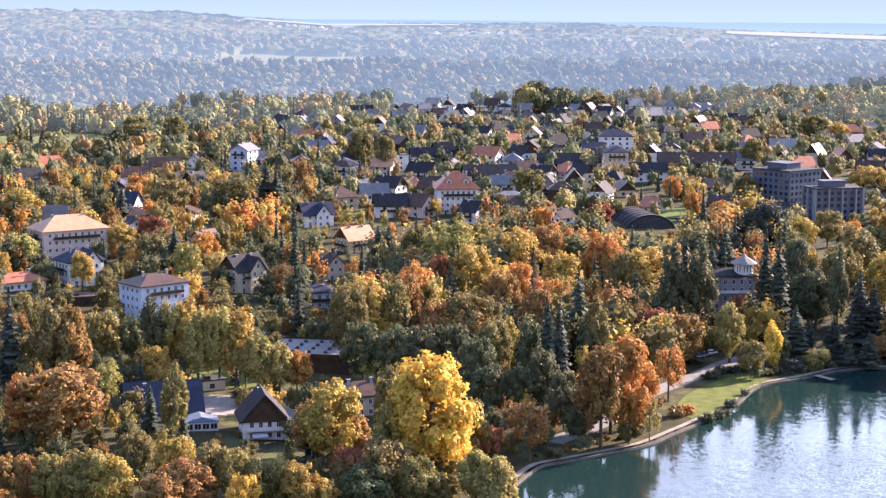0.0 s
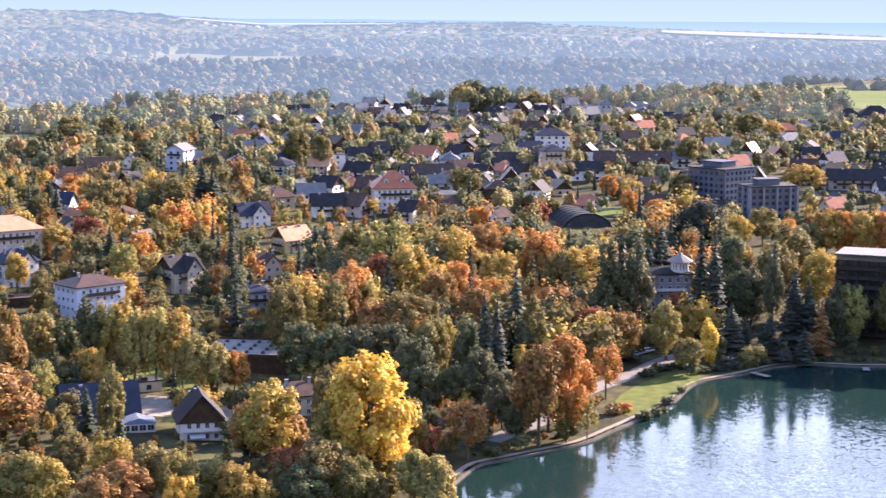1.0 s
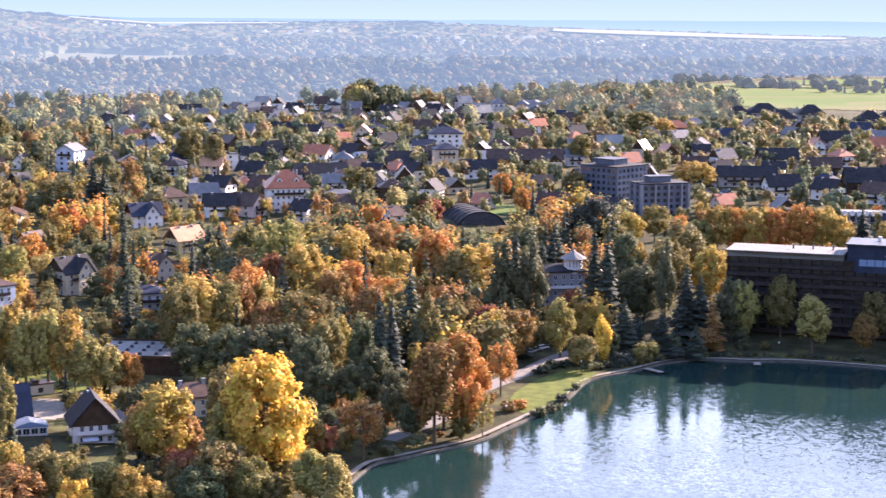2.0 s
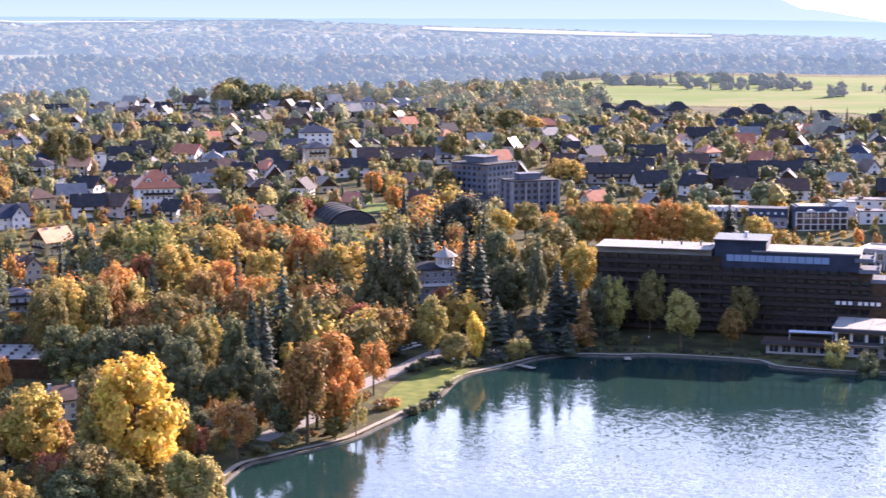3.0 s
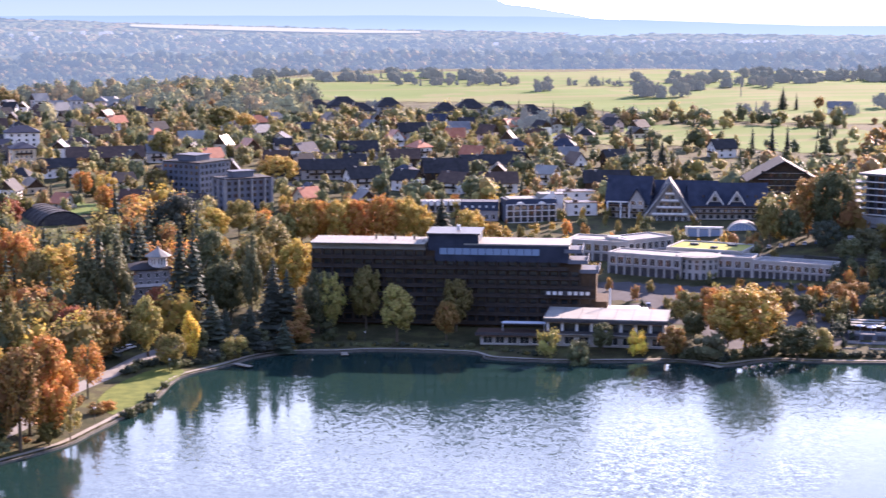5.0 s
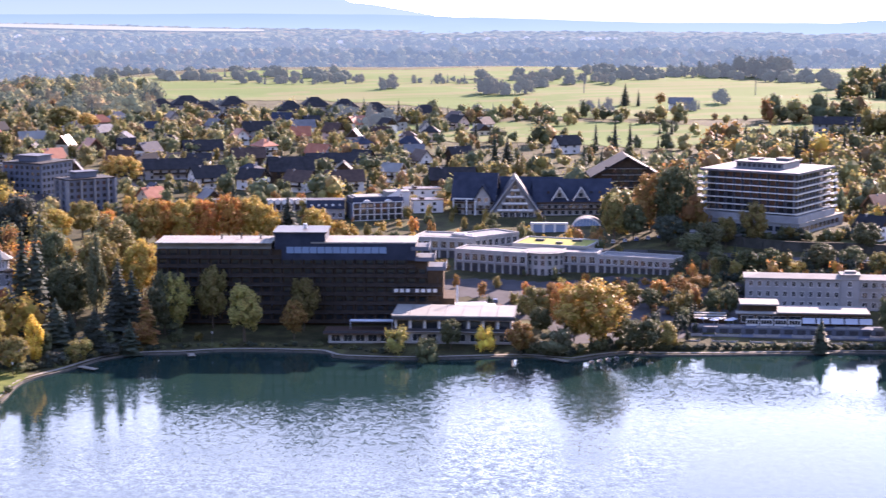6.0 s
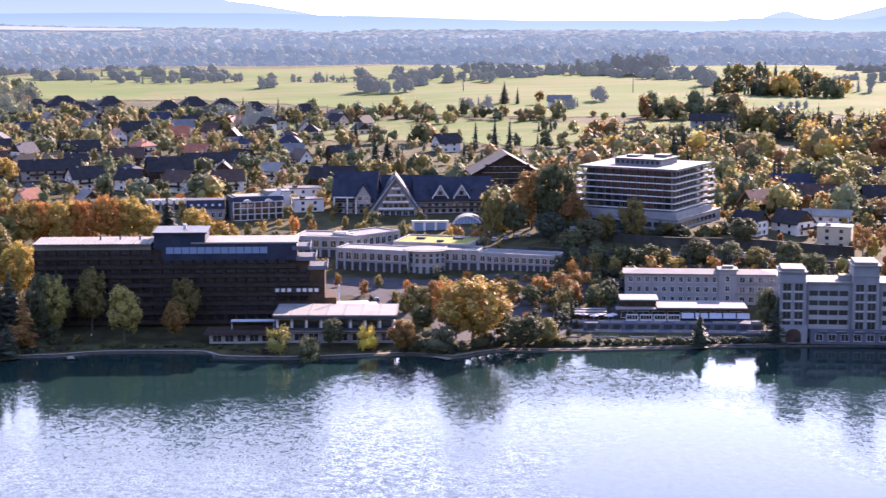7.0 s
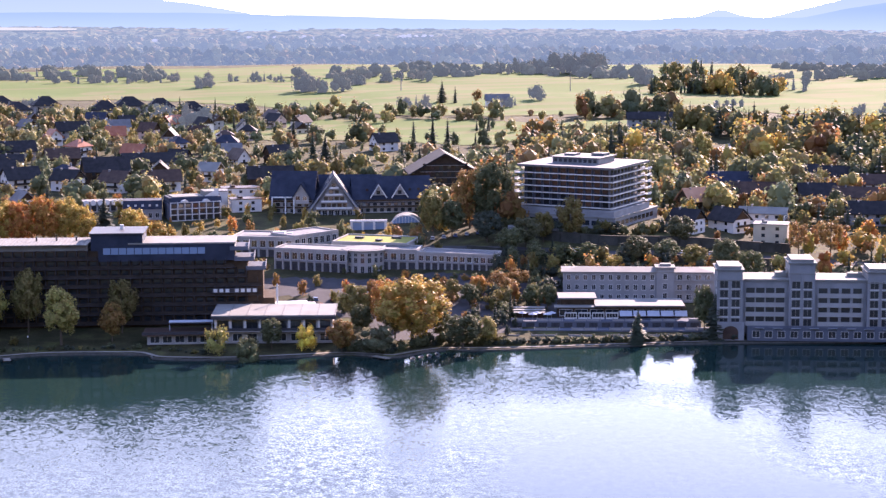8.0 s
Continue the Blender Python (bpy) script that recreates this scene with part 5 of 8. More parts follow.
house(-222, 1044, 32, 16, 10, 2, 4, "cream", "red", "gable", "cream house with a red roof")
house(-216, 970, 33, 14, 10, 2, 4, "grey", "dark", "gable", "grey house with a dark roof")
house(-110, 1062, 11, 18, 10, 2, 4, "white", "grey", "gable", "white house with a grey roof")
house(-53, 1074, 3, 16, 10, 2, 4, "blue", "blue", "hip", "pale house with a blue roof")
house(-33, 1045, -18, 11, 9, 2, 4, "pink", "terracotta", "gable", "pink house with a terracotta gable roof")
house(352, 914, -46, 10, 11, 2, 3.5, "white", "white", "gable", "white house with a pale sheet-metal gable roof")
house(298, 921, -8, 22, 13, 3, 6, "wood", "dark", "gable", "large dark timber house with a broad roof")
house(277, 917, -52, 13, 11, 2, 4.5, "white", "dark", "gable", "white house with a dark roof")
house(296, 898, -53, 14, 11, 2, 4.5, "white", "brown", "gable", "white house with a brown roof")
house(316, 889, -10, 18, 11, 2, 4.5, "white", "brown", "gable", "white house with a brown roof and pale dormers")
house(343, 974, -14, 34, 12, 2, 4, "grey", "dark", "gable", "long grey house with a dark roof")
house(305, 1019, -12, 18, 11, 2, 4.5, "wood", "brown", "gable", "dark timber house with a brown roof")
house(258, 935, 5, 17, 12, 2, 5, "white", "dark", "gable", "white house with a dark gable roof")
house(250, 975, -9, 30, 12, 2, 4.5, "grey", "dark", "gable", "long grey house with a broad dark roof")
house(292, 1069, -5, 22, 12, 2, 5, "grey", "dark", "gable", "grey barn with a dark roof")
house(255, 1104, -3, 10, 9, 2, 3.5, "white", "dark", "gable", "white house with a dark roof")
house(211, 1165, -2, 16, 10, 2, 4, "white", "white", "gable", "white house with a pale roof")
house(369, 875, -18, 22, 11, 2, 5, "wood", "dark", "gable", "dark timber house with a broad roof")
house(330, 813, -12, 14, 9, 2, 1, "white", "brown", "flat", "white flat-roofed shop building")
house(565, 754, -33, 22, 11, 2, 5, "white", "blue", "gable", "white house with a pale blue-grey roof")
house(518, 666, -46, 20, 10, 2, 2, "white", "white", "gable", "white house with a pale roof")
house(511, 708, 4, 14, 10, 2, 5, "wood", "terracotta", "gable", "timber house with one pale terracotta roof slope")
house(555, 723, -33, 26, 11, 2, 4.5, "wood", "brown", "gable", "long timber house with a brown roof")
house(488, 651, -77, 14, 11, 2, 4.5, "white", "dark", "gable", "white house with a dark roof")
house(465, 650, -66, 12, 10, 2, 4, "white", "dark", "gable", "white house with a dark gable roof")
house(492, 627, -43, 14, 10, 3, 0.5, "cream", "white", "flat", "cream two-storey house with a flat pale roof")
house(583, 709, -29, 17, 11, 2, 4.5, "white", "dark", "gable", "white house with a dark gable roof")
house(633, 752, -35, 16, 10, 2, 4, "white", "dark", "gable", "white house with a dark roof")
house(622, 767, -34, 17, 10, 2, 3.5, "white", "dark", "gable", "white house with a dark roof")
house(570, 655, -33, 22, 12, 2, 4.5, "grey", "dark", "gable", "grey house with a dark roof")
house(597, 694, -51, 26, 11, 2, 4, "cream", "brown", "gable", "cream house with a brown roof")
house(632, 722, -35, 20, 11, 2, 4, "white", "brown", "gable", "white house with a brown roof")
house(727, 1061, -30, 30, 12, 2, 4, "grey", "dark", "gable", "grey barn with a broad dark roof")
house(742, 1296, -25, 18, 11, 2, 4, "white", "grey", "gable", "white farmhouse with a grey roof")
house(495, 1000, 4, 14, 10, 2, 4.5, "white", "dark", "gable", "white house with a dark roof")
house(340, 844, -17, 18, 10, 2, 1, "white", "brown", "flat", "white low building with a flat roof")
house(320, 823, -16, 9, 8, 3, 0.5, "white", "grey", "flat", "white block of flats with a flat roof")
house(352, 1404, -4, 20, 16, 2, 7, "grey", "dark", "hip", "chalet with a broad dark hipped roof")
house(379, 1430, -5, 24, 16, 2, 7, "grey", "dark", "hip", "chalet with a broad dark hipped roof")
house(375, 1365, -5, 20, 15, 2, 6, "grey", "dark", "hip", "chalet with a broad dark hipped roof")
house(407, 1399, -6, 20, 15, 2, 7, "grey", "dark", "hip", "chalet with a broad dark hipped roof")
house(431, 1331, -8, 20, 15, 2, 7, "grey", "dark", "hip", "chalet with a broad dark hipped roof")
house(460, 1360, -9, 22, 16, 2, 7, "grey", "dark", "hip", "chalet with a broad dark hipped roof")
house(476, 1337, -10, 20, 15, 2, 7, "grey", "dark", "hip", "chalet with a broad dark hipped roof")
house(482, 1288, -11, 22, 16, 2, 8, "grey", "dark", "hip", "chalet with a broad dark hipped roof")
house(516, 1274, -12, 20, 14, 2, 6, "grey", "dark", "hip", "chalet with a broad dark hipped roof")
house(357, 1169, -7, 20, 12, 2, 5, "grey", "dark", "gable", "grey town house with a dark gable roof")
house(391, 1183, -8, 16, 10, 2, 4, "white", "grey", "gable", "white house with a pale roof")


# ---- shore, paths, lawns and roads ----
def embankment():
    """Stone wall and coping along the water, with a paved promenade behind."""
    p = smooth_line(SHORE[1:25], 1.5)
    t = np.gradient(p, axis=0)
    t /= np.hypot(t[:, 0], t[:, 1])[:, None]
    land = np.stack([-t[:, 1], t[:, 0]], 1)
    v, f, n = [], [], len(p)
    prof = ((-0.5, -1.5), (-0.25, 0.35), (-0.3, 0.55), (0.4, 0.58), (0.4, 0.2))
    for off, z in prof:
        q = p + land * off
        v += [(a, b, z) for a, b in q]
    for c in range(len(prof) - 1):
        f += [(c * n + i, c * n + i + 1, (c + 1) * n + i + 1, (c + 1) * n + i) for i in range(n - 1)]
    tagged(part("shore_wall", (v, f), STONE), "low stone wall along the lake shore", "wall", kind="structure")
    q = p + land * 2.2
    ribbon([tuple(a) for a in q[::6]], 0.85, 0.10, GRAVEL, "promenade", "pale gravel promenade along the lake", "path")


embankment()
ribbon([(30, 505), (46, 528), (60, 560), (79, 589), (97, 616), (120, 634), (150, 640)], 3.2, 0.07, PALE_ROAD, "road", "pale lakeside road with parked cars", "road")
ribbon([(-10, 505), (8, 520), (30, 530), (44, 548)], 3.0, 0.06, PALE_ROAD, "road", "pale lane under the trees", "road")
ribbon([(-36, 505), (-50, 535), (-58, 560), (-70, 600)], 3.0, 0.06, PALE_ROAD, "road", "garden lane between the houses", "road")
ribbon([(270, 660), (300, 640), (345, 610), (400, 600), (470, 560)], 5.0, 0.07, ASPHALT, "road", "dark main street", "road")
ribbon([(346, 702), (372, 665), (396, 639), (414, 626), (447, 615), (485, 598), (530, 570)], 4.0, 0.07, ASPHALT, "road", "dark road under the hill", "road")
ribbon([(610, 800), (626, 828), (640, 862), (672, 905), (705, 935)], 5.0, 0.3, PALE_ROAD, "road", "pale road climbing between woods", "road")
patch([(72, 535), (83, 549), (94, 572), (103, 590), (96, 596), (84, 582), (75, 566), (70, 550)], 0.12, LAWN, "lawn", "sunlit lakeside lawn", "lawn", 0.7)
patch([(-80, 560), (-60, 545), (-50, 560), (-62, 590), (-80, 585)], 0.1, LAWN, "lawn", "garden lawn", "lawn", 2.0)
patch([(270, 648), (300, 634), (330, 628), (352, 625), (345, 645), (318, 652), (292, 672), (278, 672)], 0.09, ASPHALT, "forecourt", "dark asphalt forecourt with parked cars", "forecourt", 3.0)
patch([(375, 1600), (440, 1540), (520, 1490), (575, 1400), (600, 1270), (640, 1215), (760, 1190), (850, 1160), (960, 1060), (1150, 960), (1300, 1200), (1420, 1500), (1330, 1790), (1020, 1940), (710, 2010), (460, 1960), (380, 1780)], 0.35, MEADOW, "meadow", "wide yellow-green meadow beyond the town", "meadow", 16)
patch([(418, 1165), (446, 1100), (508, 1058), (562, 1012), (604, 1030), (640, 1070), (672, 1140), (590, 1209), (455, 1250)], 0.3, MEADOW, "meadow", "yellow-green meadow between hedges", "meadow", 8)
patch([(660, 1075), (700, 1020), (760, 1040), (790, 1085), (740, 1120), (680, 1120)], 0.3, MEADOW, "meadow", "small meadow behind the woods", "meadow", 8)
patch([(-330, 1220), (-240, 1200), (-190, 1240), (-240, 1300), (-330, 1300)], 0.3, MEADOW, "meadow", "green meadow among woods", "meadow", 12)
patch([(-330, 1500), (-200, 1460), (-140, 1520), (-240, 1580), (-340, 1580)], 0.3, MEADOW, "meadow", "green meadow among woods", "meadow", 12)
patch([(84, 885), (104, 880), (120, 905), (100, 930), (84, 920)], 0.2, MEADOW, "meadow", "small green behind the hall", "meadow", 6)


def retaining_wall(line, tall, label):
    """Stone wall holding a slope, darkened to stand for its shade; coping, shallow buttresses."""
    p = smooth_line(line, 2.0)
    base = height(p[:, 0], p[:, 1])
    t = np.gradient(p, axis=0)
    t /= np.hypot(t[:, 0], t[:, 1])[:, None]
    back = np.stack([-t[:, 1], t[:, 0]], 1)
    if (back[0] * p[0]).sum() < 0:
        back = -back
    prof = ((-0.6, -1.0), (-0.1, tall), (-0.25, tall), (-0.25, tall + 0.3), (0.7, tall + 0.3), (0.7, -1.0))
    v, n = [], len(p)
    for off, z in prof:
        q = p + back * off
        v += [(a, b, c + z) for (a, b), c in zip(q, base)]
    f = [(c * n + i, c * n + i + 1, (c + 1) * n + i + 1, (c + 1) * n + i) for c in range(len(prof) - 1) for i in range(n - 1)]
    wall = tagged(part("retaining_wall", (v, f), SHADE_STONE), label, "wall", kind="structure")
    for i in range(2, n - 2, 4):
        turn = math.degrees(math.atan2(t[i, 1], t[i, 0]))
        part("buttress", shared(("buttress", tall), lambda: mesh("buttress", prism([(-0.3, -1.0), (0.3, -1.0), (0.25, tall * 0.9), (-0.25, tall * 0.9)], -0.9, 0.9), SHADE_STONE)), None, wall, place=pose(p[i, 0], p[i, 1], base[i], 0, 0, turn))
    return wall


retaining_wall([(366, 664), (380, 642), (402, 622), (440, 606), (478, 590)], 2.6, "retaining wall below the road, dark to stand for shade")
retaining_wall([(388, 676), (404, 650), (420, 636), (452, 625), (488, 609)], 3.6, "tall retaining wall above the road, dark to stand for shade")


# ---- far country ----
def canopy(label, r0, r1, depth_step, az_step, base, cell, dome, mat, mix, seed, open_share=None, field=(0.22, 0.22, 0.12)):
    """Land across the valley under its treetops: one dome a tree, fields where the wood opens."""
    rng = np.random.default_rng(seed)
    az = np.radians(np.arange(-17.5, 45.6, az_step))
    r = np.arange(r0, r1, depth_step)
    A, R = (g.ravel() for g in np.meshgrid(az, r, indexing="ij"))
    x, y = R * np.sin(A), R * np.cos(A)
    z = base(np.degrees(A), R)
    size = 4096
    jit, hue, tall = rng.uniform(0.1, 0.9, (2, size)), rng.integers(0, len(mix), size), rng.uniform(0.55, 1.25, size)
    ci, cj = np.floor(x / cell).astype(int), np.floor(y / cell).astype(int)
    best, up, tint = np.full(len(x), -9.0), np.zeros(len(x)), np.zeros((len(x), 3))
    mix = np.array(mix)
    for di in (-1, 0, 1):
        for dj in (-1, 0, 1):
            k = ((ci + di) * 73 + (cj + dj) * 1931) % size
            d2 = ((ci + di + jit[0][k]) * cell - x) ** 2 + ((cj + dj + jit[1][k]) * cell - y) ** 2
            h = dome * (tall[k] - 0.9 * d2 / cell ** 2)
            win = h > best
            best[win], up[win] = h[win], np.maximum(h[win], 0)
            tint[win] = mix[hue[k[win]]] * (0.6 + 0.5 * tall[k[win]])[:, None]
    if open_share is not None:
        bare = np.array([noise.noise(Vector((a / 420, b / 170, seed))) + 0.4 * noise.noise(Vector((a / 90, b / 60, seed))) > open_share for a, b in zip(x, y)])
        up[bare] = 0
        tint[bare] = np.array(field)
    k = len(r)
    i = (np.arange(len(az) - 1)[:, None] * k + np.arange(k - 1)[None]).ravel()
    me = bpy.data.meshes.new("backdrop")
    me.from_pydata(np.stack([x, y, z + up], 1), [], np.stack([i, i + 1, i + k + 1, i + k], 1).tolist())
    col = me.attributes.new("tint", "FLOAT_COLOR", "POINT")
    col.data.foreach_set("color", np.hstack([tint, np.ones((len(x), 1))]).astype(np.float32).ravel())
    me.materials.append(mat)
    return tagged(new("backdrop", me), label, "backdrop", kind="stuff")


def ridge(name, label, r, mat, heights, base=-40, seed=0, rough=6.0):
    """A line of hills: crest heights by bearing."""
    a = np.arange(-26, 56.01, 0.2)
    top = np.interp(a, [h[0] for h in heights], [h[1] for h in heights])
    v, f = [], []
    for q, t in zip(a, top):
        t = t + rough * noise.fractal(Vector((q * 0.35, seed, 0)), 1.0, 2.0, 5)
        c, s = math.cos(math.radians(q)), math.sin(math.radians(q))
        for k, part_up in ((0.0, 0.0), (0.25, 0.45), (0.6, 0.8), (1.0, 1.0)):
            rr = r + 140 * k + 25 * noise.noise(Vector((q * 0.6, k * 3, seed)))
            v.append((rr * s, rr * c, base + (t - base) * part_up))
    f = [(4 * i + j, 4 * i + j + 1, 4 * i + 5 + j, 4 * i + 4 + j) for i in range(len(a) - 1) for j in range(3)]
    return tagged(part(name, (v, f), mat, smooth=True), label, "backdrop", kind="structure")


def hills_behind():
    """Unseen wooded mountains behind the terrace across the lake, added to block sky light."""
    az = np.radians(np.arange(95, 338.1, 3.0))
    rise = ((1500, 0.0), (1900, 0.22), (2300, 0.5), (2800, 0.82), (3300, 1.0), (3900, 0.7))
    v = []
    for a in az:
        shape = min(1.0, (math.degrees(a) - 92) / 30, (341 - math.degrees(a)) / 20)
        top = 1050 * shape * (0.85 + 0.3 * noise.noise(Vector((a * 2.2, 0.3, 0))))
        for r, up in rise:
            rr = r * (1 + 0.06 * noise.noise(Vector((a * 3, r / 400, 1))))
            v.append((rr * math.sin(a), rr * math.cos(a), -8 + top * up + 60 * up * noise.noise(Vector((a * 9, r / 250, 5)))))
    k = len(rise)
    f = [(i * k + j, i * k + j + 1, (i + 1) * k + j + 1, (i + 1) * k + j) for i in range(len(az) - 1) for j in range(k - 1)]
    return tagged(part("backdrop", (v, f), GROUND, smooth=True), "unseen wooded mountains behind the terrace, added to block low sky light", "backdrop", kind="structure")


hills_behind()


def plain_level(az, r):
    """The far plain, lowered towards the right to fit the camera's view."""
    far = np.interp(az, [-18, -8, -3.6, 4, 10, 15, 22, 46], [75, 60, 32, 32, 17, 4, -6, -12])
    return 14 + (far - 14) * np.clip((r - 2600) / 1800, 0, 1) - 16 * np.clip((2650 - r) / 40, 0, 1)


FARTREES = [(0.12, 0.13, 0.06), (0.08, 0.10, 0.06), (0.06, 0.085, 0.06), (0.20, 0.15, 0.07), (0.16, 0.16, 0.075), (0.10, 0.12, 0.06)]
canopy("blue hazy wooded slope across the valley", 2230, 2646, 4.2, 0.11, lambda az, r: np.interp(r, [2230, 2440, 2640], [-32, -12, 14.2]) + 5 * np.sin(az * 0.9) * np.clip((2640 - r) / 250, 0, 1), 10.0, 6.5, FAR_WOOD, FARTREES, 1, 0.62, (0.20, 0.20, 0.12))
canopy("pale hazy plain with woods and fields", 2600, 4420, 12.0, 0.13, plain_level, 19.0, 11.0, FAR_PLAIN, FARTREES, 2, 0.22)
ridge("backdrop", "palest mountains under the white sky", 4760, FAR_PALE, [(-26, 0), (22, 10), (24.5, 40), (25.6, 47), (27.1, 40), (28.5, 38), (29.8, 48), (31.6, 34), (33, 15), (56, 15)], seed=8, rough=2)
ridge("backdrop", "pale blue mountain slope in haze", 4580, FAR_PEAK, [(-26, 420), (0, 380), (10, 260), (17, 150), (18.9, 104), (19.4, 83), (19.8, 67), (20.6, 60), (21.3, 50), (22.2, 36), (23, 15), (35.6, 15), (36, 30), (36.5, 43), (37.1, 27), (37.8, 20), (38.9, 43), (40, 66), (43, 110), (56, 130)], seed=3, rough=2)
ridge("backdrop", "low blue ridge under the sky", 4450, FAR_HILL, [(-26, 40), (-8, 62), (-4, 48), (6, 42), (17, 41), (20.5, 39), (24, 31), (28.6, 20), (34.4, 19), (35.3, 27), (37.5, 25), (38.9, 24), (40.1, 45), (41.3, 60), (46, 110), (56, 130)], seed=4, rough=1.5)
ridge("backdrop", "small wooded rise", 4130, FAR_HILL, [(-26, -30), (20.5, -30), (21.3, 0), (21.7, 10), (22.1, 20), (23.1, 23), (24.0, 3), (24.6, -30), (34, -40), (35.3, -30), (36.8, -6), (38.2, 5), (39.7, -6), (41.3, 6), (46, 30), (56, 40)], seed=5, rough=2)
# asphalt spread further than the paving, to darken ground lying in shade
patch([(284, 566), (300, 564), (318, 560), (334, 566), (336, 580), (340, 596), (318, 628), (288, 640), (276, 628), (286, 596)], 0.09, ASPHALT, "forecourt", "asphalt square by the lake, dark also to stand for shade", "forecourt", 3.0)
patch([(352, 560), (384, 575), (440, 560), (455, 575), (400, 606), (360, 612)], 0.08, ASPHALT, "forecourt", "asphalt yard behind the cafe, dark also to stand for shade", "forecourt", 3.0)


# ---- parked cars, boats and small things ----
PAINT = {c: varied(c + "_car_paint", v, tuple(q * 0.85 for q in v), 0.5, 0.3, bump=0.0) for c, v in
         {"white": (0.62, 0.62, 0.62), "silver": (0.34, 0.35, 0.37), "black": (0.02, 0.02, 0.024), "blue": (0.04, 0.07, 0.16), "red": (0.28, 0.03, 0.025)}.items()}
TYRE = varied("tyre_rubber", (0.02, 0.02, 0.02), (0.035, 0.035, 0.035), 3, 0.9)


def car(x, y, turn, colour="silver", van=False, group="parked cars"):
    h = 2.0 if van else 1.45
    ob = thing("van" if van else "car", x, y, h1(x, y) + 0.08, turn, f"{colour} {'van' if van else 'car'} parked on the asphalt", "car", group)
    side = [(-2.15, 0.35), (2.1, 0.35), (2.2, 0.75), (1.3, 0.95), (-2.2, 0.98)]
    part("body", shared(("carbody", colour), lambda: mesh("body", prism(side, -0.88, 0.88), PAINT[colour])), None, ob)
    top = [(-2.1, 0.95), (1.25, 0.93), (0.55, h), (-1.7, h)] if not van else [(-2.2, 0.95), (1.6, 0.93), (1.1, h), (-2.15, h)]
    part("cabin", shared(("cabin", van), lambda: mesh("cabin", prism(top, -0.78, 0.78), GLASS)), None, ob)
    part("car_roof", shared(("carroof", colour, van), lambda: mesh("car_roof", box(top[3][0] - 0.05, -0.76, h - 0.03, top[2][0] + 0.05, 0.76, h + 0.05), PAINT[colour])), None, ob)
    for wx in (-1.35, 1.35):
        for wy in (-0.82, 0.82):
            part("wheel", shared("wheel", lambda: mesh("wheel", moved(tube(0.33, 0.33, -0.1, 0.1, 10), pose(0, 0, 0, 90)), TYRE)), None, ob, place=pose(wx, wy, 0.33))
    return ob


carrng = random.Random(3)
for k in range(7):
    car(76 + k * 2.6 - 1, 606 + k * 3.0, 30, carrng.choice(["silver", "black", "blue", "white"]), k == 2, "cars on the lakeside road")
for k in range(14):
    car(284 + (k % 7) * 6.0, 632 - (k % 7) * 2.2 - (k // 7) * 14, 70, carrng.choice(["silver", "black", "blue", "white", "red"]), False, "cars on the forecourt")
for k in range(9):
    car(354 + k * 4.4, 702 - k * 2.0, 60, carrng.choice(["silver", "black", "blue", "white", "silver"]), False, "cars behind the arcade")
for x, y, turn in ((380, 656, -50), (394, 641, -45), (401, 635, -42), (424, 623, -22), (441, 617, -18), (452, 613, -20)):
    car(x, y, turn, carrng.choice(["silver", "white", "black"]), False, "cars on the hill road")
for k in range(8):
    car(372 + k * 8.5, 604 - k * 5.0, -30, carrng.choice(["silver", "black", "white"]), False, "cars on the shore road")


def boat(x, y, turn):
    ob = thing("rowing_boat", x, y, 0.0, turn, "pale wooden rowing boat moored at the lake wall", "boat", "moored boats")
    hull = [(-2.6, -0.55), (-1.2, -0.85), (0.8, -0.8), (2.8, 0), (0.8, 0.8), (-1.2, 0.85), (-2.6, 0.55)]
    low = [(0.85 * a, 0.6 * b) for a, b in hull]
    v = [(a, b, -0.15) for a, b in low] + [(a, b, 0.55) for a, b in hull]
    n = len(hull)
    part("hull", (v, [tuple(range(n - 1, -1, -1))] + [(i, (i + 1) % n, n + (i + 1) % n, n + i) for i in range(n)]), PLASTER["grey"], ob)
    for s in (-1.4, 0.1):
        part("bench", box(s, -0.78, 0.36, s + 0.35, 0.78, 0.42), RAILWOOD, ob)


for k in range(4):
    boat(278 + k * 3.4, 541 + k * 0.7, 60 + carrng.uniform(-12, 12))


def jetty(x, y, turn, length, label):
    ob = thing("jetty", x, y, 0.0, turn, label, "jetty")
    for k in range(int(length / 0.5)):
        part("plank", shared("plank", lambda: mesh("plank", box(0, -1.2, 0.55, 0.44, 1.2, 0.66), GRAVEL)), None, ob, place=pose(k * 0.5, 0, 0))
    for k in range(int(length / 3) + 1):
        for s in (-1, 1):
            part("pile", shared("pile", lambda: mesh("pile", tube(0.13, 0.13, -2.0, 0.9, 8), BARK)), None, ob, place=pose(k * 3, s, 0))


jetty(121, 598, -60, 8, "short pale plank jetty at the wooded point")
jetty(160, 605, -100, 5, "short plank jetty below the hotel lawn")
jetty(268, 550, -70, 7, "plank landing stage by the restaurant")


def lamp_post(x, y):
    ob = thing("street_lamp", x, y, h1(x, y), 0, "slim dark street lamp on the promenade", "street lamp", "promenade lamps")
    part("pole", tube(0.07, 0.05, -0.2, 4.2, 6), DARKFRAME, ob)
    part("lantern", join(moved(tube(0.12, 0.2, 0, 0.4, 6), pose(0, 0, 4.2)), moved(tube(0.32, 0.05, 0, 0.25, 6), pose(0, 0, 4.7))), FRAME, ob)


for x, y in ((66, 526), (98, 588), (170, 614), (300, 554)):
    lamp_post(x, y)


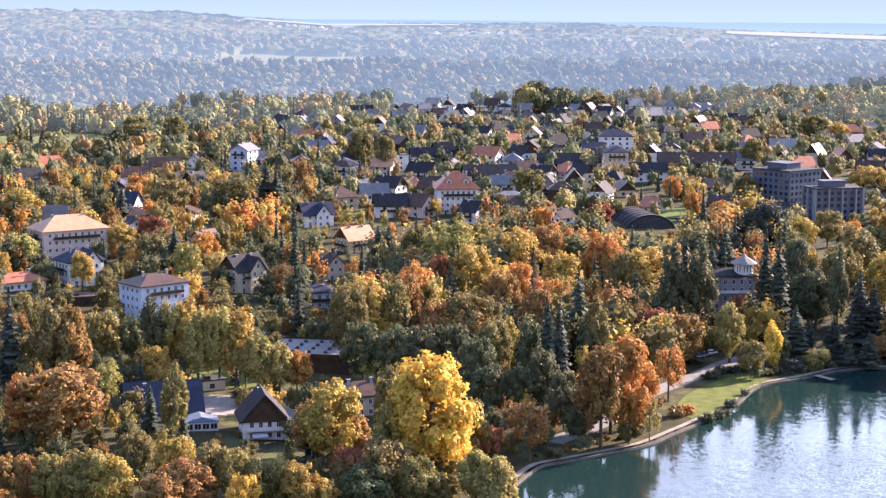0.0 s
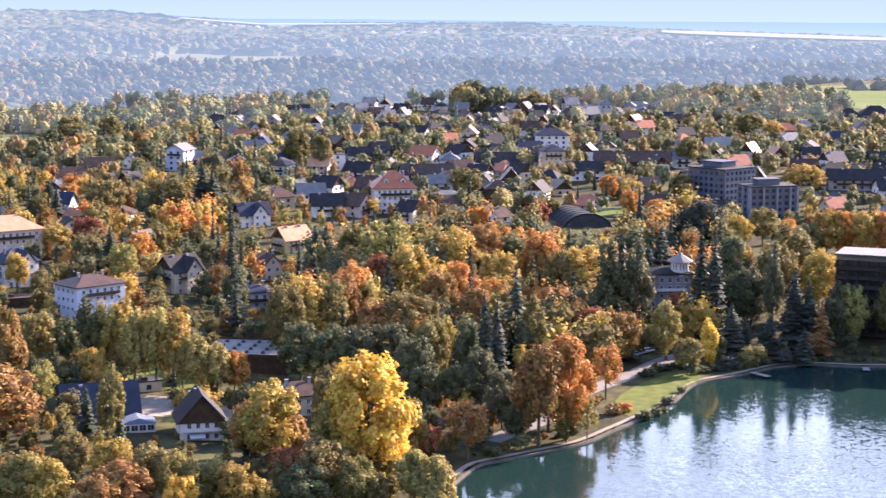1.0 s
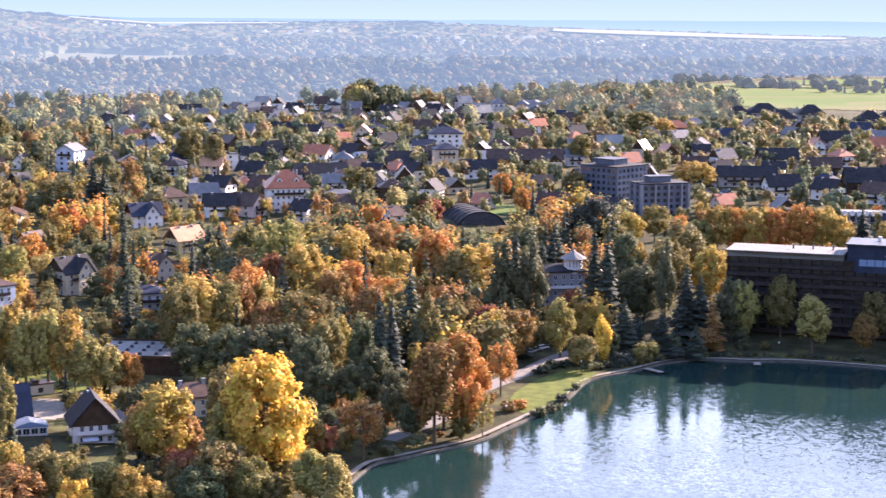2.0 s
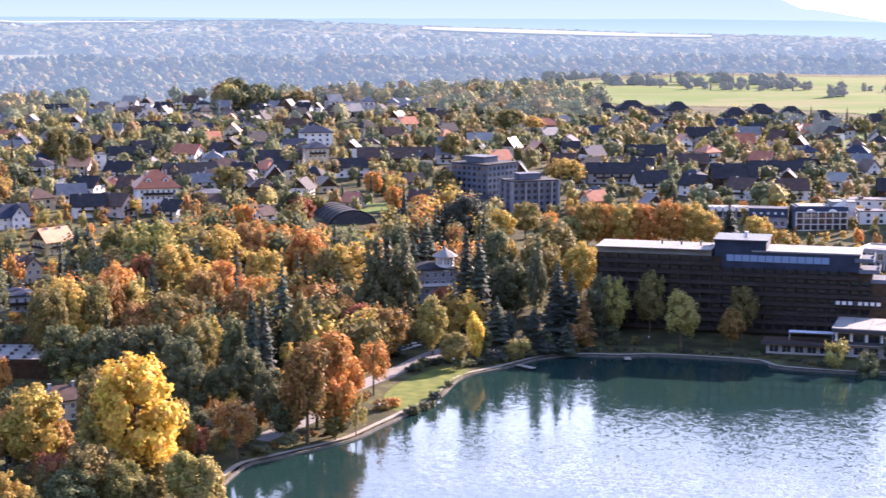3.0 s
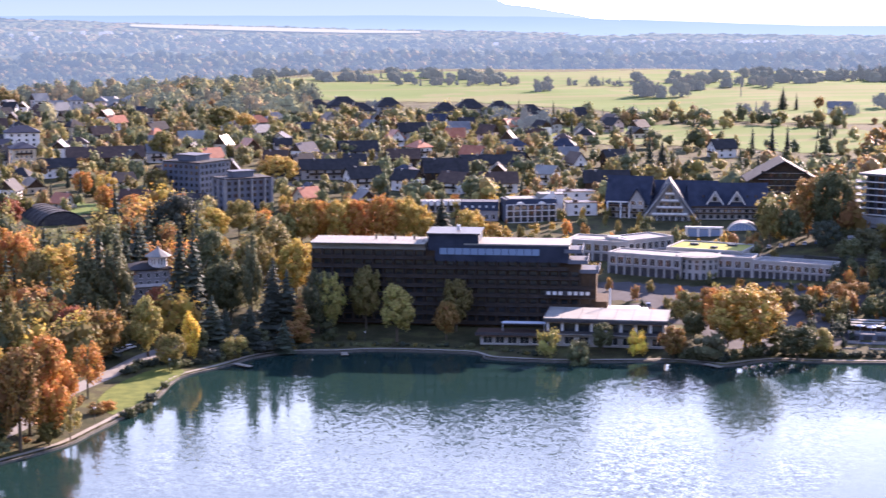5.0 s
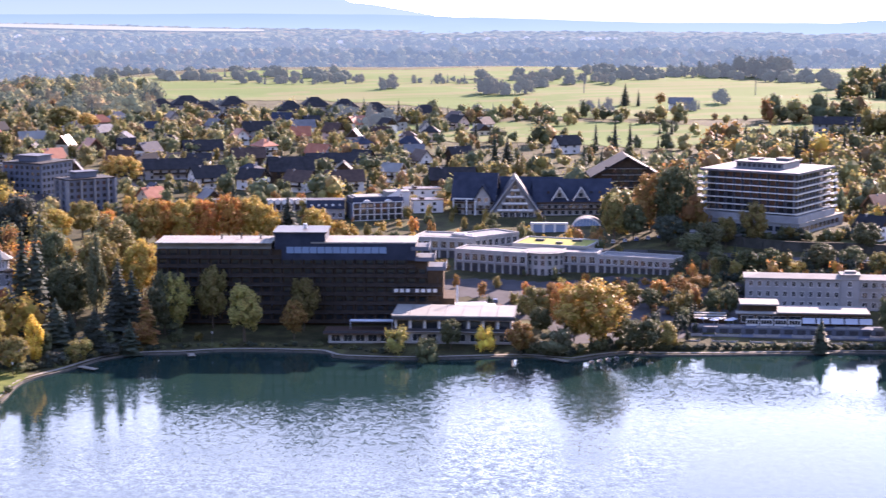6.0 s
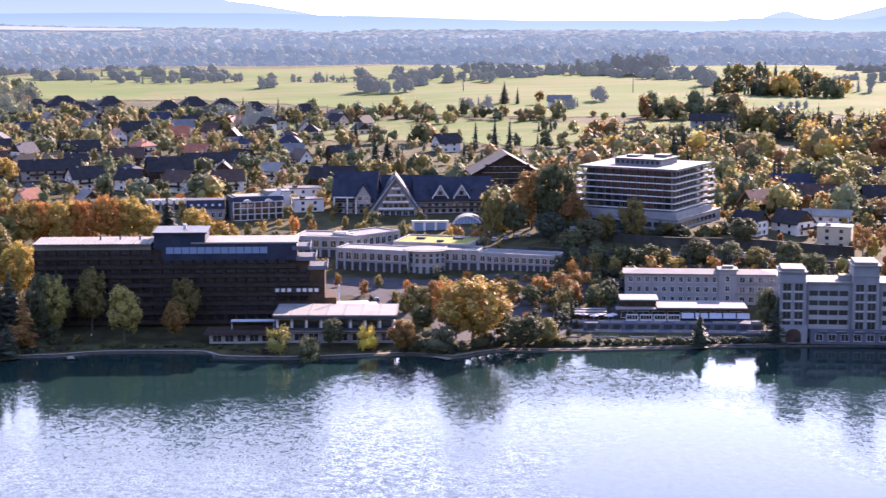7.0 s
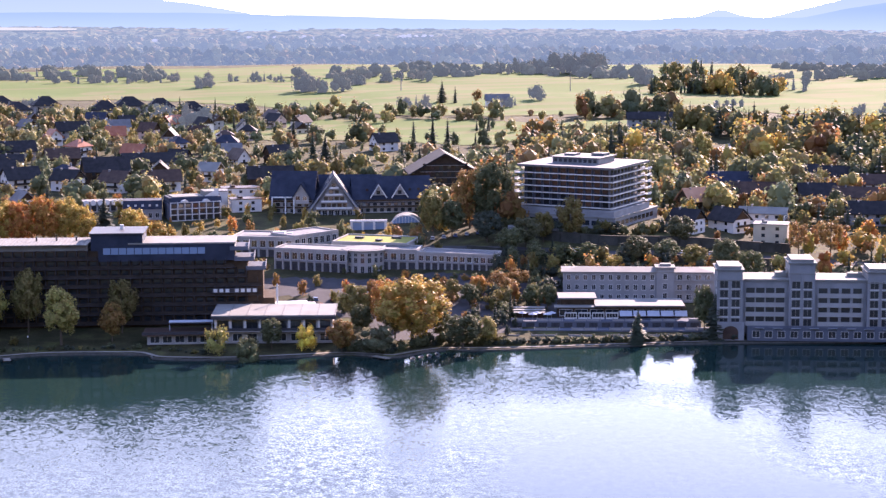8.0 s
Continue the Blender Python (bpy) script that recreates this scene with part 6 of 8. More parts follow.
def radio_mast(x, y, tall):
    ob = thing("lattice_mast", x, y, h1(x, y), 0, "thin grey radio mast standing in distant woods", "mast")
    part("pole", tube(0.5, 0.25, -1, tall, 5), ROOF["grey"], ob)
    for k in range(3):
        part("arm", box(-2.0, -0.1, tall * (0.7 + 0.1 * k), 2.0, 0.1, tall * (0.7 + 0.1 * k) + 0.25), ROOF["grey"], ob)


radio_mast(32, 1740, 38)
radio_mast(760, 1500, 22)
radio_mast(900, 1440, 20)


def far_field(label, az0, az1, r0, r1):
    """An open strip of pale fields on the far plain."""
    a = np.radians(np.linspace(az0, az1, 40))
    v = []
    for k, q in enumerate(a):
        edge = math.sin(math.pi * (k + 0.5) / 40) ** 0.35
        for r in (r0 + (r1 - r0) * 0.5 * (1 - edge), r1 - (r1 - r0) * 0.3 * (1 - edge)):
            v.append((r * math.sin(q), r * math.cos(q), float(plain_level(math.degrees(q), r)) + 14))
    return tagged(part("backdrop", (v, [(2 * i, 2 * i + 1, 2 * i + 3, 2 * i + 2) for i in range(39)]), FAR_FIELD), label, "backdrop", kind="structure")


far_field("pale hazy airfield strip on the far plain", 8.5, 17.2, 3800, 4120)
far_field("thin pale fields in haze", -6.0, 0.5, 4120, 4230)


def far_village(label, places, seed):
    """Dozens of hazy houses, too far to tell apart."""
    rng = random.Random(seed)
    parts = []
    for az, r, n in places:
        for _ in range(n):
            q, s = radians(az + rng.gauss(0, 0.7)), r + rng.gauss(0, 60)
            w, d, h = rng.uniform(7, 13), rng.uniform(6, 9), rng.uniform(3, 4.5)
            zz = float(plain_level(math.degrees(q), s)) + 7
            m = pose(s * math.sin(q), s * math.cos(q), zz, 0, 0, rng.uniform(0, 180))
            parts.append(moved(join(box(-w / 2, -d / 2, 0, w / 2, d / 2, h), prism([(-w / 2, h), (w / 2, h), (0, h + 3.5)], -d / 2, d / 2)), m))
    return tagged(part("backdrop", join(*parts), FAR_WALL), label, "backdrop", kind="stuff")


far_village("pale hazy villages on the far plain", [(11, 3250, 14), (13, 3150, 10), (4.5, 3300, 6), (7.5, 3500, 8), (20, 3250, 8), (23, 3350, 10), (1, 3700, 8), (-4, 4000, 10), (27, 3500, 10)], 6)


# ---- the rest of the town ----
PLACED = [(o.matrix_basis.translation.x, o.matrix_basis.translation.y) for o in scene.objects if o.get("category") == "house"] + [(x, y) for x, y, r in CLEAR for _ in (0,)]
townrng = random.Random(12)


def town(n, az0, az1, r0, r1, gap, group, roofs=("dark", "dark", "dark", "brown", "brown", "grey", "red", "blue")):
    """House after house on free plots, gables and hips by chance."""
    made = 0
    for _ in range(n * 12):
        a, r = radians(townrng.uniform(az0, az1)), math.sqrt(townrng.uniform(r0 ** 2, r1 ** 2))
        x, y = r * math.sin(a), r * math.cos(a)
        if any((x - p) ** 2 + (y - q) ** 2 < gap ** 2 for p, q in PLACED) or any((x - p) ** 2 + (y - q) ** 2 < (s + 9) ** 2 for p, q, s in CLEAR):
            continue
        wall = townrng.choice(["white", "white", "white", "white", "cream", "pink", "grey", "wood"])
        roof = townrng.choice(roofs)
        kind = townrng.choice(["gable", "gable", "gable", "hip"])
        word = {"dark": "dark slate", "brown": "brown tiled", "grey": "grey sheet", "red": "red tiled", "blue": "blue-grey", "white": "pale sheet"}[roof]
        house(x, y, townrng.choice([0, 90]) + townrng.uniform(-35, 35), townrng.uniform(9.5, 14), townrng.uniform(8, 10.5), townrng.choice([1, 2, 2]), townrng.uniform(3.2, 5.2), wall, roof, kind, f"{'blue-grey' if wall == 'slate' else wall} house with a {word} {kind} roof", group=group)
        PLACED.append((x, y))
        made += 1
        if made == n:
            return


town(100, -5.5, 9.5, 860, 1450, 20, "houses of the old town")
# white roofs in this group stand in for sun glint on distant roofs
town(44, -2, 8.5, 1400, 1580, 19, "houses at the edge of town", ("white", "white", "grey", "dark", "brown"))
town(60, 9.5, 24, 880, 1330, 25, "houses of the lower town")
town(12, -13.5, -6, 760, 1080, 30, "villas in the woods")


# ---- trees ----
YELLOW, ORANGE, RUST, RED, OLIVE, GREEN, LIME, FIR, GOLD = (
    (0.68, 0.455, 0.085), (0.44, 0.215, 0.06), (0.26, 0.150, 0.055), (0.265, 0.105, 0.055), (0.180, 0.152, 0.056), (0.108, 0.118, 0.060), (0.285, 0.245, 0.080), (0.062, 0.077, 0.057), (0.40, 0.280, 0.074))


def quads(rng, centre, normal, size, ragged=0.75):
    """Sprays of leaves: one small three-cornered face each."""
    n = len(centre)
    ref = rng.normal(size=(n, 3))
    nrm = normal + ragged * rng.normal(size=(n, 3))
    nrm /= np.linalg.norm(nrm, axis=1)[:, None] + 1e-9
    u = np.cross(nrm, ref)
    u /= np.linalg.norm(u, axis=1)[:, None] + 1e-9
    w = np.cross(nrm, u)
    s = (size * rng.uniform(0.6, 1.35, n))[:, None]
    v = np.stack([centre - u * s - w * s * 0.5, centre + u * s - w * s * 0.4, centre + w * s * 1.1 + nrm * s * 0.3], 1).reshape(-1, 3)
    f = (np.arange(n)[:, None] * 3 + np.arange(3)[None])
    return v, f


ICO_V = np.array([(0, 0, 1)] + [(0.894 * math.cos(i * math.tau / 5), 0.894 * math.sin(i * math.tau / 5), 0.447) for i in range(5)]
                 + [(0.894 * math.cos((i + 0.5) * math.tau / 5), 0.894 * math.sin((i + 0.5) * math.tau / 5), -0.447) for i in range(5)] + [(0, 0, -1)])
ICO_F = [(0, 1 + i, 1 + (i + 1) % 5) for i in range(5)] + [(1 + i, 6 + i, 1 + (i + 1) % 5) for i in range(5)] \
    + [(6 + i, 6 + (i + 1) % 5, 1 + (i + 1) % 5) for i in range(5)] + [(11, 6 + (i + 1) % 5, 6 + i) for i in range(5)]


def broadleaf(seed, lobes=40, leaves=2600, wide=0.34, low=0.16, size=0.018, pointed=0.0, sparse=0.0, core=0.66, ragged=0.45):
    """A crown one unit tall: uneven lobes covered with leaves, gaps between them. Returns corners and faces."""
    rng = np.random.default_rng(seed)
    mid, half = (1 + low) / 2, (1 - low) / 2
    dirs = rng.normal(size=(lobes, 3))
    dirs /= np.linalg.norm(dirs, axis=1)[:, None]
    rad = rng.uniform(0.54, 0.76, lobes)[:, None]
    rad[:lobes // 7] *= 0.45  # some foliage round the heart of the crown
    rl = rng.uniform(0.9, 1.6, lobes) * 1.52 / math.sqrt(lobes) * (1 - 0.35 * sparse)
    c = dirs * rad
    taper = 1 - pointed * np.clip((c[:, 2:3] + 0.2), 0, 1)
    c[:, :2] *= taper
    rl *= (0.6 + 0.4 * taper[:, 0])
    which = rng.choice(lobes, leaves, p=rl ** 2 / (rl ** 2).sum())
    d = rng.normal(size=(leaves, 3)) + np.array([0, 0, 0.25]) + 1.1 * dirs[which]
    d /= np.linalg.norm(d, axis=1)[:, None]
    p = c[which] + d * (rl[which] * rng.uniform(0.60, 1.16, leaves))[:, None]
    scale = np.array([wide, wide, half])
    v, f = quads(rng, p * scale + [0, 0, mid], d, size, ragged)
    cv = [(ICO_V * (rl[i] * core * rng.uniform(0.8, 1.1, (12, 1))) + c[i]) * scale + [0, 0, mid] for i in range(lobes)]
    base = len(v)
    v = np.vstack([v] + cv)
    core = [[a + base + 12 * i for a in t] for i in range(lobes) for t in ICO_F]
    return v, f.tolist() + core


def conifer(seed, tiers=17, per=9, wide=0.17, low=0.05):
    """A spruce one unit tall: tiers of drooping boughs round a thin core."""
    rng = np.random.default_rng(seed)
    v, f = [], []
    for k in range(tiers):
        t = k / (tiers - 1)
        z, reach = low + (1 - low) * (t ** 0.9), wide * (1 - t) ** 0.85 + 0.012
        n = max(4, int(per * (1 - 0.5 * t)))
        for i in range(n):
            a = (i + rng.uniform(-0.4, 0.4)) * math.tau / n + k
            L = reach * rng.uniform(0.55, 1.25)
            c, s = math.cos(a), math.sin(a)
            half = L * 0.33 + 0.006
            b = len(v)
            for rr, zz, ww in ((0.0, 0.03, 0.25), (0.5, 0.0, 1.0), (0.85, -0.03, 0.7), (1.0, -0.02, 0.1)):
                for side in (-1, 1):
                    v.append((c * L * rr - s * side * half * ww, s * L * rr + c * side * half * ww, z + zz * (1 - t * 0.6) - 0.012 * abs(side) + rng.uniform(-0.014, 0.014)))
            f += [[b + 2 * q, b + 2 * q + 1, b + 2 * q + 3, b + 2 * q + 2] for q in range(3)]
    b = len(v)
    v += [(wide * 0.42 * math.cos(i * math.tau / 7), wide * 0.42 * math.sin(i * math.tau / 7), low + 0.02) for i in range(7)] + [(0, 0, 1.0)]
    f += [[b + i, b + (i + 1) % 7, b + 7] for i in range(7)]
    return np.array(v), f


def trunk_shape(seed, crown_low, r=0.02, tall=0.75, limbs=5):
    """A tapered trunk with a few limbs, one unit tall."""
    rng = np.random.default_rng(seed)
    parts = [tube(r, r * 0.75, -0.03, crown_low, 7), tube(r * 0.75, r * 0.25, crown_low, tall, 6)]
    for i in range(limbs):
        a, z = rng.uniform(0, math.tau), rng.uniform(crown_low, tall * 0.8)
        m = Matrix.Translation((0, 0, z)) @ Euler((rng.uniform(0.5, 1.0), 0, a)).to_matrix().to_4x4()
        parts.append(moved(tube(r * 0.4, r * 0.12, 0, rng.uniform(0.18, 0.30), 5), m))
    return join(*parts)


SHAPES = {
    "broad": [(broadleaf(s, 70, 3800, 0.36, 0.12, 0.0175), 0.2) for s in (1, 2, 3, 4)],
    "tall": [(broadleaf(s, 48, 3000, 0.24, 0.10, 0.0155, 0.25), 0.2) for s in (11, 12, 13)],
    "poplar": [(broadleaf(s, 34, 2000, 0.15, 0.06, 0.015, 0.45), 0.15) for s in (21, 22)],
    "airy": [(broadleaf(s, 34, 1700, 0.32, 0.18, 0.016, 0.1, 0.45, 0.5), 0.3) for s in (31, 32, 33)],
    "bush": [(broadleaf(s, 20, 900, 0.55, 0.0, 0.03), 0.1) for s in (41, 42)],
    "fir": [(conifer(s, 24, 12, 0.20), 0.06) for s in (51, 52, 53)],
    "thin_fir": [(conifer(s, 24, 10, 0.13), 0.06) for s in (61, 62)],
    "pine": [(broadleaf(s, 34, 1900, 0.20, 0.14, 0.016, 0.3, 0.2), 0.25) for s in (71, 72)],
}
KINDWORD = {"broad": "broadleaf", "tall": "tall broadleaf", "poplar": "narrow upright", "airy": "thin-leaved", "bush": "round", "fir": "dark spruce", "thin_fir": "slender dark spruce", "pine": "dark pine"}
COLOURWORD = {YELLOW: "bright yellow", ORANGE: "orange", RUST: "rust-brown", RED: "red-brown", OLIVE: "olive green", GREEN: "dark green", LIME: "yellow-green", FIR: "dark green", GOLD: "golden"}
treerng = random.Random(5)
TREES = []


def tree(kind, x, y, tall, colour=OLIVE, wide=1.0, z=None, near="on the town slope"):
    """One tree with its trunk and crown."""
    k = treerng.randrange(len(SHAPES[kind]))
    (shape, low) = SHAPES[kind][k]
    crown = shared(("crown", kind, k), lambda: mesh("crown", shape, LEAF))
    trunk = shared(("trunk", kind, k), lambda: mesh("trunk", trunk_shape(k + 7, low + 0.1, 0.018 if kind != "bush" else 0.03, 0.8), BARK))
    name = "bush" if kind == "bush" else "tree"
    ob = thing(name, x, y, (h1(x, y) if z is None else z) - 0.1, treerng.uniform(0, 360), f"{COLOURWORD[colour]} {KINDWORD[kind]} {name} {near}", name)
    if kind in ("broad", "tall") and wide < 1.0:
        wide = 0.35 + 0.7 * wide
    ob.scale = (tall * wide, tall * wide, tall)
    part("trunk", trunk, None, ob)
    c = part("crown", crown, None, ob)
    j = treerng.uniform(0.85, 1.15)
    c.color = (colour[0] * j, colour[1] * j * treerng.uniform(0.93, 1.07), colour[2] * j, 1)
    TREES.append((x, y))
    return ob


def woods(name, label, rows, detail, seed, mat=None):
    """Many trees as one mesh. rows: kind, x, y, z, height, colour, width."""
    rng = np.random.default_rng(seed)
    V, F, C, base = [], [], [], 0
    for kind, x, y, z, tall, colour, wide in rows:
        v, f = detail[kind][rng.integers(len(detail[kind]))]
        a = rng.uniform(0, math.tau)
        rot = np.array([[math.cos(a), math.sin(a), 0], [-math.sin(a), math.cos(a), 0], [0, 0, 1]])
        V.append(v @ rot * [tall * wide, tall * wide, tall] + [x, y, z])
        F += [[i + base for i in q] for q in f]
        base += len(v)
        C.append(np.tile([*np.array(colour) * rng.uniform(0.8, 1.2), 1.0], (len(v), 1)))
    me = bpy.data.meshes.new(name)
    me.from_pydata(np.vstack(V), [], F)
    col = me.attributes.new("tint", "FLOAT_COLOR", "POINT")
    col.data.foreach_set("color", np.vstack(C).astype(np.float32).ravel())
    me.materials.append(mat or LEAF_WOOD)
    return tagged(new(name, me), label, "trees", kind="stuff")


LOW = {
    "broad": [broadleaf(s, 16, 380, 0.40, 0.0, 0.036, core=0.6) for s in (101, 102, 103, 104)],
    "tall": [broadleaf(s, 14, 330, 0.27, 0.0, 0.034, 0.25, core=0.6) for s in (111, 112)],
    "fir": [conifer(s, 12, 8, 0.20, 0.0) for s in (121, 122)],
    "bush": [broadleaf(s, 10, 160, 0.6, 0.0, 0.055) for s in (131, 132)],
}


def scatter(n, az0, az1, r0, r1, seed, test=None, gap=0.0):
    rng = np.random.default_rng(seed)
    a, r = np.radians(rng.uniform(az0, az1, n)), np.sqrt(rng.uniform(r0 ** 2, r1 ** 2, n))
    x, y = r * np.sin(a), r * np.cos(a)
    keep = shore_distance(x, y) > 8
    if test is not None:
        keep &= test(x, y)
    x, y = x[keep], y[keep]
    if gap:
        ok, cells = [], {}
        for i, (p, q) in enumerate(zip(x, y)):
            key = (int(p // gap), int(q // gap))
            near = [j for dx in (-1, 0, 1) for dy in (-1, 0, 1) for j in cells.get((key[0] + dx, key[1] + dy), ())]
            if all((x[j] - p) ** 2 + (y[j] - q) ** 2 > gap * gap for j in near):
                cells.setdefault(key, []).append(i)
                ok.append(i)
        x, y = x[ok], y[ok]
    return x, y


MIX = [OLIVE, OLIVE, GREEN, LIME, GOLD, RUST, ORANGE, GOLD, RUST]


# ---- trees by place: kind, x, y, height, colour, width ----
NEAR_BANK = [
    ("broad", -100, 418, 14.8, RUST, 0.76), ("broad", -96, 421, 14.8, RUST, 0.89), ("broad", -90, 420, 15.7, LIME, 1.07),
    ("broad", -82, 420, 16.9, LIME, 1.15), ("broad", -76, 417, 16.5, GOLD, 1.12), ("broad", -75, 448, 13.7, OLIVE, 1.07),
    ("broad", -64, 439, 15.6, GOLD, 0.99), ("broad", -59, 422, 15.5, RUST, 1.44), ("broad", -64, 415, 13.6, RUST, 1.35),
    ("broad", -55, 434, 16.5, OLIVE, 1.04), ("broad", -48, 431, 15.6, LIME, 0.97), ("broad", -44, 426, 15.1, OLIVE, 0.98),
    ("broad", -46, 420, 13.2, YELLOW, 0.86), ("broad", -38, 430, 14.5, LIME, 1.04), ("broad", -33, 425, 15.3, GOLD, 0.94),
    ("broad", -99, 410, 9.6, ORANGE, 1.14), ("broad", -13, 438, 18.2, OLIVE, 1.31), ("broad", -18, 430, 13.9, GREEN, 1.47),
    ("broad", -6, 434, 15.3, OLIVE, 1.11), ("bush", -23, 455, 11.7, RED, 0.66), ("tall", 8, 440, 15.5, LIME, 1.47),
    ("tall", 13, 436, 20.0, LIME, 1.14), ("broad", -2, 434, 11.0, OLIVE, 1.03), ("broad", -28, 425, 11.4, GOLD, 1.14),
]
GARDENS = [
    ("broad", -97, 470, 24.1, RUST, 1.55), ("broad", -105, 470, 21.1, ORANGE, 1.08), ("fir", -123, 526, 29.1, FIR, 1.01),
    ("airy", -118, 533, 30.0, OLIVE, 0.61), ("tall", -111, 528, 28.0, OLIVE, 0.99), ("tall", -106, 529, 28.1, RUST, 0.87),
    ("airy", -94, 518, 14.3, LIME, 1.06), ("broad", -104, 564, 18.9, LIME, 0.97), ("broad", -95, 568, 16.0, GREEN, 0.92),
    ("broad", -84, 542, 13.5, GOLD, 1.13), ("poplar", -87, 553, 26.1, GREEN, 1.10), ("tall", -82, 556, 24.1, LIME, 0.90),
    ("tall", -77, 557, 24.7, GOLD, 0.88), ("tall", -72, 543, 25.2, LIME, 0.84), ("tall", -66, 546, 26.1, LIME, 0.95),
    ("tall", -61, 547, 25.5, GOLD, 1.11), ("tall", -54, 541, 19.1, LIME, 1.28), ("tall", -48, 542, 16.8, LIME, 1.25),
    ("broad", -43, 544, 13.9, ORANGE, 1.04), ("airy", -58, 543, 17.7, LIME, 0.89), ("thin_fir", -77, 484, 15.6, FIR, 1.60),
    ("pine", -70, 479, 23.2, OLIVE, 0.89), ("thin_fir", -68, 481, 12.7, FIR, 1.35), ("broad", -28, 467, 25.4, GOLD, 0.96),
]
VILLA_GARDENS = [
    ("broad", -33, 473, 18.1, RUST, 0.96), ("broad", -23, 469, 15.4, RUST, 1.12), ("airy", -20, 552, 11.5, LIME, 1.60),
    ("broad", -14, 508, 20.2, OLIVE, 0.65), ("broad", -11, 460, 24.0, LIME, 0.66), ("broad", -3, 458, 36.2, YELLOW, 0.90),
    ("broad", 2, 464, 22.1, YELLOW, 0.72), ("broad", -13, 490, 22.2, OLIVE, 0.67), ("tall", 9, 480, 19.1, OLIVE, 0.81),
    ("airy", 23, 486, 18.2, RUST, 1.10), ("bush", 13, 486, 10.2, RED, 0.60), ("airy", 19, 510, 10.9, RUST, 0.90),
    ("bush", -40, 609, 8.3, GREEN, 1.27), ("broad", -24, 600, 25.7, GOLD, 0.90), ("broad", -30, 583, 26.0, OLIVE, 0.67),
    ("broad", -17, 602, 25.1, OLIVE, 0.71), ("broad", -9, 622, 27.8, ORANGE, 0.67), ("broad", -13, 612, 25.1, RUST, 0.62),
    ("broad", -4, 622, 23.9, LIME, 0.89), ("broad", 2, 700, 30.3, LIME, 1.12), ("broad", -9, 718, 24.5, OLIVE, 0.99),
    ("broad", 0, 662, 24.4, RED, 0.69), ("broad", 10, 664, 27.7, GOLD, 0.82), ("broad", -2, 590, 21.8, RUST, 0.81),
]
PARK_WOOD = [
    ("broad", 7, 592, 24.8, OLIVE, 0.92), ("broad", 14, 594, 22.7, OLIVE, 0.69), ("poplar", 21, 580, 19.0, GOLD, 1.25),
    ("broad", 15, 564, 21.7, OLIVE, 0.78), ("broad", 3, 554, 22.7, GREEN, 0.94), ("broad", -7, 552, 21.4, GREEN, 0.79),
    ("broad", -14, 552, 21.4, GREEN, 0.90), ("broad", -24, 556, 21.5, GREEN, 1.02), ("broad", 27, 639, 27.9, ORANGE, 0.70),
    ("broad", 20, 630, 26.0, RUST, 0.64), ("broad", 31, 615, 23.5, RUST, 0.80), ("broad", 39, 635, 22.6, ORANGE, 0.72),
    ("broad", 29, 705, 27.3, GOLD, 0.90), ("broad", 39, 717, 26.7, RUST, 0.82), ("broad", 42, 671, 25.8, GOLD, 0.80),
    ("broad", 51, 730, 23.5, ORANGE, 0.82), ("broad", 58, 742, 21.6, ORANGE, 0.90), ("fir", 31, 553, 32.1, FIR, 0.66),
    ("fir", 35, 555, 29.9, FIR, 0.78), ("tall", 26, 559, 23.3, GREEN, 0.80), ("fir", 44, 602, 32.6, FIR, 0.87),
    ("pine", 49, 592, 24.8, OLIVE, 1.01), ("broad", 13, 526, 16.9, GREEN, 1.00), ("broad", 22, 528, 17.2, GREEN, 0.86),
]
PARK_EDGE = [
    ("broad", 34, 517, 18.7, GREEN, 0.74), ("broad", 10, 538, 22.2, GREEN, 0.73), ("broad", 62, 711, 25.3, ORANGE, 0.86),
    ("broad", 74, 676, 27.3, GOLD, 1.22), ("broad", 65, 673, 26.2, OLIVE, 0.68), ("pine", 79, 641, 34.7, GREEN, 1.00),
    ("pine", 89, 644, 34.7, GREEN, 1.03), ("fir", 85, 654, 36.5, FIR, 0.73), ("fir", 109, 720, 25.4, FIR, 1.60),
    ("broad", 68, 606, 20.2, RED, 0.93), ("broad", 77, 601, 20.4, RUST, 1.16), ("tall", 51, 507, 32.3, ORANGE, 0.93),
    ("tall", 43, 500, 30.5, RUST, 0.98), ("airy", 68, 556, 18.8, ORANGE, 0.94), ("airy", 57, 507, 13.0, LIME, 0.85),
    ("broad", 106, 660, 14.2, RED, 1.04), ("tall", 95, 613, 21.9, LIME, 1.12), ("broad", 99, 594, 12.9, LIME, 1.23),
    ("poplar", 108, 606, 17.5, YELLOW, 1.30), ("fir", 112, 646, 39.7, FIR, 0.77), ("fir", 116, 642, 37.7, FIR, 0.87),
    ("broad", 132, 657, 24.7, GREEN, 0.83), ("broad", 128, 682, 32.5, GREEN, 0.60), ("broad", 134, 685, 27.3, GOLD, 0.65),
]
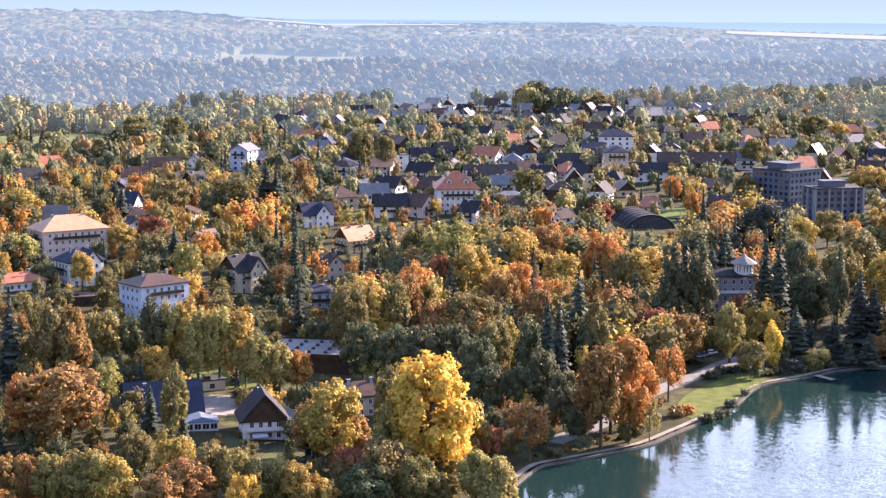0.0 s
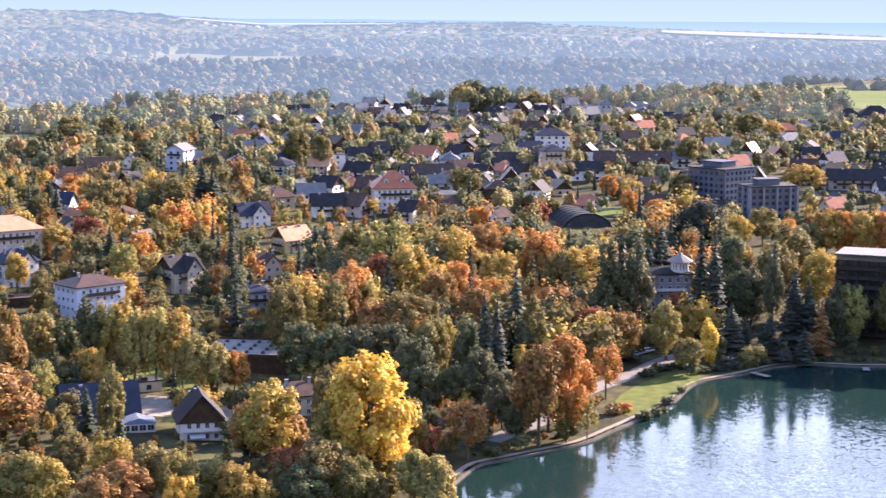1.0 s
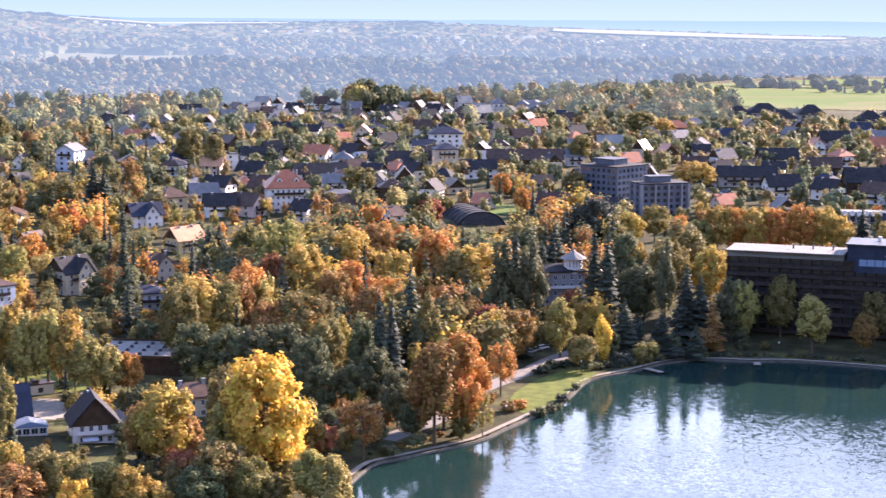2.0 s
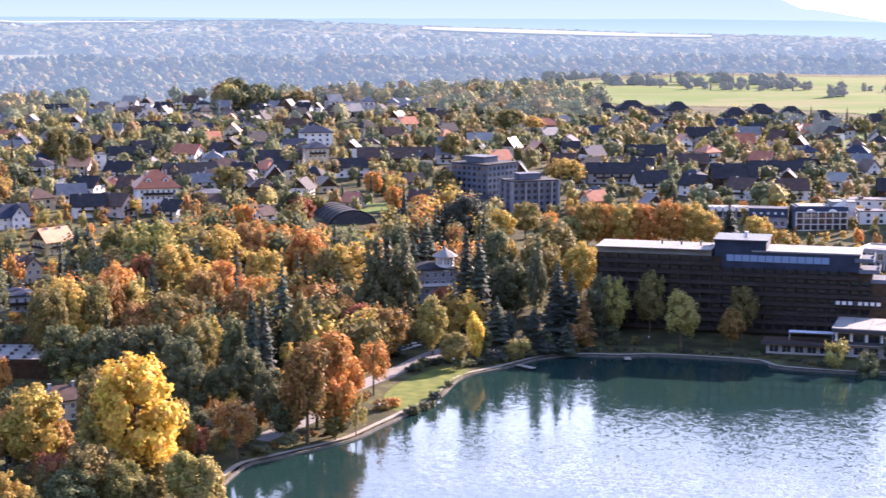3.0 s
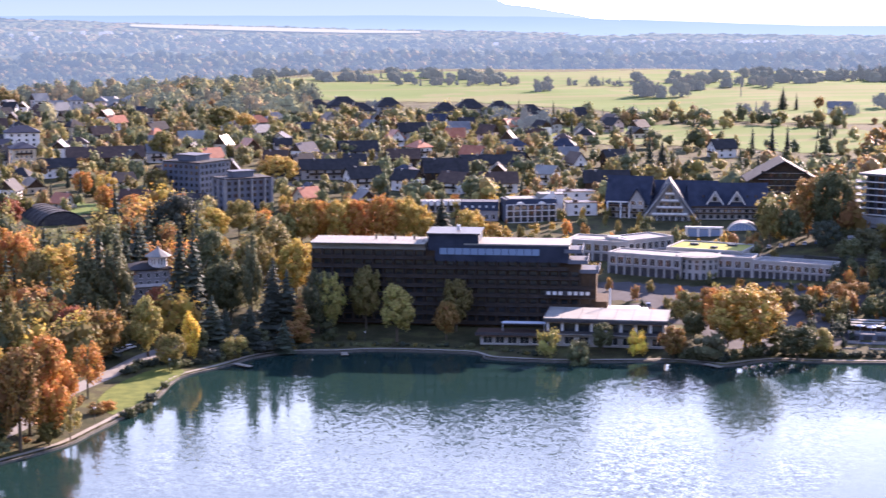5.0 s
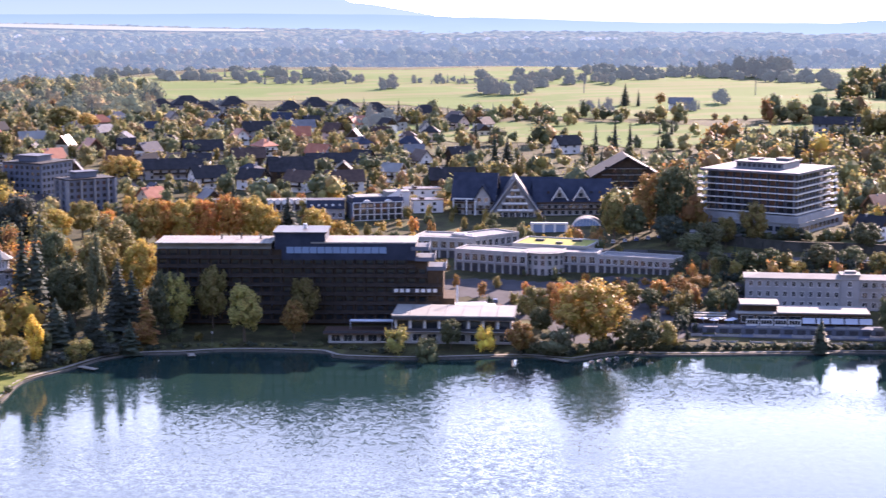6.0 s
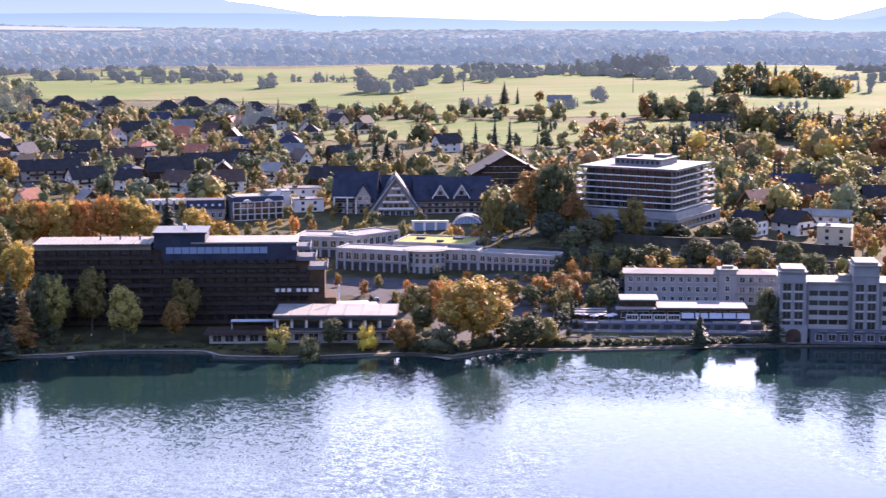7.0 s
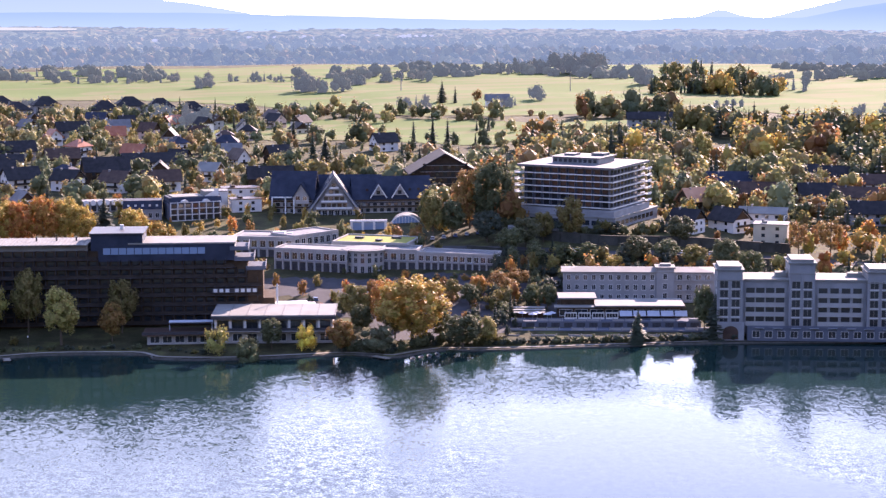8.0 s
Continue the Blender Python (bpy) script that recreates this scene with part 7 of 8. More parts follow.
POINT = [
    ("tall", 159, 717, 27.5, OLIVE, 1.60), ("fir", 142, 632, 28.7, FIR, 1.06), ("pine", 138, 649, 35.0, GREEN, 0.60),
    ("broad", 162, 681, 25.9, GOLD, 0.80), ("fir", 125, 632, 12.0, FIR, 1.35), ("fir", 130, 625, 10.7, FIR, 1.60),
    ("bush", 123, 606, 8.7, LIME, 0.89), ("fir", 150, 626, 18.4, RUST, 1.25), ("fir", 144, 646, 23.0, FIR, 1.09),
    ("broad", 131, 665, 23.2, GREEN, 0.89), ("broad", 134, 781, 27.3, FIR, 1.16), ("tall", 182, 616, 21.6, LIME, 1.3),
    ("broad", 199, 613, 14.7, RUST, 0.89), ("broad", 206, 623, 20.6, OLIVE, 0.70), ("broad", 159, 636, 24.3, GREEN, 0.60),
    ("broad", 163, 635, 23.2, LIME, 0.60), ("broad", 177, 638, 24.1, OLIVE, 0.60), ("fir", 141, 612, 12.2, FIR, 1.60),
    ("broad", 52, 548, 16.9, GREEN, 0.83), ("broad", 29, 531, 21.1, GREEN, 0.65), ("bush", 116, 619, 7.4, GREEN, 0.94),
    ("bush", 134, 622, 7.3, GREEN, 1.09), ("broad", 40, 512, 13.2, GREEN, 0.83), ("fir", 116, 640, 18.5, FIR, 1.60),
]
PROMENADE = [
    ("bush", 223, 576, 10.9, LIME, 0.69), ("bush", 231, 569, 7.8, GREEN, 0.92), ("bush", 252, 569, 9.6, YELLOW, 0.68),
    ("broad", 261, 560, 11.9, RUST, 1.28), ("bush", 229, 565, 9.7, GREEN, 0.74), ("broad", 284, 598, 14.6, OLIVE, 1.19),
    ("broad", 292, 599, 15.3, RUST, 0.81), ("broad", 286, 557, 25.9, GOLD, 1.42), ("broad", 287, 579, 19.8, ORANGE, 0.86),
    ("bush", 272, 555, 10.1, GREEN, 1.19), ("broad", 300, 547, 12.5, GREEN, 1.60), ("tall", 309, 547, 10.9, LIME, 1.54),
    ("airy", 349, 609, 8.7, RUST, 1.60), ("broad", 341, 609, 8.3, ORANGE, 1.50), ("airy", 358, 609, 8.8, RUST, 1.60),
    ("fir", 356, 525, 11.9, FIR, 1.44), ("broad", 408, 651, 19.1, OLIVE, 0.99), ("tall", 368, 697, 20.7, OLIVE, 1.11),
    ("broad", 376, 695, 16.5, GREEN, 1.05), ("broad", 389, 703, 28.5, RUST, 0.74), ("broad", 395, 693, 30.8, GREEN, 0.79),
    ("bush", 402, 611, 6.5, GOLD, 1.19), ("broad", 439, 588, 15.9, GREEN, 1.21), ("airy", 485, 600, 17.1, RUST, 0.90),
]
BEHIND_HOTEL = [
    ("airy", 499, 597, 18.4, RUST, 1.05), ("broad", 447, 629, 12.9, GREEN, 1.52), ("broad", 188, 780, 22.4, GOLD, 0.97),
    ("broad", 196, 782, 21.7, ORANGE, 1.00), ("broad", 204, 778, 21.6, GOLD, 0.97), ("broad", 212, 776, 22.0, ORANGE, 0.99),
    ("broad", 222, 773, 23.0, ORANGE, 1.06), ("broad", 232, 774, 20.8, GOLD, 1.02), ("broad", 238, 770, 19.2, GOLD, 0.92),
    ("fir", 247, 767, 20.6, FIR, 1.60), ("broad", 259, 763, 16.7, GOLD, 1.26), ("bush", 267, 763, 10.9, GOLD, 1.06),
    ("broad", 179, 776, 16.9, OLIVE, 1.19), ("broad", 147, 684, 28.6, OLIVE, 0.85), ("broad", 126, 851, 15.4, ORANGE, 1.18),
    ("broad", 155, 803, 15.9, GOLD, 1.31), ("broad", 168, 815, 17.5, LIME, 1.20), ("broad", 221, 955, 16.0, GOLD, 1.54),
    ("fir", 102, 709, 21.7, FIR, 1.60), ("broad", 115, 937, 13.9, ORANGE, 1.14), ("airy", 124, 918, 16.4, GOLD, 1.07),
    ("broad", 151, 932, 15.3, OLIVE, 1.29),
]
FAR_LEFT = [
    ("poplar", -148, 841, 21.6, FIR, 1.20), ("fir", -143, 832, 18.9, FIR, 1.35), ("poplar", -113, 883, 17.3, LIME, 1.56),
    ("fir", -82, 866, 27.5, FIR, 1.60), ("fir", -77, 863, 24.0, FIR, 1.60), ("broad", -126, 863, 20.9, OLIVE, 1.41),
    ("broad", -98, 866, 21.3, OLIVE, 1.38), ("broad", -119, 761, 16.4, RED, 1.38), ("broad", -130, 751, 13.5, GOLD, 1.60),
    ("broad", -94, 736, 14.6, ORANGE, 1.29), ("broad", -94, 686, 17.8, LIME, 0.99), ("airy", -86, 701, 12.6, LIME, 1.07),
    ("broad", -112, 717, 15.3, OLIVE, 1.20), ("bush", -118, 716, 10.4, ORANGE, 0.78), ("tall", -130, 670, 15.3, GOLD, 1.41),
    ("broad", -119, 657, 12.2, OLIVE, 1.02), ("fir", -102, 707, 19.4, FIR, 1.60), ("fir", -54, 678, 26.9, FIR, 0.91),
    ("pine", -74, 756, 15.9, OLIVE, 1.60), ("airy", -58, 668, 16.1, RUST, 0.99), ("broad", -183, 814, 19.6, GOLD, 1.43),
    ("broad", -160, 708, 15.1, LIME, 1.43), ("broad", -160, 673, 14.1, GOLD, 0.83), ("fir", -21, 722, 21.8, FIR, 1.60),
]
SHORE_SHRUBS = [
    ("bush", 77, 534, 4.3, GREEN, 0.84), ("bush", 81, 540, 3.7, GREEN, 0.92), ("bush", 75, 533, 1.8, FIR, 1.60),
    ("bush", 86, 551, 3.8, FIR, 1.16), ("bush", 93, 568, 2.3, GREEN, 1.37), ("bush", 68, 538, 3.7, RUST, 1.39),
    ("bush", 72, 541, 3.6, ORANGE, 1.28), ("bush", 78, 534, 4.2, FIR, 0.60), ("bush", 84, 544, 3.4, GREEN, 0.73),
    ("bush", 30, 489, 3.7, GREEN, 1.50), ("bush", 38, 497, 4.5, GREEN, 1.23), ("broad", 51, 504, 7.7, OLIVE, 1.41),
    ("broad", 27, 497, 8.0, GREEN, 1.34), ("broad", 37, 503, 11.5, GREEN, 1.13), ("tall", 47, 516, 20.6, RUST, 1.29),
    ("tall", 56, 523, 25.8, ORANGE, 0.92), ("bush", 100, 592, 5.7, GREEN, 0.89), ("bush", 114, 603, 5.2, FIR, 1.31),
    ("bush", 134, 612, 4.7, FIR, 1.60), ("broad", 146, 621, 9.4, RUST, 1.60), ("broad", 111, 610, 11.2, GREEN, 1.18),
    ("fir", 131, 620, 15.2, FIR, 1.60), ("fir", 147, 633, 24.2, FIR, 1.45), ("fir", 118, 619, 19.1, FIR, 1.60),
]
STREET_TREES = [
    ("broad", 242, 575, 11.2, GREEN, 0.95), ("broad", 250, 626, 12.1, OLIVE, 0.95), ("broad", 277, 673, 9.6, LIME, 1.29),
    ("broad", 286, 570, 15.6, OLIVE, 1.04), ("broad", 300, 563, 10.9, GREEN, 1.24), ("broad", 279, 582, 10.8, GREEN, 1.27),
    ("broad", 351, 587, 9.1, GREEN, 1.27), ("airy", 349, 600, 8.4, RUST, 1.58), ("broad", 354, 581, 10.2, GREEN, 1.13),
    ("fir", 384, 519, 15.7, FIR, 1.48), ("broad", 386, 528, 18.1, GREEN, 0.61), ("broad", 330, 610, 8.5, OLIVE, 1.38),
    ("broad", 332, 600, 8.4, GREEN, 1.38), ("broad", 379, 631, 8.7, GREEN, 1.60), ("broad", 387, 622, 9.9, GREEN, 1.56),
    ("broad", 395, 618, 10.5, GREEN, 1.48), ("broad", 416, 614, 11.3, GREEN, 1.60), ("broad", 426, 608, 11.1, GREEN, 1.60),
    ("broad", 432, 598, 11.1, OLIVE, 1.41), ("broad", 378, 650, 11.3, GREEN, 1.60), ("broad", 387, 652, 13.7, GREEN, 1.40),
    ("broad", 380, 672, 13.9, FIR, 1.41), ("broad", 397, 655, 13.6, OLIVE, 0.95), ("broad", 445, 579, 13.1, GREEN, 1.18),
]
TOWN_GREEN = [
    ("broad", -197, 1204, 22.4, OLIVE, 1.37), ("broad", -173, 1212, 22.4, OLIVE, 1.14), ("tall", -47, 1073, 24.2, OLIVE, 1.60),
    ("tall", -33, 1048, 23.6, OLIVE, 1.40), ("fir", -25, 720, 21.9, FIR, 1.47), ("fir", 10, 1128, 16.9, FIR, 1.60),
    ("broad", 43, 937, 16.9, OLIVE, 1.60), ("broad", 25, 876, 11.8, OLIVE, 1.44), ("broad", 126, 1018, 10.7, RUST, 1.52),
    ("broad", 176, 1068, 19.3, OLIVE, 1.18), ("broad", 219, 974, 14.6, GOLD, 1.60), ("broad", 118, 882, 14.7, ORANGE, 1.02),
    ("airy", 124, 954, 12.9, RUST, 1.42), ("broad", 70, 843, 15.2, RED, 1.41), ("broad", 76, 1576, 25.9, GREEN, 1.60),
    ("broad", 98, 1581, 21.3, GREEN, 1.60), ("broad", 128, 1551, 16.2, OLIVE, 1.60), ("broad", 261, 1239, 14.9, GOLD, 1.60),
    ("broad", 250, 1266, 18.9, OLIVE, 1.60), ("fir", 722, 1351, 16.0, GREEN, 1.60), ("fir", 421, 938, 20.1, FIR, 1.09),
    ("fir", 428, 937, 18.4, FIR, 1.30), ("tall", 603, 830, 21.3, LIME, 1.34),
]
for place in (NEAR_BANK, GARDENS, VILLA_GARDENS, PARK_WOOD, PARK_EDGE, POINT, PROMENADE, BEHIND_HOTEL, FAR_LEFT, SHORE_SHRUBS, STREET_TREES, TOWN_GREEN):
    for kind, x, y, tall, colour, wide in place:
        tree(kind, x, y, tall, colour, wide)


# ---- woods and gardens too many to count ----
BUILT = np.array([(o.matrix_basis.translation.x, o.matrix_basis.translation.y) for o in scene.objects if o.get("category") == "house"])
SITES = np.array([(x, y, 7.5) for x, y in BUILT] + CLEAR)


def free(x, y, margin=0.0):
    """Not on a building or just before it as the camera sees it."""
    ok = np.ones(len(x), bool)
    for sx, sy, sr in SITES:
        d = math.hypot(sx, sy)
        for back, rr in ((0.0, sr + margin), (sr + 4, sr * 0.75 + margin)):
            cx, cy = sx * (1 - back / d), sy * (1 - back / d)
            ok &= (x - cx) ** 2 + (y - cy) ** 2 > rr * rr
    return ok


def wedge(az0, az1, r0, r1):
    def test(x, y):
        a, r = np.degrees(np.arctan2(x, y)), np.hypot(x, y)
        return (a > az0) & (a < az1) & (r > r0) & (r < r1)
    return test


def view_limit(x, y):
    """Tallest tree allowed at each place, to keep the camera's view of buildings open."""
    top = np.full(len(x), 99.0)
    for sx, sy, sr in SITES:
        d = math.hypot(sx, sy)
        ux, uy = sx / d, sy / d
        ahead, across = (sx - x) * ux + (sy - y) * uy, np.abs(-(sx - x) * uy + (sy - y) * ux)
        near = (across < sr * 0.85) & (ahead > 0) & (ahead < 105)
        low, rise = (1.6, 0.11) if d < 868 else (4.0, 0.2)
        top[near] = np.minimum(top[near], low + rise * ahead[near])
    return top


OPEN = [np.array(o, float) for o in (
    [(20, 478), (66, 516), (98, 572), (125, 604), (120, 640), (90, 622), (60, 566), (26, 505)],
    [(-70, 495), (-40, 495), (-40, 520), (-70, 520)],
    [(140, 605), (215, 585), (280, 540), (450, 470), (520, 500), (470, 540), (385, 545), (330, 550), (290, 580), (262, 610), (205, 618), (150, 625)],
    [(350, 705), (366, 662), (394, 630), (440, 600), (488, 584), (496, 612), (455, 632), (425, 644), (408, 662), (384, 705)],
    [(596, 780), (620, 775), (720, 930), (690, 945), (630, 880)])]
MEADOWS = [np.array(o, float) for o in (
    [(375, 1600), (440, 1540), (520, 1490), (575, 1400), (600, 1270), (640, 1215), (760, 1190), (850, 1160), (960, 1060), (1150, 960), (1300, 1200), (1420, 1500), (1250, 1720), (1000, 1850), (700, 1900), (480, 1860), (390, 1750)],
    [(418, 1165), (446, 1100), (508, 1058), (562, 1012), (604, 1030), (640, 1070), (672, 1140), (590, 1209), (455, 1250)], [(660, 1075), (700, 1020), (760, 1040), (790, 1085), (740, 1120), (680, 1120)],
    [(-330, 1200), (-240, 1180), (-190, 1240), (-240, 1300), (-330, 1300)], [(-330, 1480), (-200, 1440), (-140, 1520), (-240, 1580), (-340, 1580)])]


def open_land(x, y):
    ok = free(x, y)
    for o in OPEN + MEADOWS:
        ok &= ~inside(o, x, y)
    return ok


MID = {
    "broad": [broadleaf(s, 9, 130, 0.42, 0.0, 0.054, core=0.74, ragged=0.40) for s in (161, 162, 163, 164, 165)],
    "tall": [broadleaf(s, 9, 110, 0.28, 0.0, 0.050, 0.25, core=0.74, ragged=0.40) for s in (171, 172, 173)],
    "fir": [conifer(s, 8, 7, 0.24, 0.0) for s in (181, 182)],
}
TINY = {
    "broad": [broadleaf(s, 5, 8, 0.5, 0.0, 0.07, core=0.95, ragged=0.4) for s in (191, 192, 193, 194)],
    "fir": [conifer(s, 5, 5, 0.26, 0.0) for s in (195, 196)],
}


def fill(name, label, x, y, detail, seed, tall=(9, 16), firs=0.15, mix=MIX, mat=None, z=None, open_view=True):
    rng = random.Random(seed)
    z = height(x, y) if z is None else z
    rows = []
    limit = view_limit(x, y) if open_view else np.full(len(x), 99.0)
    for p, q, h, most in zip(x, y, z, limit):
        fir = rng.random() < firs and most > 12
        kind = "fir" if fir else ("tall" if "tall" in detail and rng.random() < 0.45 else "broad")
        rows.append((kind, p, q, h - 0.3, min(most, rng.uniform(*tall) * (1.25 if fir else 1.0)), FIR if fir else rng.choice(mix), rng.uniform(0.9, 1.25)))
    return woods(name, label, rows, detail, seed, mat)


DARKMIX = [OLIVE, OLIVE, GREEN, GREEN, RUST, GOLD]
# paler, greyer tree colours: part of the distance haze is in the base colour
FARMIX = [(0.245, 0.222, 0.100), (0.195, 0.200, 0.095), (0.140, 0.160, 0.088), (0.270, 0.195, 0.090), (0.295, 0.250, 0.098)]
PARKMIX = [OLIVE, GREEN, GREEN, RUST, ORANGE, GOLD, OLIVE]
x, y = scatter(2500, -14.5, 9, 440, 720, 11, lambda x, y: open_land(x, y) & ~wedge(-3, 9, 600, 720)(x, y), 6.6)
fill("garden_trees", "smaller autumn trees and shrubs between the gardens", x, y, LOW, 11, (5, 11), 0.15, DARKMIX)
x, y = scatter(2500, -4.5, 10.5, 590, 850, 12, lambda x, y: open_land(x, y) & ~wedge(-5, 0.5, 735, 900)(x, y), 8.0)
fill("park_woods", "dense park wood of dark green and orange trees", x, y, LOW, 12, (13, 21), 0.25, PARKMIX)
x, y = scatter(500, -5, 0.5, 735, 900, 29, open_land, 9)
fill("garden_trees", "low garden trees between the houses", x, y, LOW, 29, (4, 9), 0.2, MIX)
x, y = scatter(2500, -14.5, -4, 720, 1000, 13, open_land, 10)
fill("garden_trees", "autumn trees among the villas", x, y, LOW, 13, (8, 16), 0.25, DARKMIX + [ORANGE])
x, y = scatter(1500, -14.5, -3.5, 1000, 1290, 14, open_land, 12)
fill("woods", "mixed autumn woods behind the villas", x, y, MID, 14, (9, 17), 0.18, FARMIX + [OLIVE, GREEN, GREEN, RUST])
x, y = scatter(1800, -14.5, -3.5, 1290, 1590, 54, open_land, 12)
# FAR_EDGE lays a little painted haze over these woods
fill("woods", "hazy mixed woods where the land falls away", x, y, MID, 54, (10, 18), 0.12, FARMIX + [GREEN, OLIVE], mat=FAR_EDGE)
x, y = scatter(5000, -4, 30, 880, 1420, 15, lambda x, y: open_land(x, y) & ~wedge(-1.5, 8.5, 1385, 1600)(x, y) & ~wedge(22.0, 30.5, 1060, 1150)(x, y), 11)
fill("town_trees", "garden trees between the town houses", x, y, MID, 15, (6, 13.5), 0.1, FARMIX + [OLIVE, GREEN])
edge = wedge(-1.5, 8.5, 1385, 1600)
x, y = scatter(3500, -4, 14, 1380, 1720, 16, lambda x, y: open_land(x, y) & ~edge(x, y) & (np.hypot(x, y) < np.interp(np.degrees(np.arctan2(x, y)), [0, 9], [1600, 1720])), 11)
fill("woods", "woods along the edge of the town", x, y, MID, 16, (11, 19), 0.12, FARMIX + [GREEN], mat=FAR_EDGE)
x, y = scatter(300, -1.5, 8.5, 1385, 1600, 30, open_land, 17)
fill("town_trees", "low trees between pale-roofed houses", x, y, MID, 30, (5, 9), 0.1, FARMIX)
x, y = scatter(2500, 26.5, 43, 760, 1120, 17, lambda x, y: open_land(x, y) & ~wedge(33, 43, 690, 850)(x, y) & ~wedge(26, 30.8, 1000, 1120)(x, y), 10)
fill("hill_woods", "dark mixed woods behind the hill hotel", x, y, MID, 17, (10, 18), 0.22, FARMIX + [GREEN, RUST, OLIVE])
x, y = scatter(2000, 30, 43, 600, 860, 18, open_land, 10)
fill("garden_trees", "garden trees above the shore road", x, y, MID, 18, (5, 10), 0.2, MIX + [GREEN, RUST])
x, y = scatter(2000, 12, 30, 690, 900, 19, open_land, 11)
fill("garden_trees", "street and garden trees", x, y, LOW, 19, (5, 9), 0.1, MIX)
x, y = scatter(1800, 29.0, 41, 600, 745, 23, open_land, 6.4)
# darkest greens only: the slope's shade is put into the leaf colour
fill("slope_woods", "trees on the slope below the hill hotel, darkened for shade", x, y, LOW, 23, (4, 8.5), 0.2, [GREEN, GREEN, FIR, FIR, OLIVE], open_view=False)
x, y = scatter(700, 23.5, 31, 575, 690, 24, open_land, 10)
# added in dark greens to darken a square that lies in shade
fill("square_trees", "small trees round the lakeside square, added to darken shaded ground", x, y, LOW, 24, (3.5, 7.0), 0.0, [GREEN, FIR, GREEN, RUST, FIR], open_view=False)
x, y = scatter(700, 12.5, 21, 612, 668, 25, open_land, 7)
# dark greens stand for the hotel's shade on its lawn
fill("hotel_garden", "trees and shrubs before the lake hotel, darkened for its shade", x, y, LOW, 25, (3, 7.5), 0.1, [GREEN, GREEN, FIR, OLIVE], open_view=False)


# copses: x, y, half width, height, number
DARKCOPSE = [(619, 1613, 8, 11, 5), (693, 1532, 22, 16, 16), (776, 1630, 9, 11, 6), (833, 1644, 30, 10, 12), (648, 1254, 9, 14, 6), (807, 1337, 7, 12, 4), (746, 1294, 10, 10, 7), (1000, 1479, 8, 15, 5), (1065, 1692, 38, 22, 22), (1000, 1717, 24, 16, 14),
             (569, 1285, 20, 9, 9), (616, 1765, 26, 9, 12), (706, 1718, 40, 9, 18), (1065, 1334, 20, 15, 8), (872, 1173, 15, 8, 5)]
DARKCOPSE += [(935, 1079, 12, 13, 5), (549, 1770, 48, 9, 18), (627, 1625, 7, 12, 5), (834, 1691, 38, 10, 16), (432, 1354, 14, 9, 6), (447, 1212, 12, 17, 10), (480, 1330, 20, 10, 10), (400, 1460, 26, 8, 10)]
MIXCOPSE = [(763, 1147, 28, 19, 22), (580, 1183, 16, 9, 9), (625, 1101, 16, 10, 7), (540, 1090, 12, 7, 5), (590, 956, 18, 18, 16), (663, 992, 22, 14, 14), (464, 1156, 26, 8, 12), (294, 1566, 32, 17, 20), (362, 1581, 28, 14, 16), (229, 1431, 24, 14, 16), (124, 1565, 24, 17, 16), (207, 1364, 22, 16, 14), (520, 1235, 24, 10, 12), (81, 1557, 22, 20, 16), (300, 1608, 32, 16, 18), (377, 1688, 32, 15, 16), (264, 1395, 24, 14, 12)]
RUSTCOPSE = [(959, 1354, 24, 17, 20), (986, 1312, 34, 19, 30), (1040, 1400, 34, 18, 26), (1082, 1490, 34, 19, 22), (725, 988, 30, 20, 26), (743, 929, 28, 20, 26), (761, 891, 26, 23, 26), (657, 836, 18, 20, 16), (679, 792, 20, 20, 18), (600, 880, 20, 17, 16), (690, 870, 22, 20, 18), (560, 900, 20, 16, 16)]


def copses(name, label, places, mix, firs, seed, mat=None):
    rng = random.Random(seed)
    rows = []
    for cx, cy, half, tall, n in places:
        d = math.hypot(cx, cy)
        for _ in range(n):
            u, w = rng.uniform(-1, 1) * half * 1.1, rng.gauss(0, 0.7) * min(half, 16)
            a, b = cx + (u * cy + w * cx) / d, cy + (-u * cx + w * cy) / d
            fir = rng.random() < firs
            rows.append(("fir" if fir else ("tall" if rng.random() < 0.45 else "broad"), a, b, h1(a, b) - 0.3, tall * rng.uniform(0.55, 1.1) * (1.1 if fir else 1), FIR if fir else rng.choice(mix), rng.uniform(0.85, 1.25)))
    return woods(name, label, rows, MID, seed, mat)


# copse leaves glow faintly, standing in for haze
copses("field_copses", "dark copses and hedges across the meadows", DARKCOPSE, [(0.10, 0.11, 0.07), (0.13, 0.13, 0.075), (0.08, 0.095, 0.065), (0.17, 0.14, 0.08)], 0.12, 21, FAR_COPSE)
copses("field_copses", "mixed autumn copses at the edge of town", MIXCOPSE, FARMIX + [GREEN, RUST, GREEN], 0.15, 22)
copses("hill_woods", "tall rust and dark green woods on the rise", RUSTCOPSE, [RUST, OLIVE, OLIVE, GREEN, GOLD, FARMIX[1], GREEN], 0.38, 26)
woods("field_trees", "lone dark spruces in the meadow", [("fir", 718, 1344, h1(718, 1344), 19, FIR, 1.2), ("fir", 728, 1340, h1(728, 1340), 14, FIR, 1.2), ("broad", 744, 1332, h1(744, 1332), 11, RUST, 1.0)], LOW, 27)
x, y = scatter(150, 22.0, 30.5, 1060, 1150, 55, open_land, 15)
fill("garden_trees", "low trees before the meadow, kept short for the camera's view", x, y, MID, 55, (3.5, 6.5), 0.0, FARMIX + [GREEN])
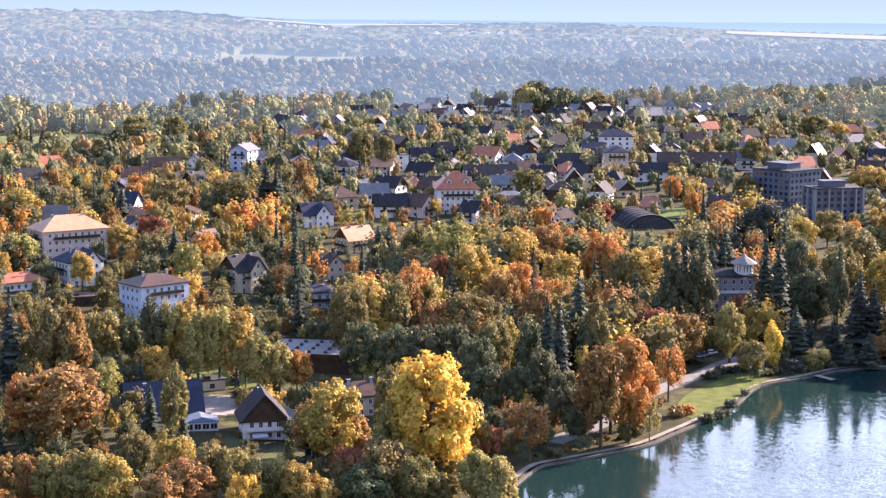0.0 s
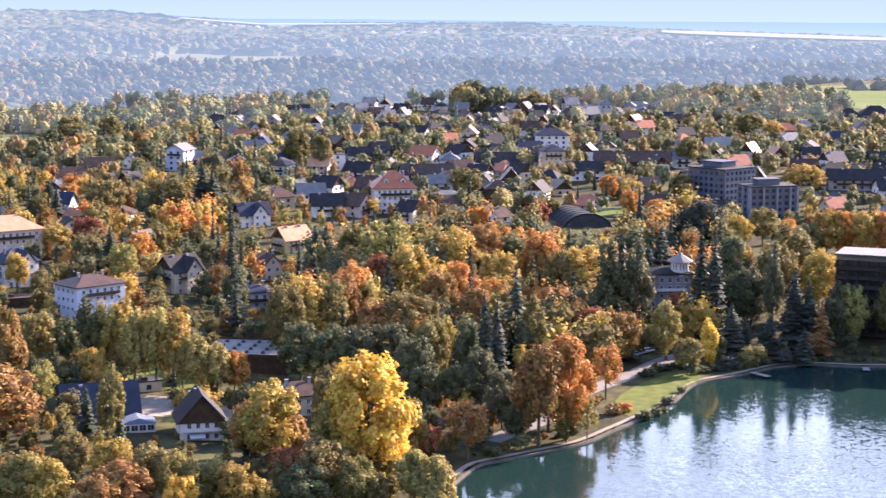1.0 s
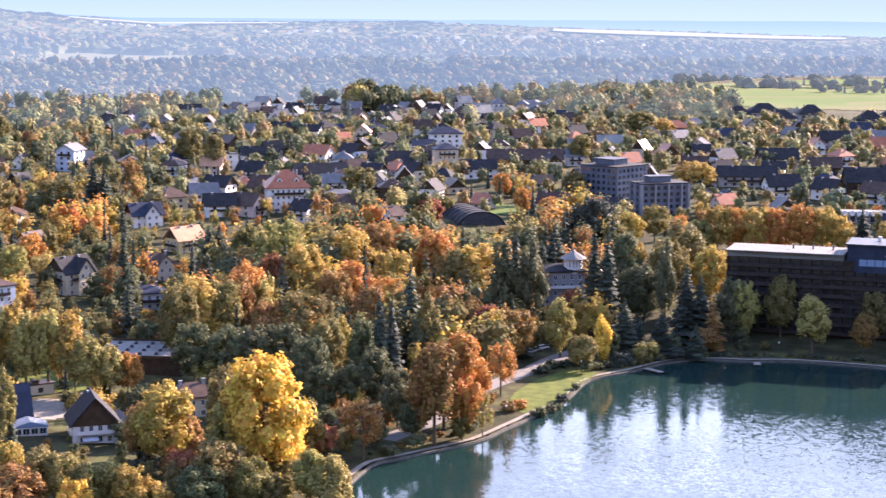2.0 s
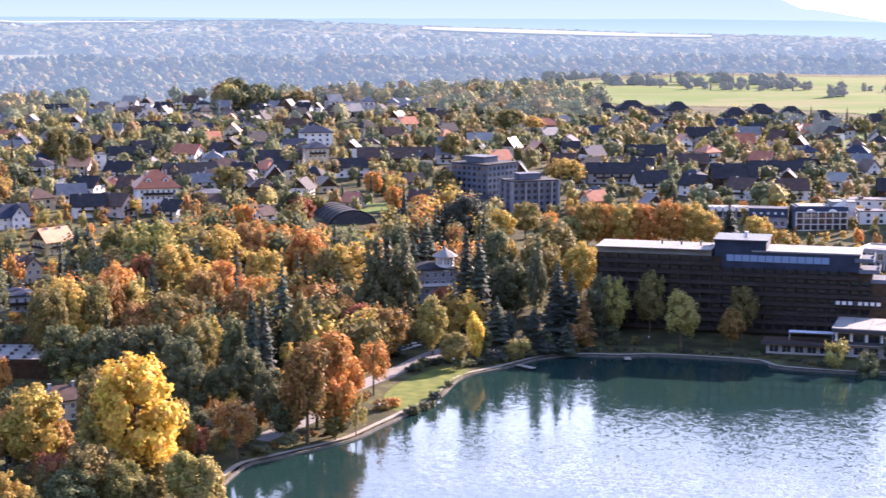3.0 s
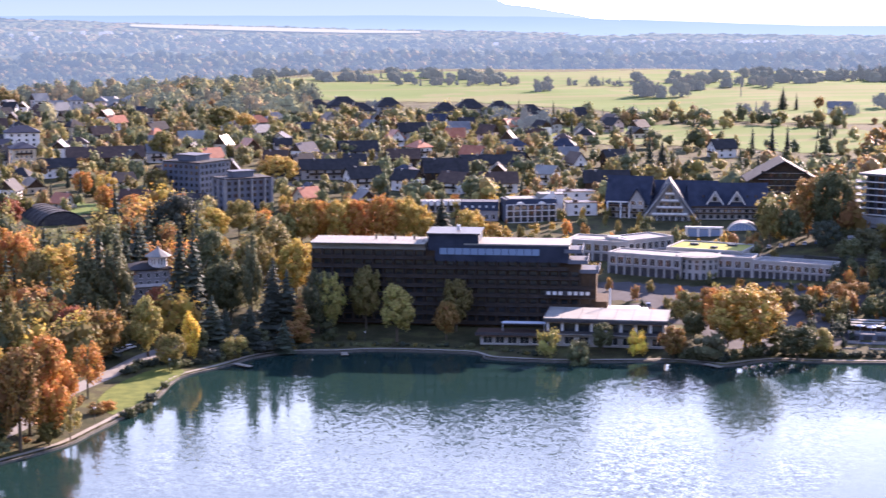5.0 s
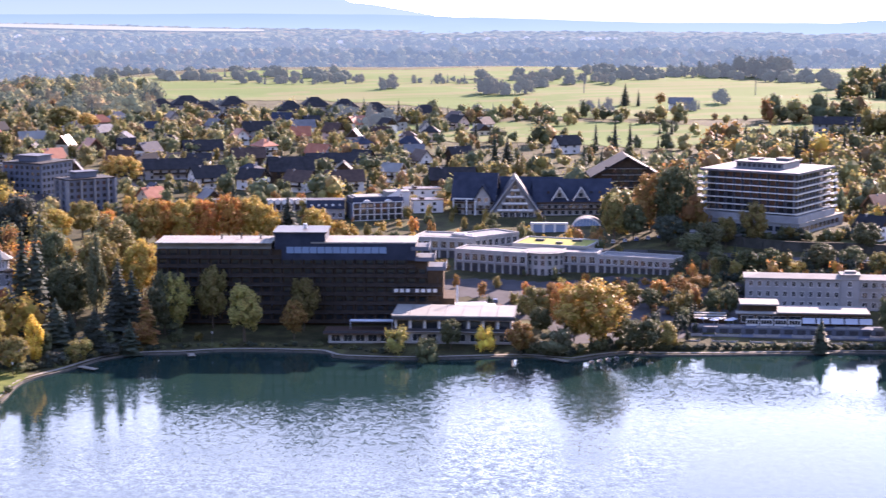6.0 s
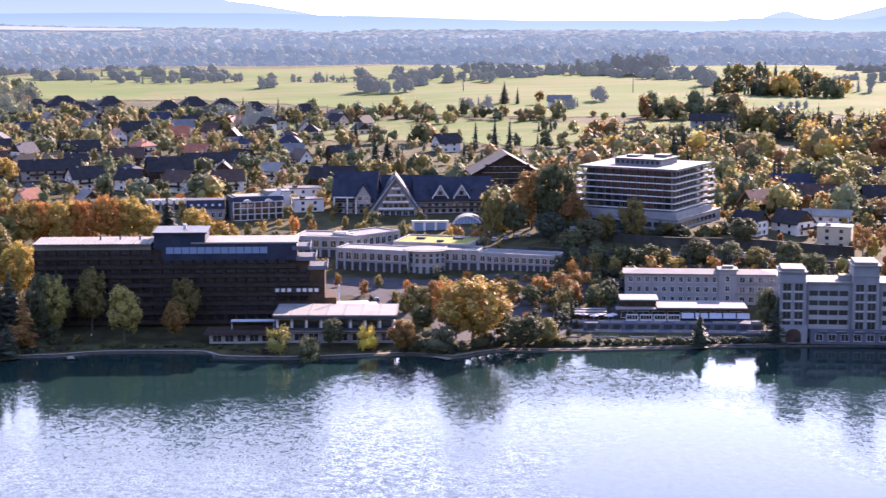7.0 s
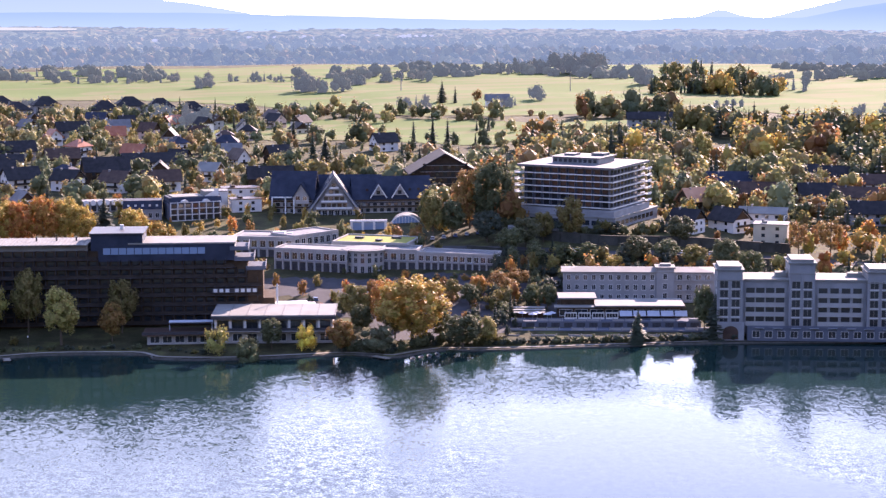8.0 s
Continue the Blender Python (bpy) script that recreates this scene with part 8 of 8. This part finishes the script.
woods("field_trees", "row of dark spruces before the meadow", [("fir", px, py, h1(px, py) - 0.2, tall, FIR, 1.2) for px, py, tall in ((520, 1010, 17), (530, 1004, 20), (538, 1000, 18), (470, 1076, 15), (478, 1072, 12), (448, 1120, 16), (456, 1118, 15))], LOW, 56)
x, y = scatter(500, 9, 44, 1080, 1420, 20, open_land, 19)
fill("hedgerows", "trees and hedges at the meadow's edge", x, y, MID, 20, (4, 8.5), 0.1, FARMIX + [GREEN])
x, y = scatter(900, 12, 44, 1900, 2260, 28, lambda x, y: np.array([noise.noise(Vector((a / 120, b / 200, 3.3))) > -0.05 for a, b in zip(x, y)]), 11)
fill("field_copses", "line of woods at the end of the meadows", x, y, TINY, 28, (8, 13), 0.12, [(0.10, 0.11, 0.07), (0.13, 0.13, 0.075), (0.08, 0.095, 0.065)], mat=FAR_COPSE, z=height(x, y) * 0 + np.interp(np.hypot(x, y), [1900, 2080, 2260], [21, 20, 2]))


TUFT = {
    "broad": [broadleaf(s, 3, 10, 0.48, 0.0, 0.12, core=0.85, ragged=0.5) for s in (201, 202, 203, 204, 205)],
    "fir": [conifer(s, 4, 4, 0.24, 0.0) for s in (206, 207)],
}
FARTINT = [(0.20, 0.19, 0.09), (0.11, 0.13, 0.08), (0.08, 0.105, 0.075), (0.26, 0.19, 0.09), (0.24, 0.22, 0.10)]
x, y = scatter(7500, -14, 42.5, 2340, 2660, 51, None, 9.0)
fill("far_woods", "blue hazy treetops on the slope across the valley", x, y, TUFT, 51, (8, 14), 0.12, FARTINT, mat=FAR_WOOD, z=np.interp(np.hypot(x, y), [2230, 2440, 2640], [-32, -12, 14.2]), open_view=False)
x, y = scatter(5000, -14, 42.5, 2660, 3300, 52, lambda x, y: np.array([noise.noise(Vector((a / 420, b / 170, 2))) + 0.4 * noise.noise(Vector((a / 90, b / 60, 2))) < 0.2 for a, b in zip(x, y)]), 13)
fill("far_woods", "pale hazy treetops on the far plain", x, y, TUFT, 52, (10, 17), 0.08, FARTINT, mat=FAR_PLAIN, z=plain_level(np.degrees(np.arctan2(x, y)), np.hypot(x, y)), open_view=False)


# ---- planting along the shore, too many to name ----
def hedge(name, label, line, seed, tall, mix, off=4.0, step=2.2, jitter=1.2):
    rng = random.Random(seed)
    p = smooth_line(line, step)
    rows = []
    for a, b in p:
        a, b = a + rng.uniform(-jitter, jitter), b + rng.uniform(-jitter, jitter)
        rows.append(("bush", a, b, h1(a, b) - 0.2, rng.uniform(*tall), rng.choice(mix), rng.uniform(0.8, 1.3)))
    return woods(name, label, rows, LOW, seed)


hedge("shore_hedge", "dark shrubs along the lake wall", [(262, 562), (276, 553), (296, 556), (314, 547)], 41, (2.5, 5.0), [GREEN, GREEN, OLIVE, FIR])
hedge("shore_hedge", "shrubs between promenade and hotel lawn", [(150, 616), (176, 611), (204, 597), (220, 580)], 42, (0.8, 2.2), [GREEN, OLIVE, FIR])
hedge("shore_hedge", "low shrubs under the park trees", [(26, 490), (40, 503), (52, 512), (58, 530), (66, 556)], 43, (0.8, 2.4), [GREEN, OLIVE, RUST, FIR])
hedge("shore_hedge", "shrubs at the wooded point", [(104, 596), (120, 603), (134, 613), (150, 616)], 44, (1.2, 3.2), [GREEN, FIR, OLIVE])
hedge("shore_hedge", "low dark shrubs on the bank below the terraces", [(306, 549), (330, 540), (384, 517), (408, 505)], 46, (1.4, 3.0), [GREEN, FIR, FIR], step=1.1)
# shrubs added in dark greens where shade falls beside the road
hedge("shore_hedge", "dark shrubs standing for the shade between road and lawn", [(84, 590), (92, 598), (102, 603)], 48, (1.6, 3.4), [GREEN, FIR], step=1.4)
hedge("wall_creeper", "dark hedge below the road", [(330, 640), (360, 622), (398, 612), (440, 590)], 45, (1.5, 3.5), [GREEN, FIR, GREEN, RUST])
hedge("slope_trees", "dark trees round the foot of the hill hotel", [(396, 690), (406, 666), (426, 652), (450, 648), (474, 656)], 47, (3.0, 6.0), [GREEN, GREEN, FIR, FIR, OLIVE], step=3.0, jitter=3.0)
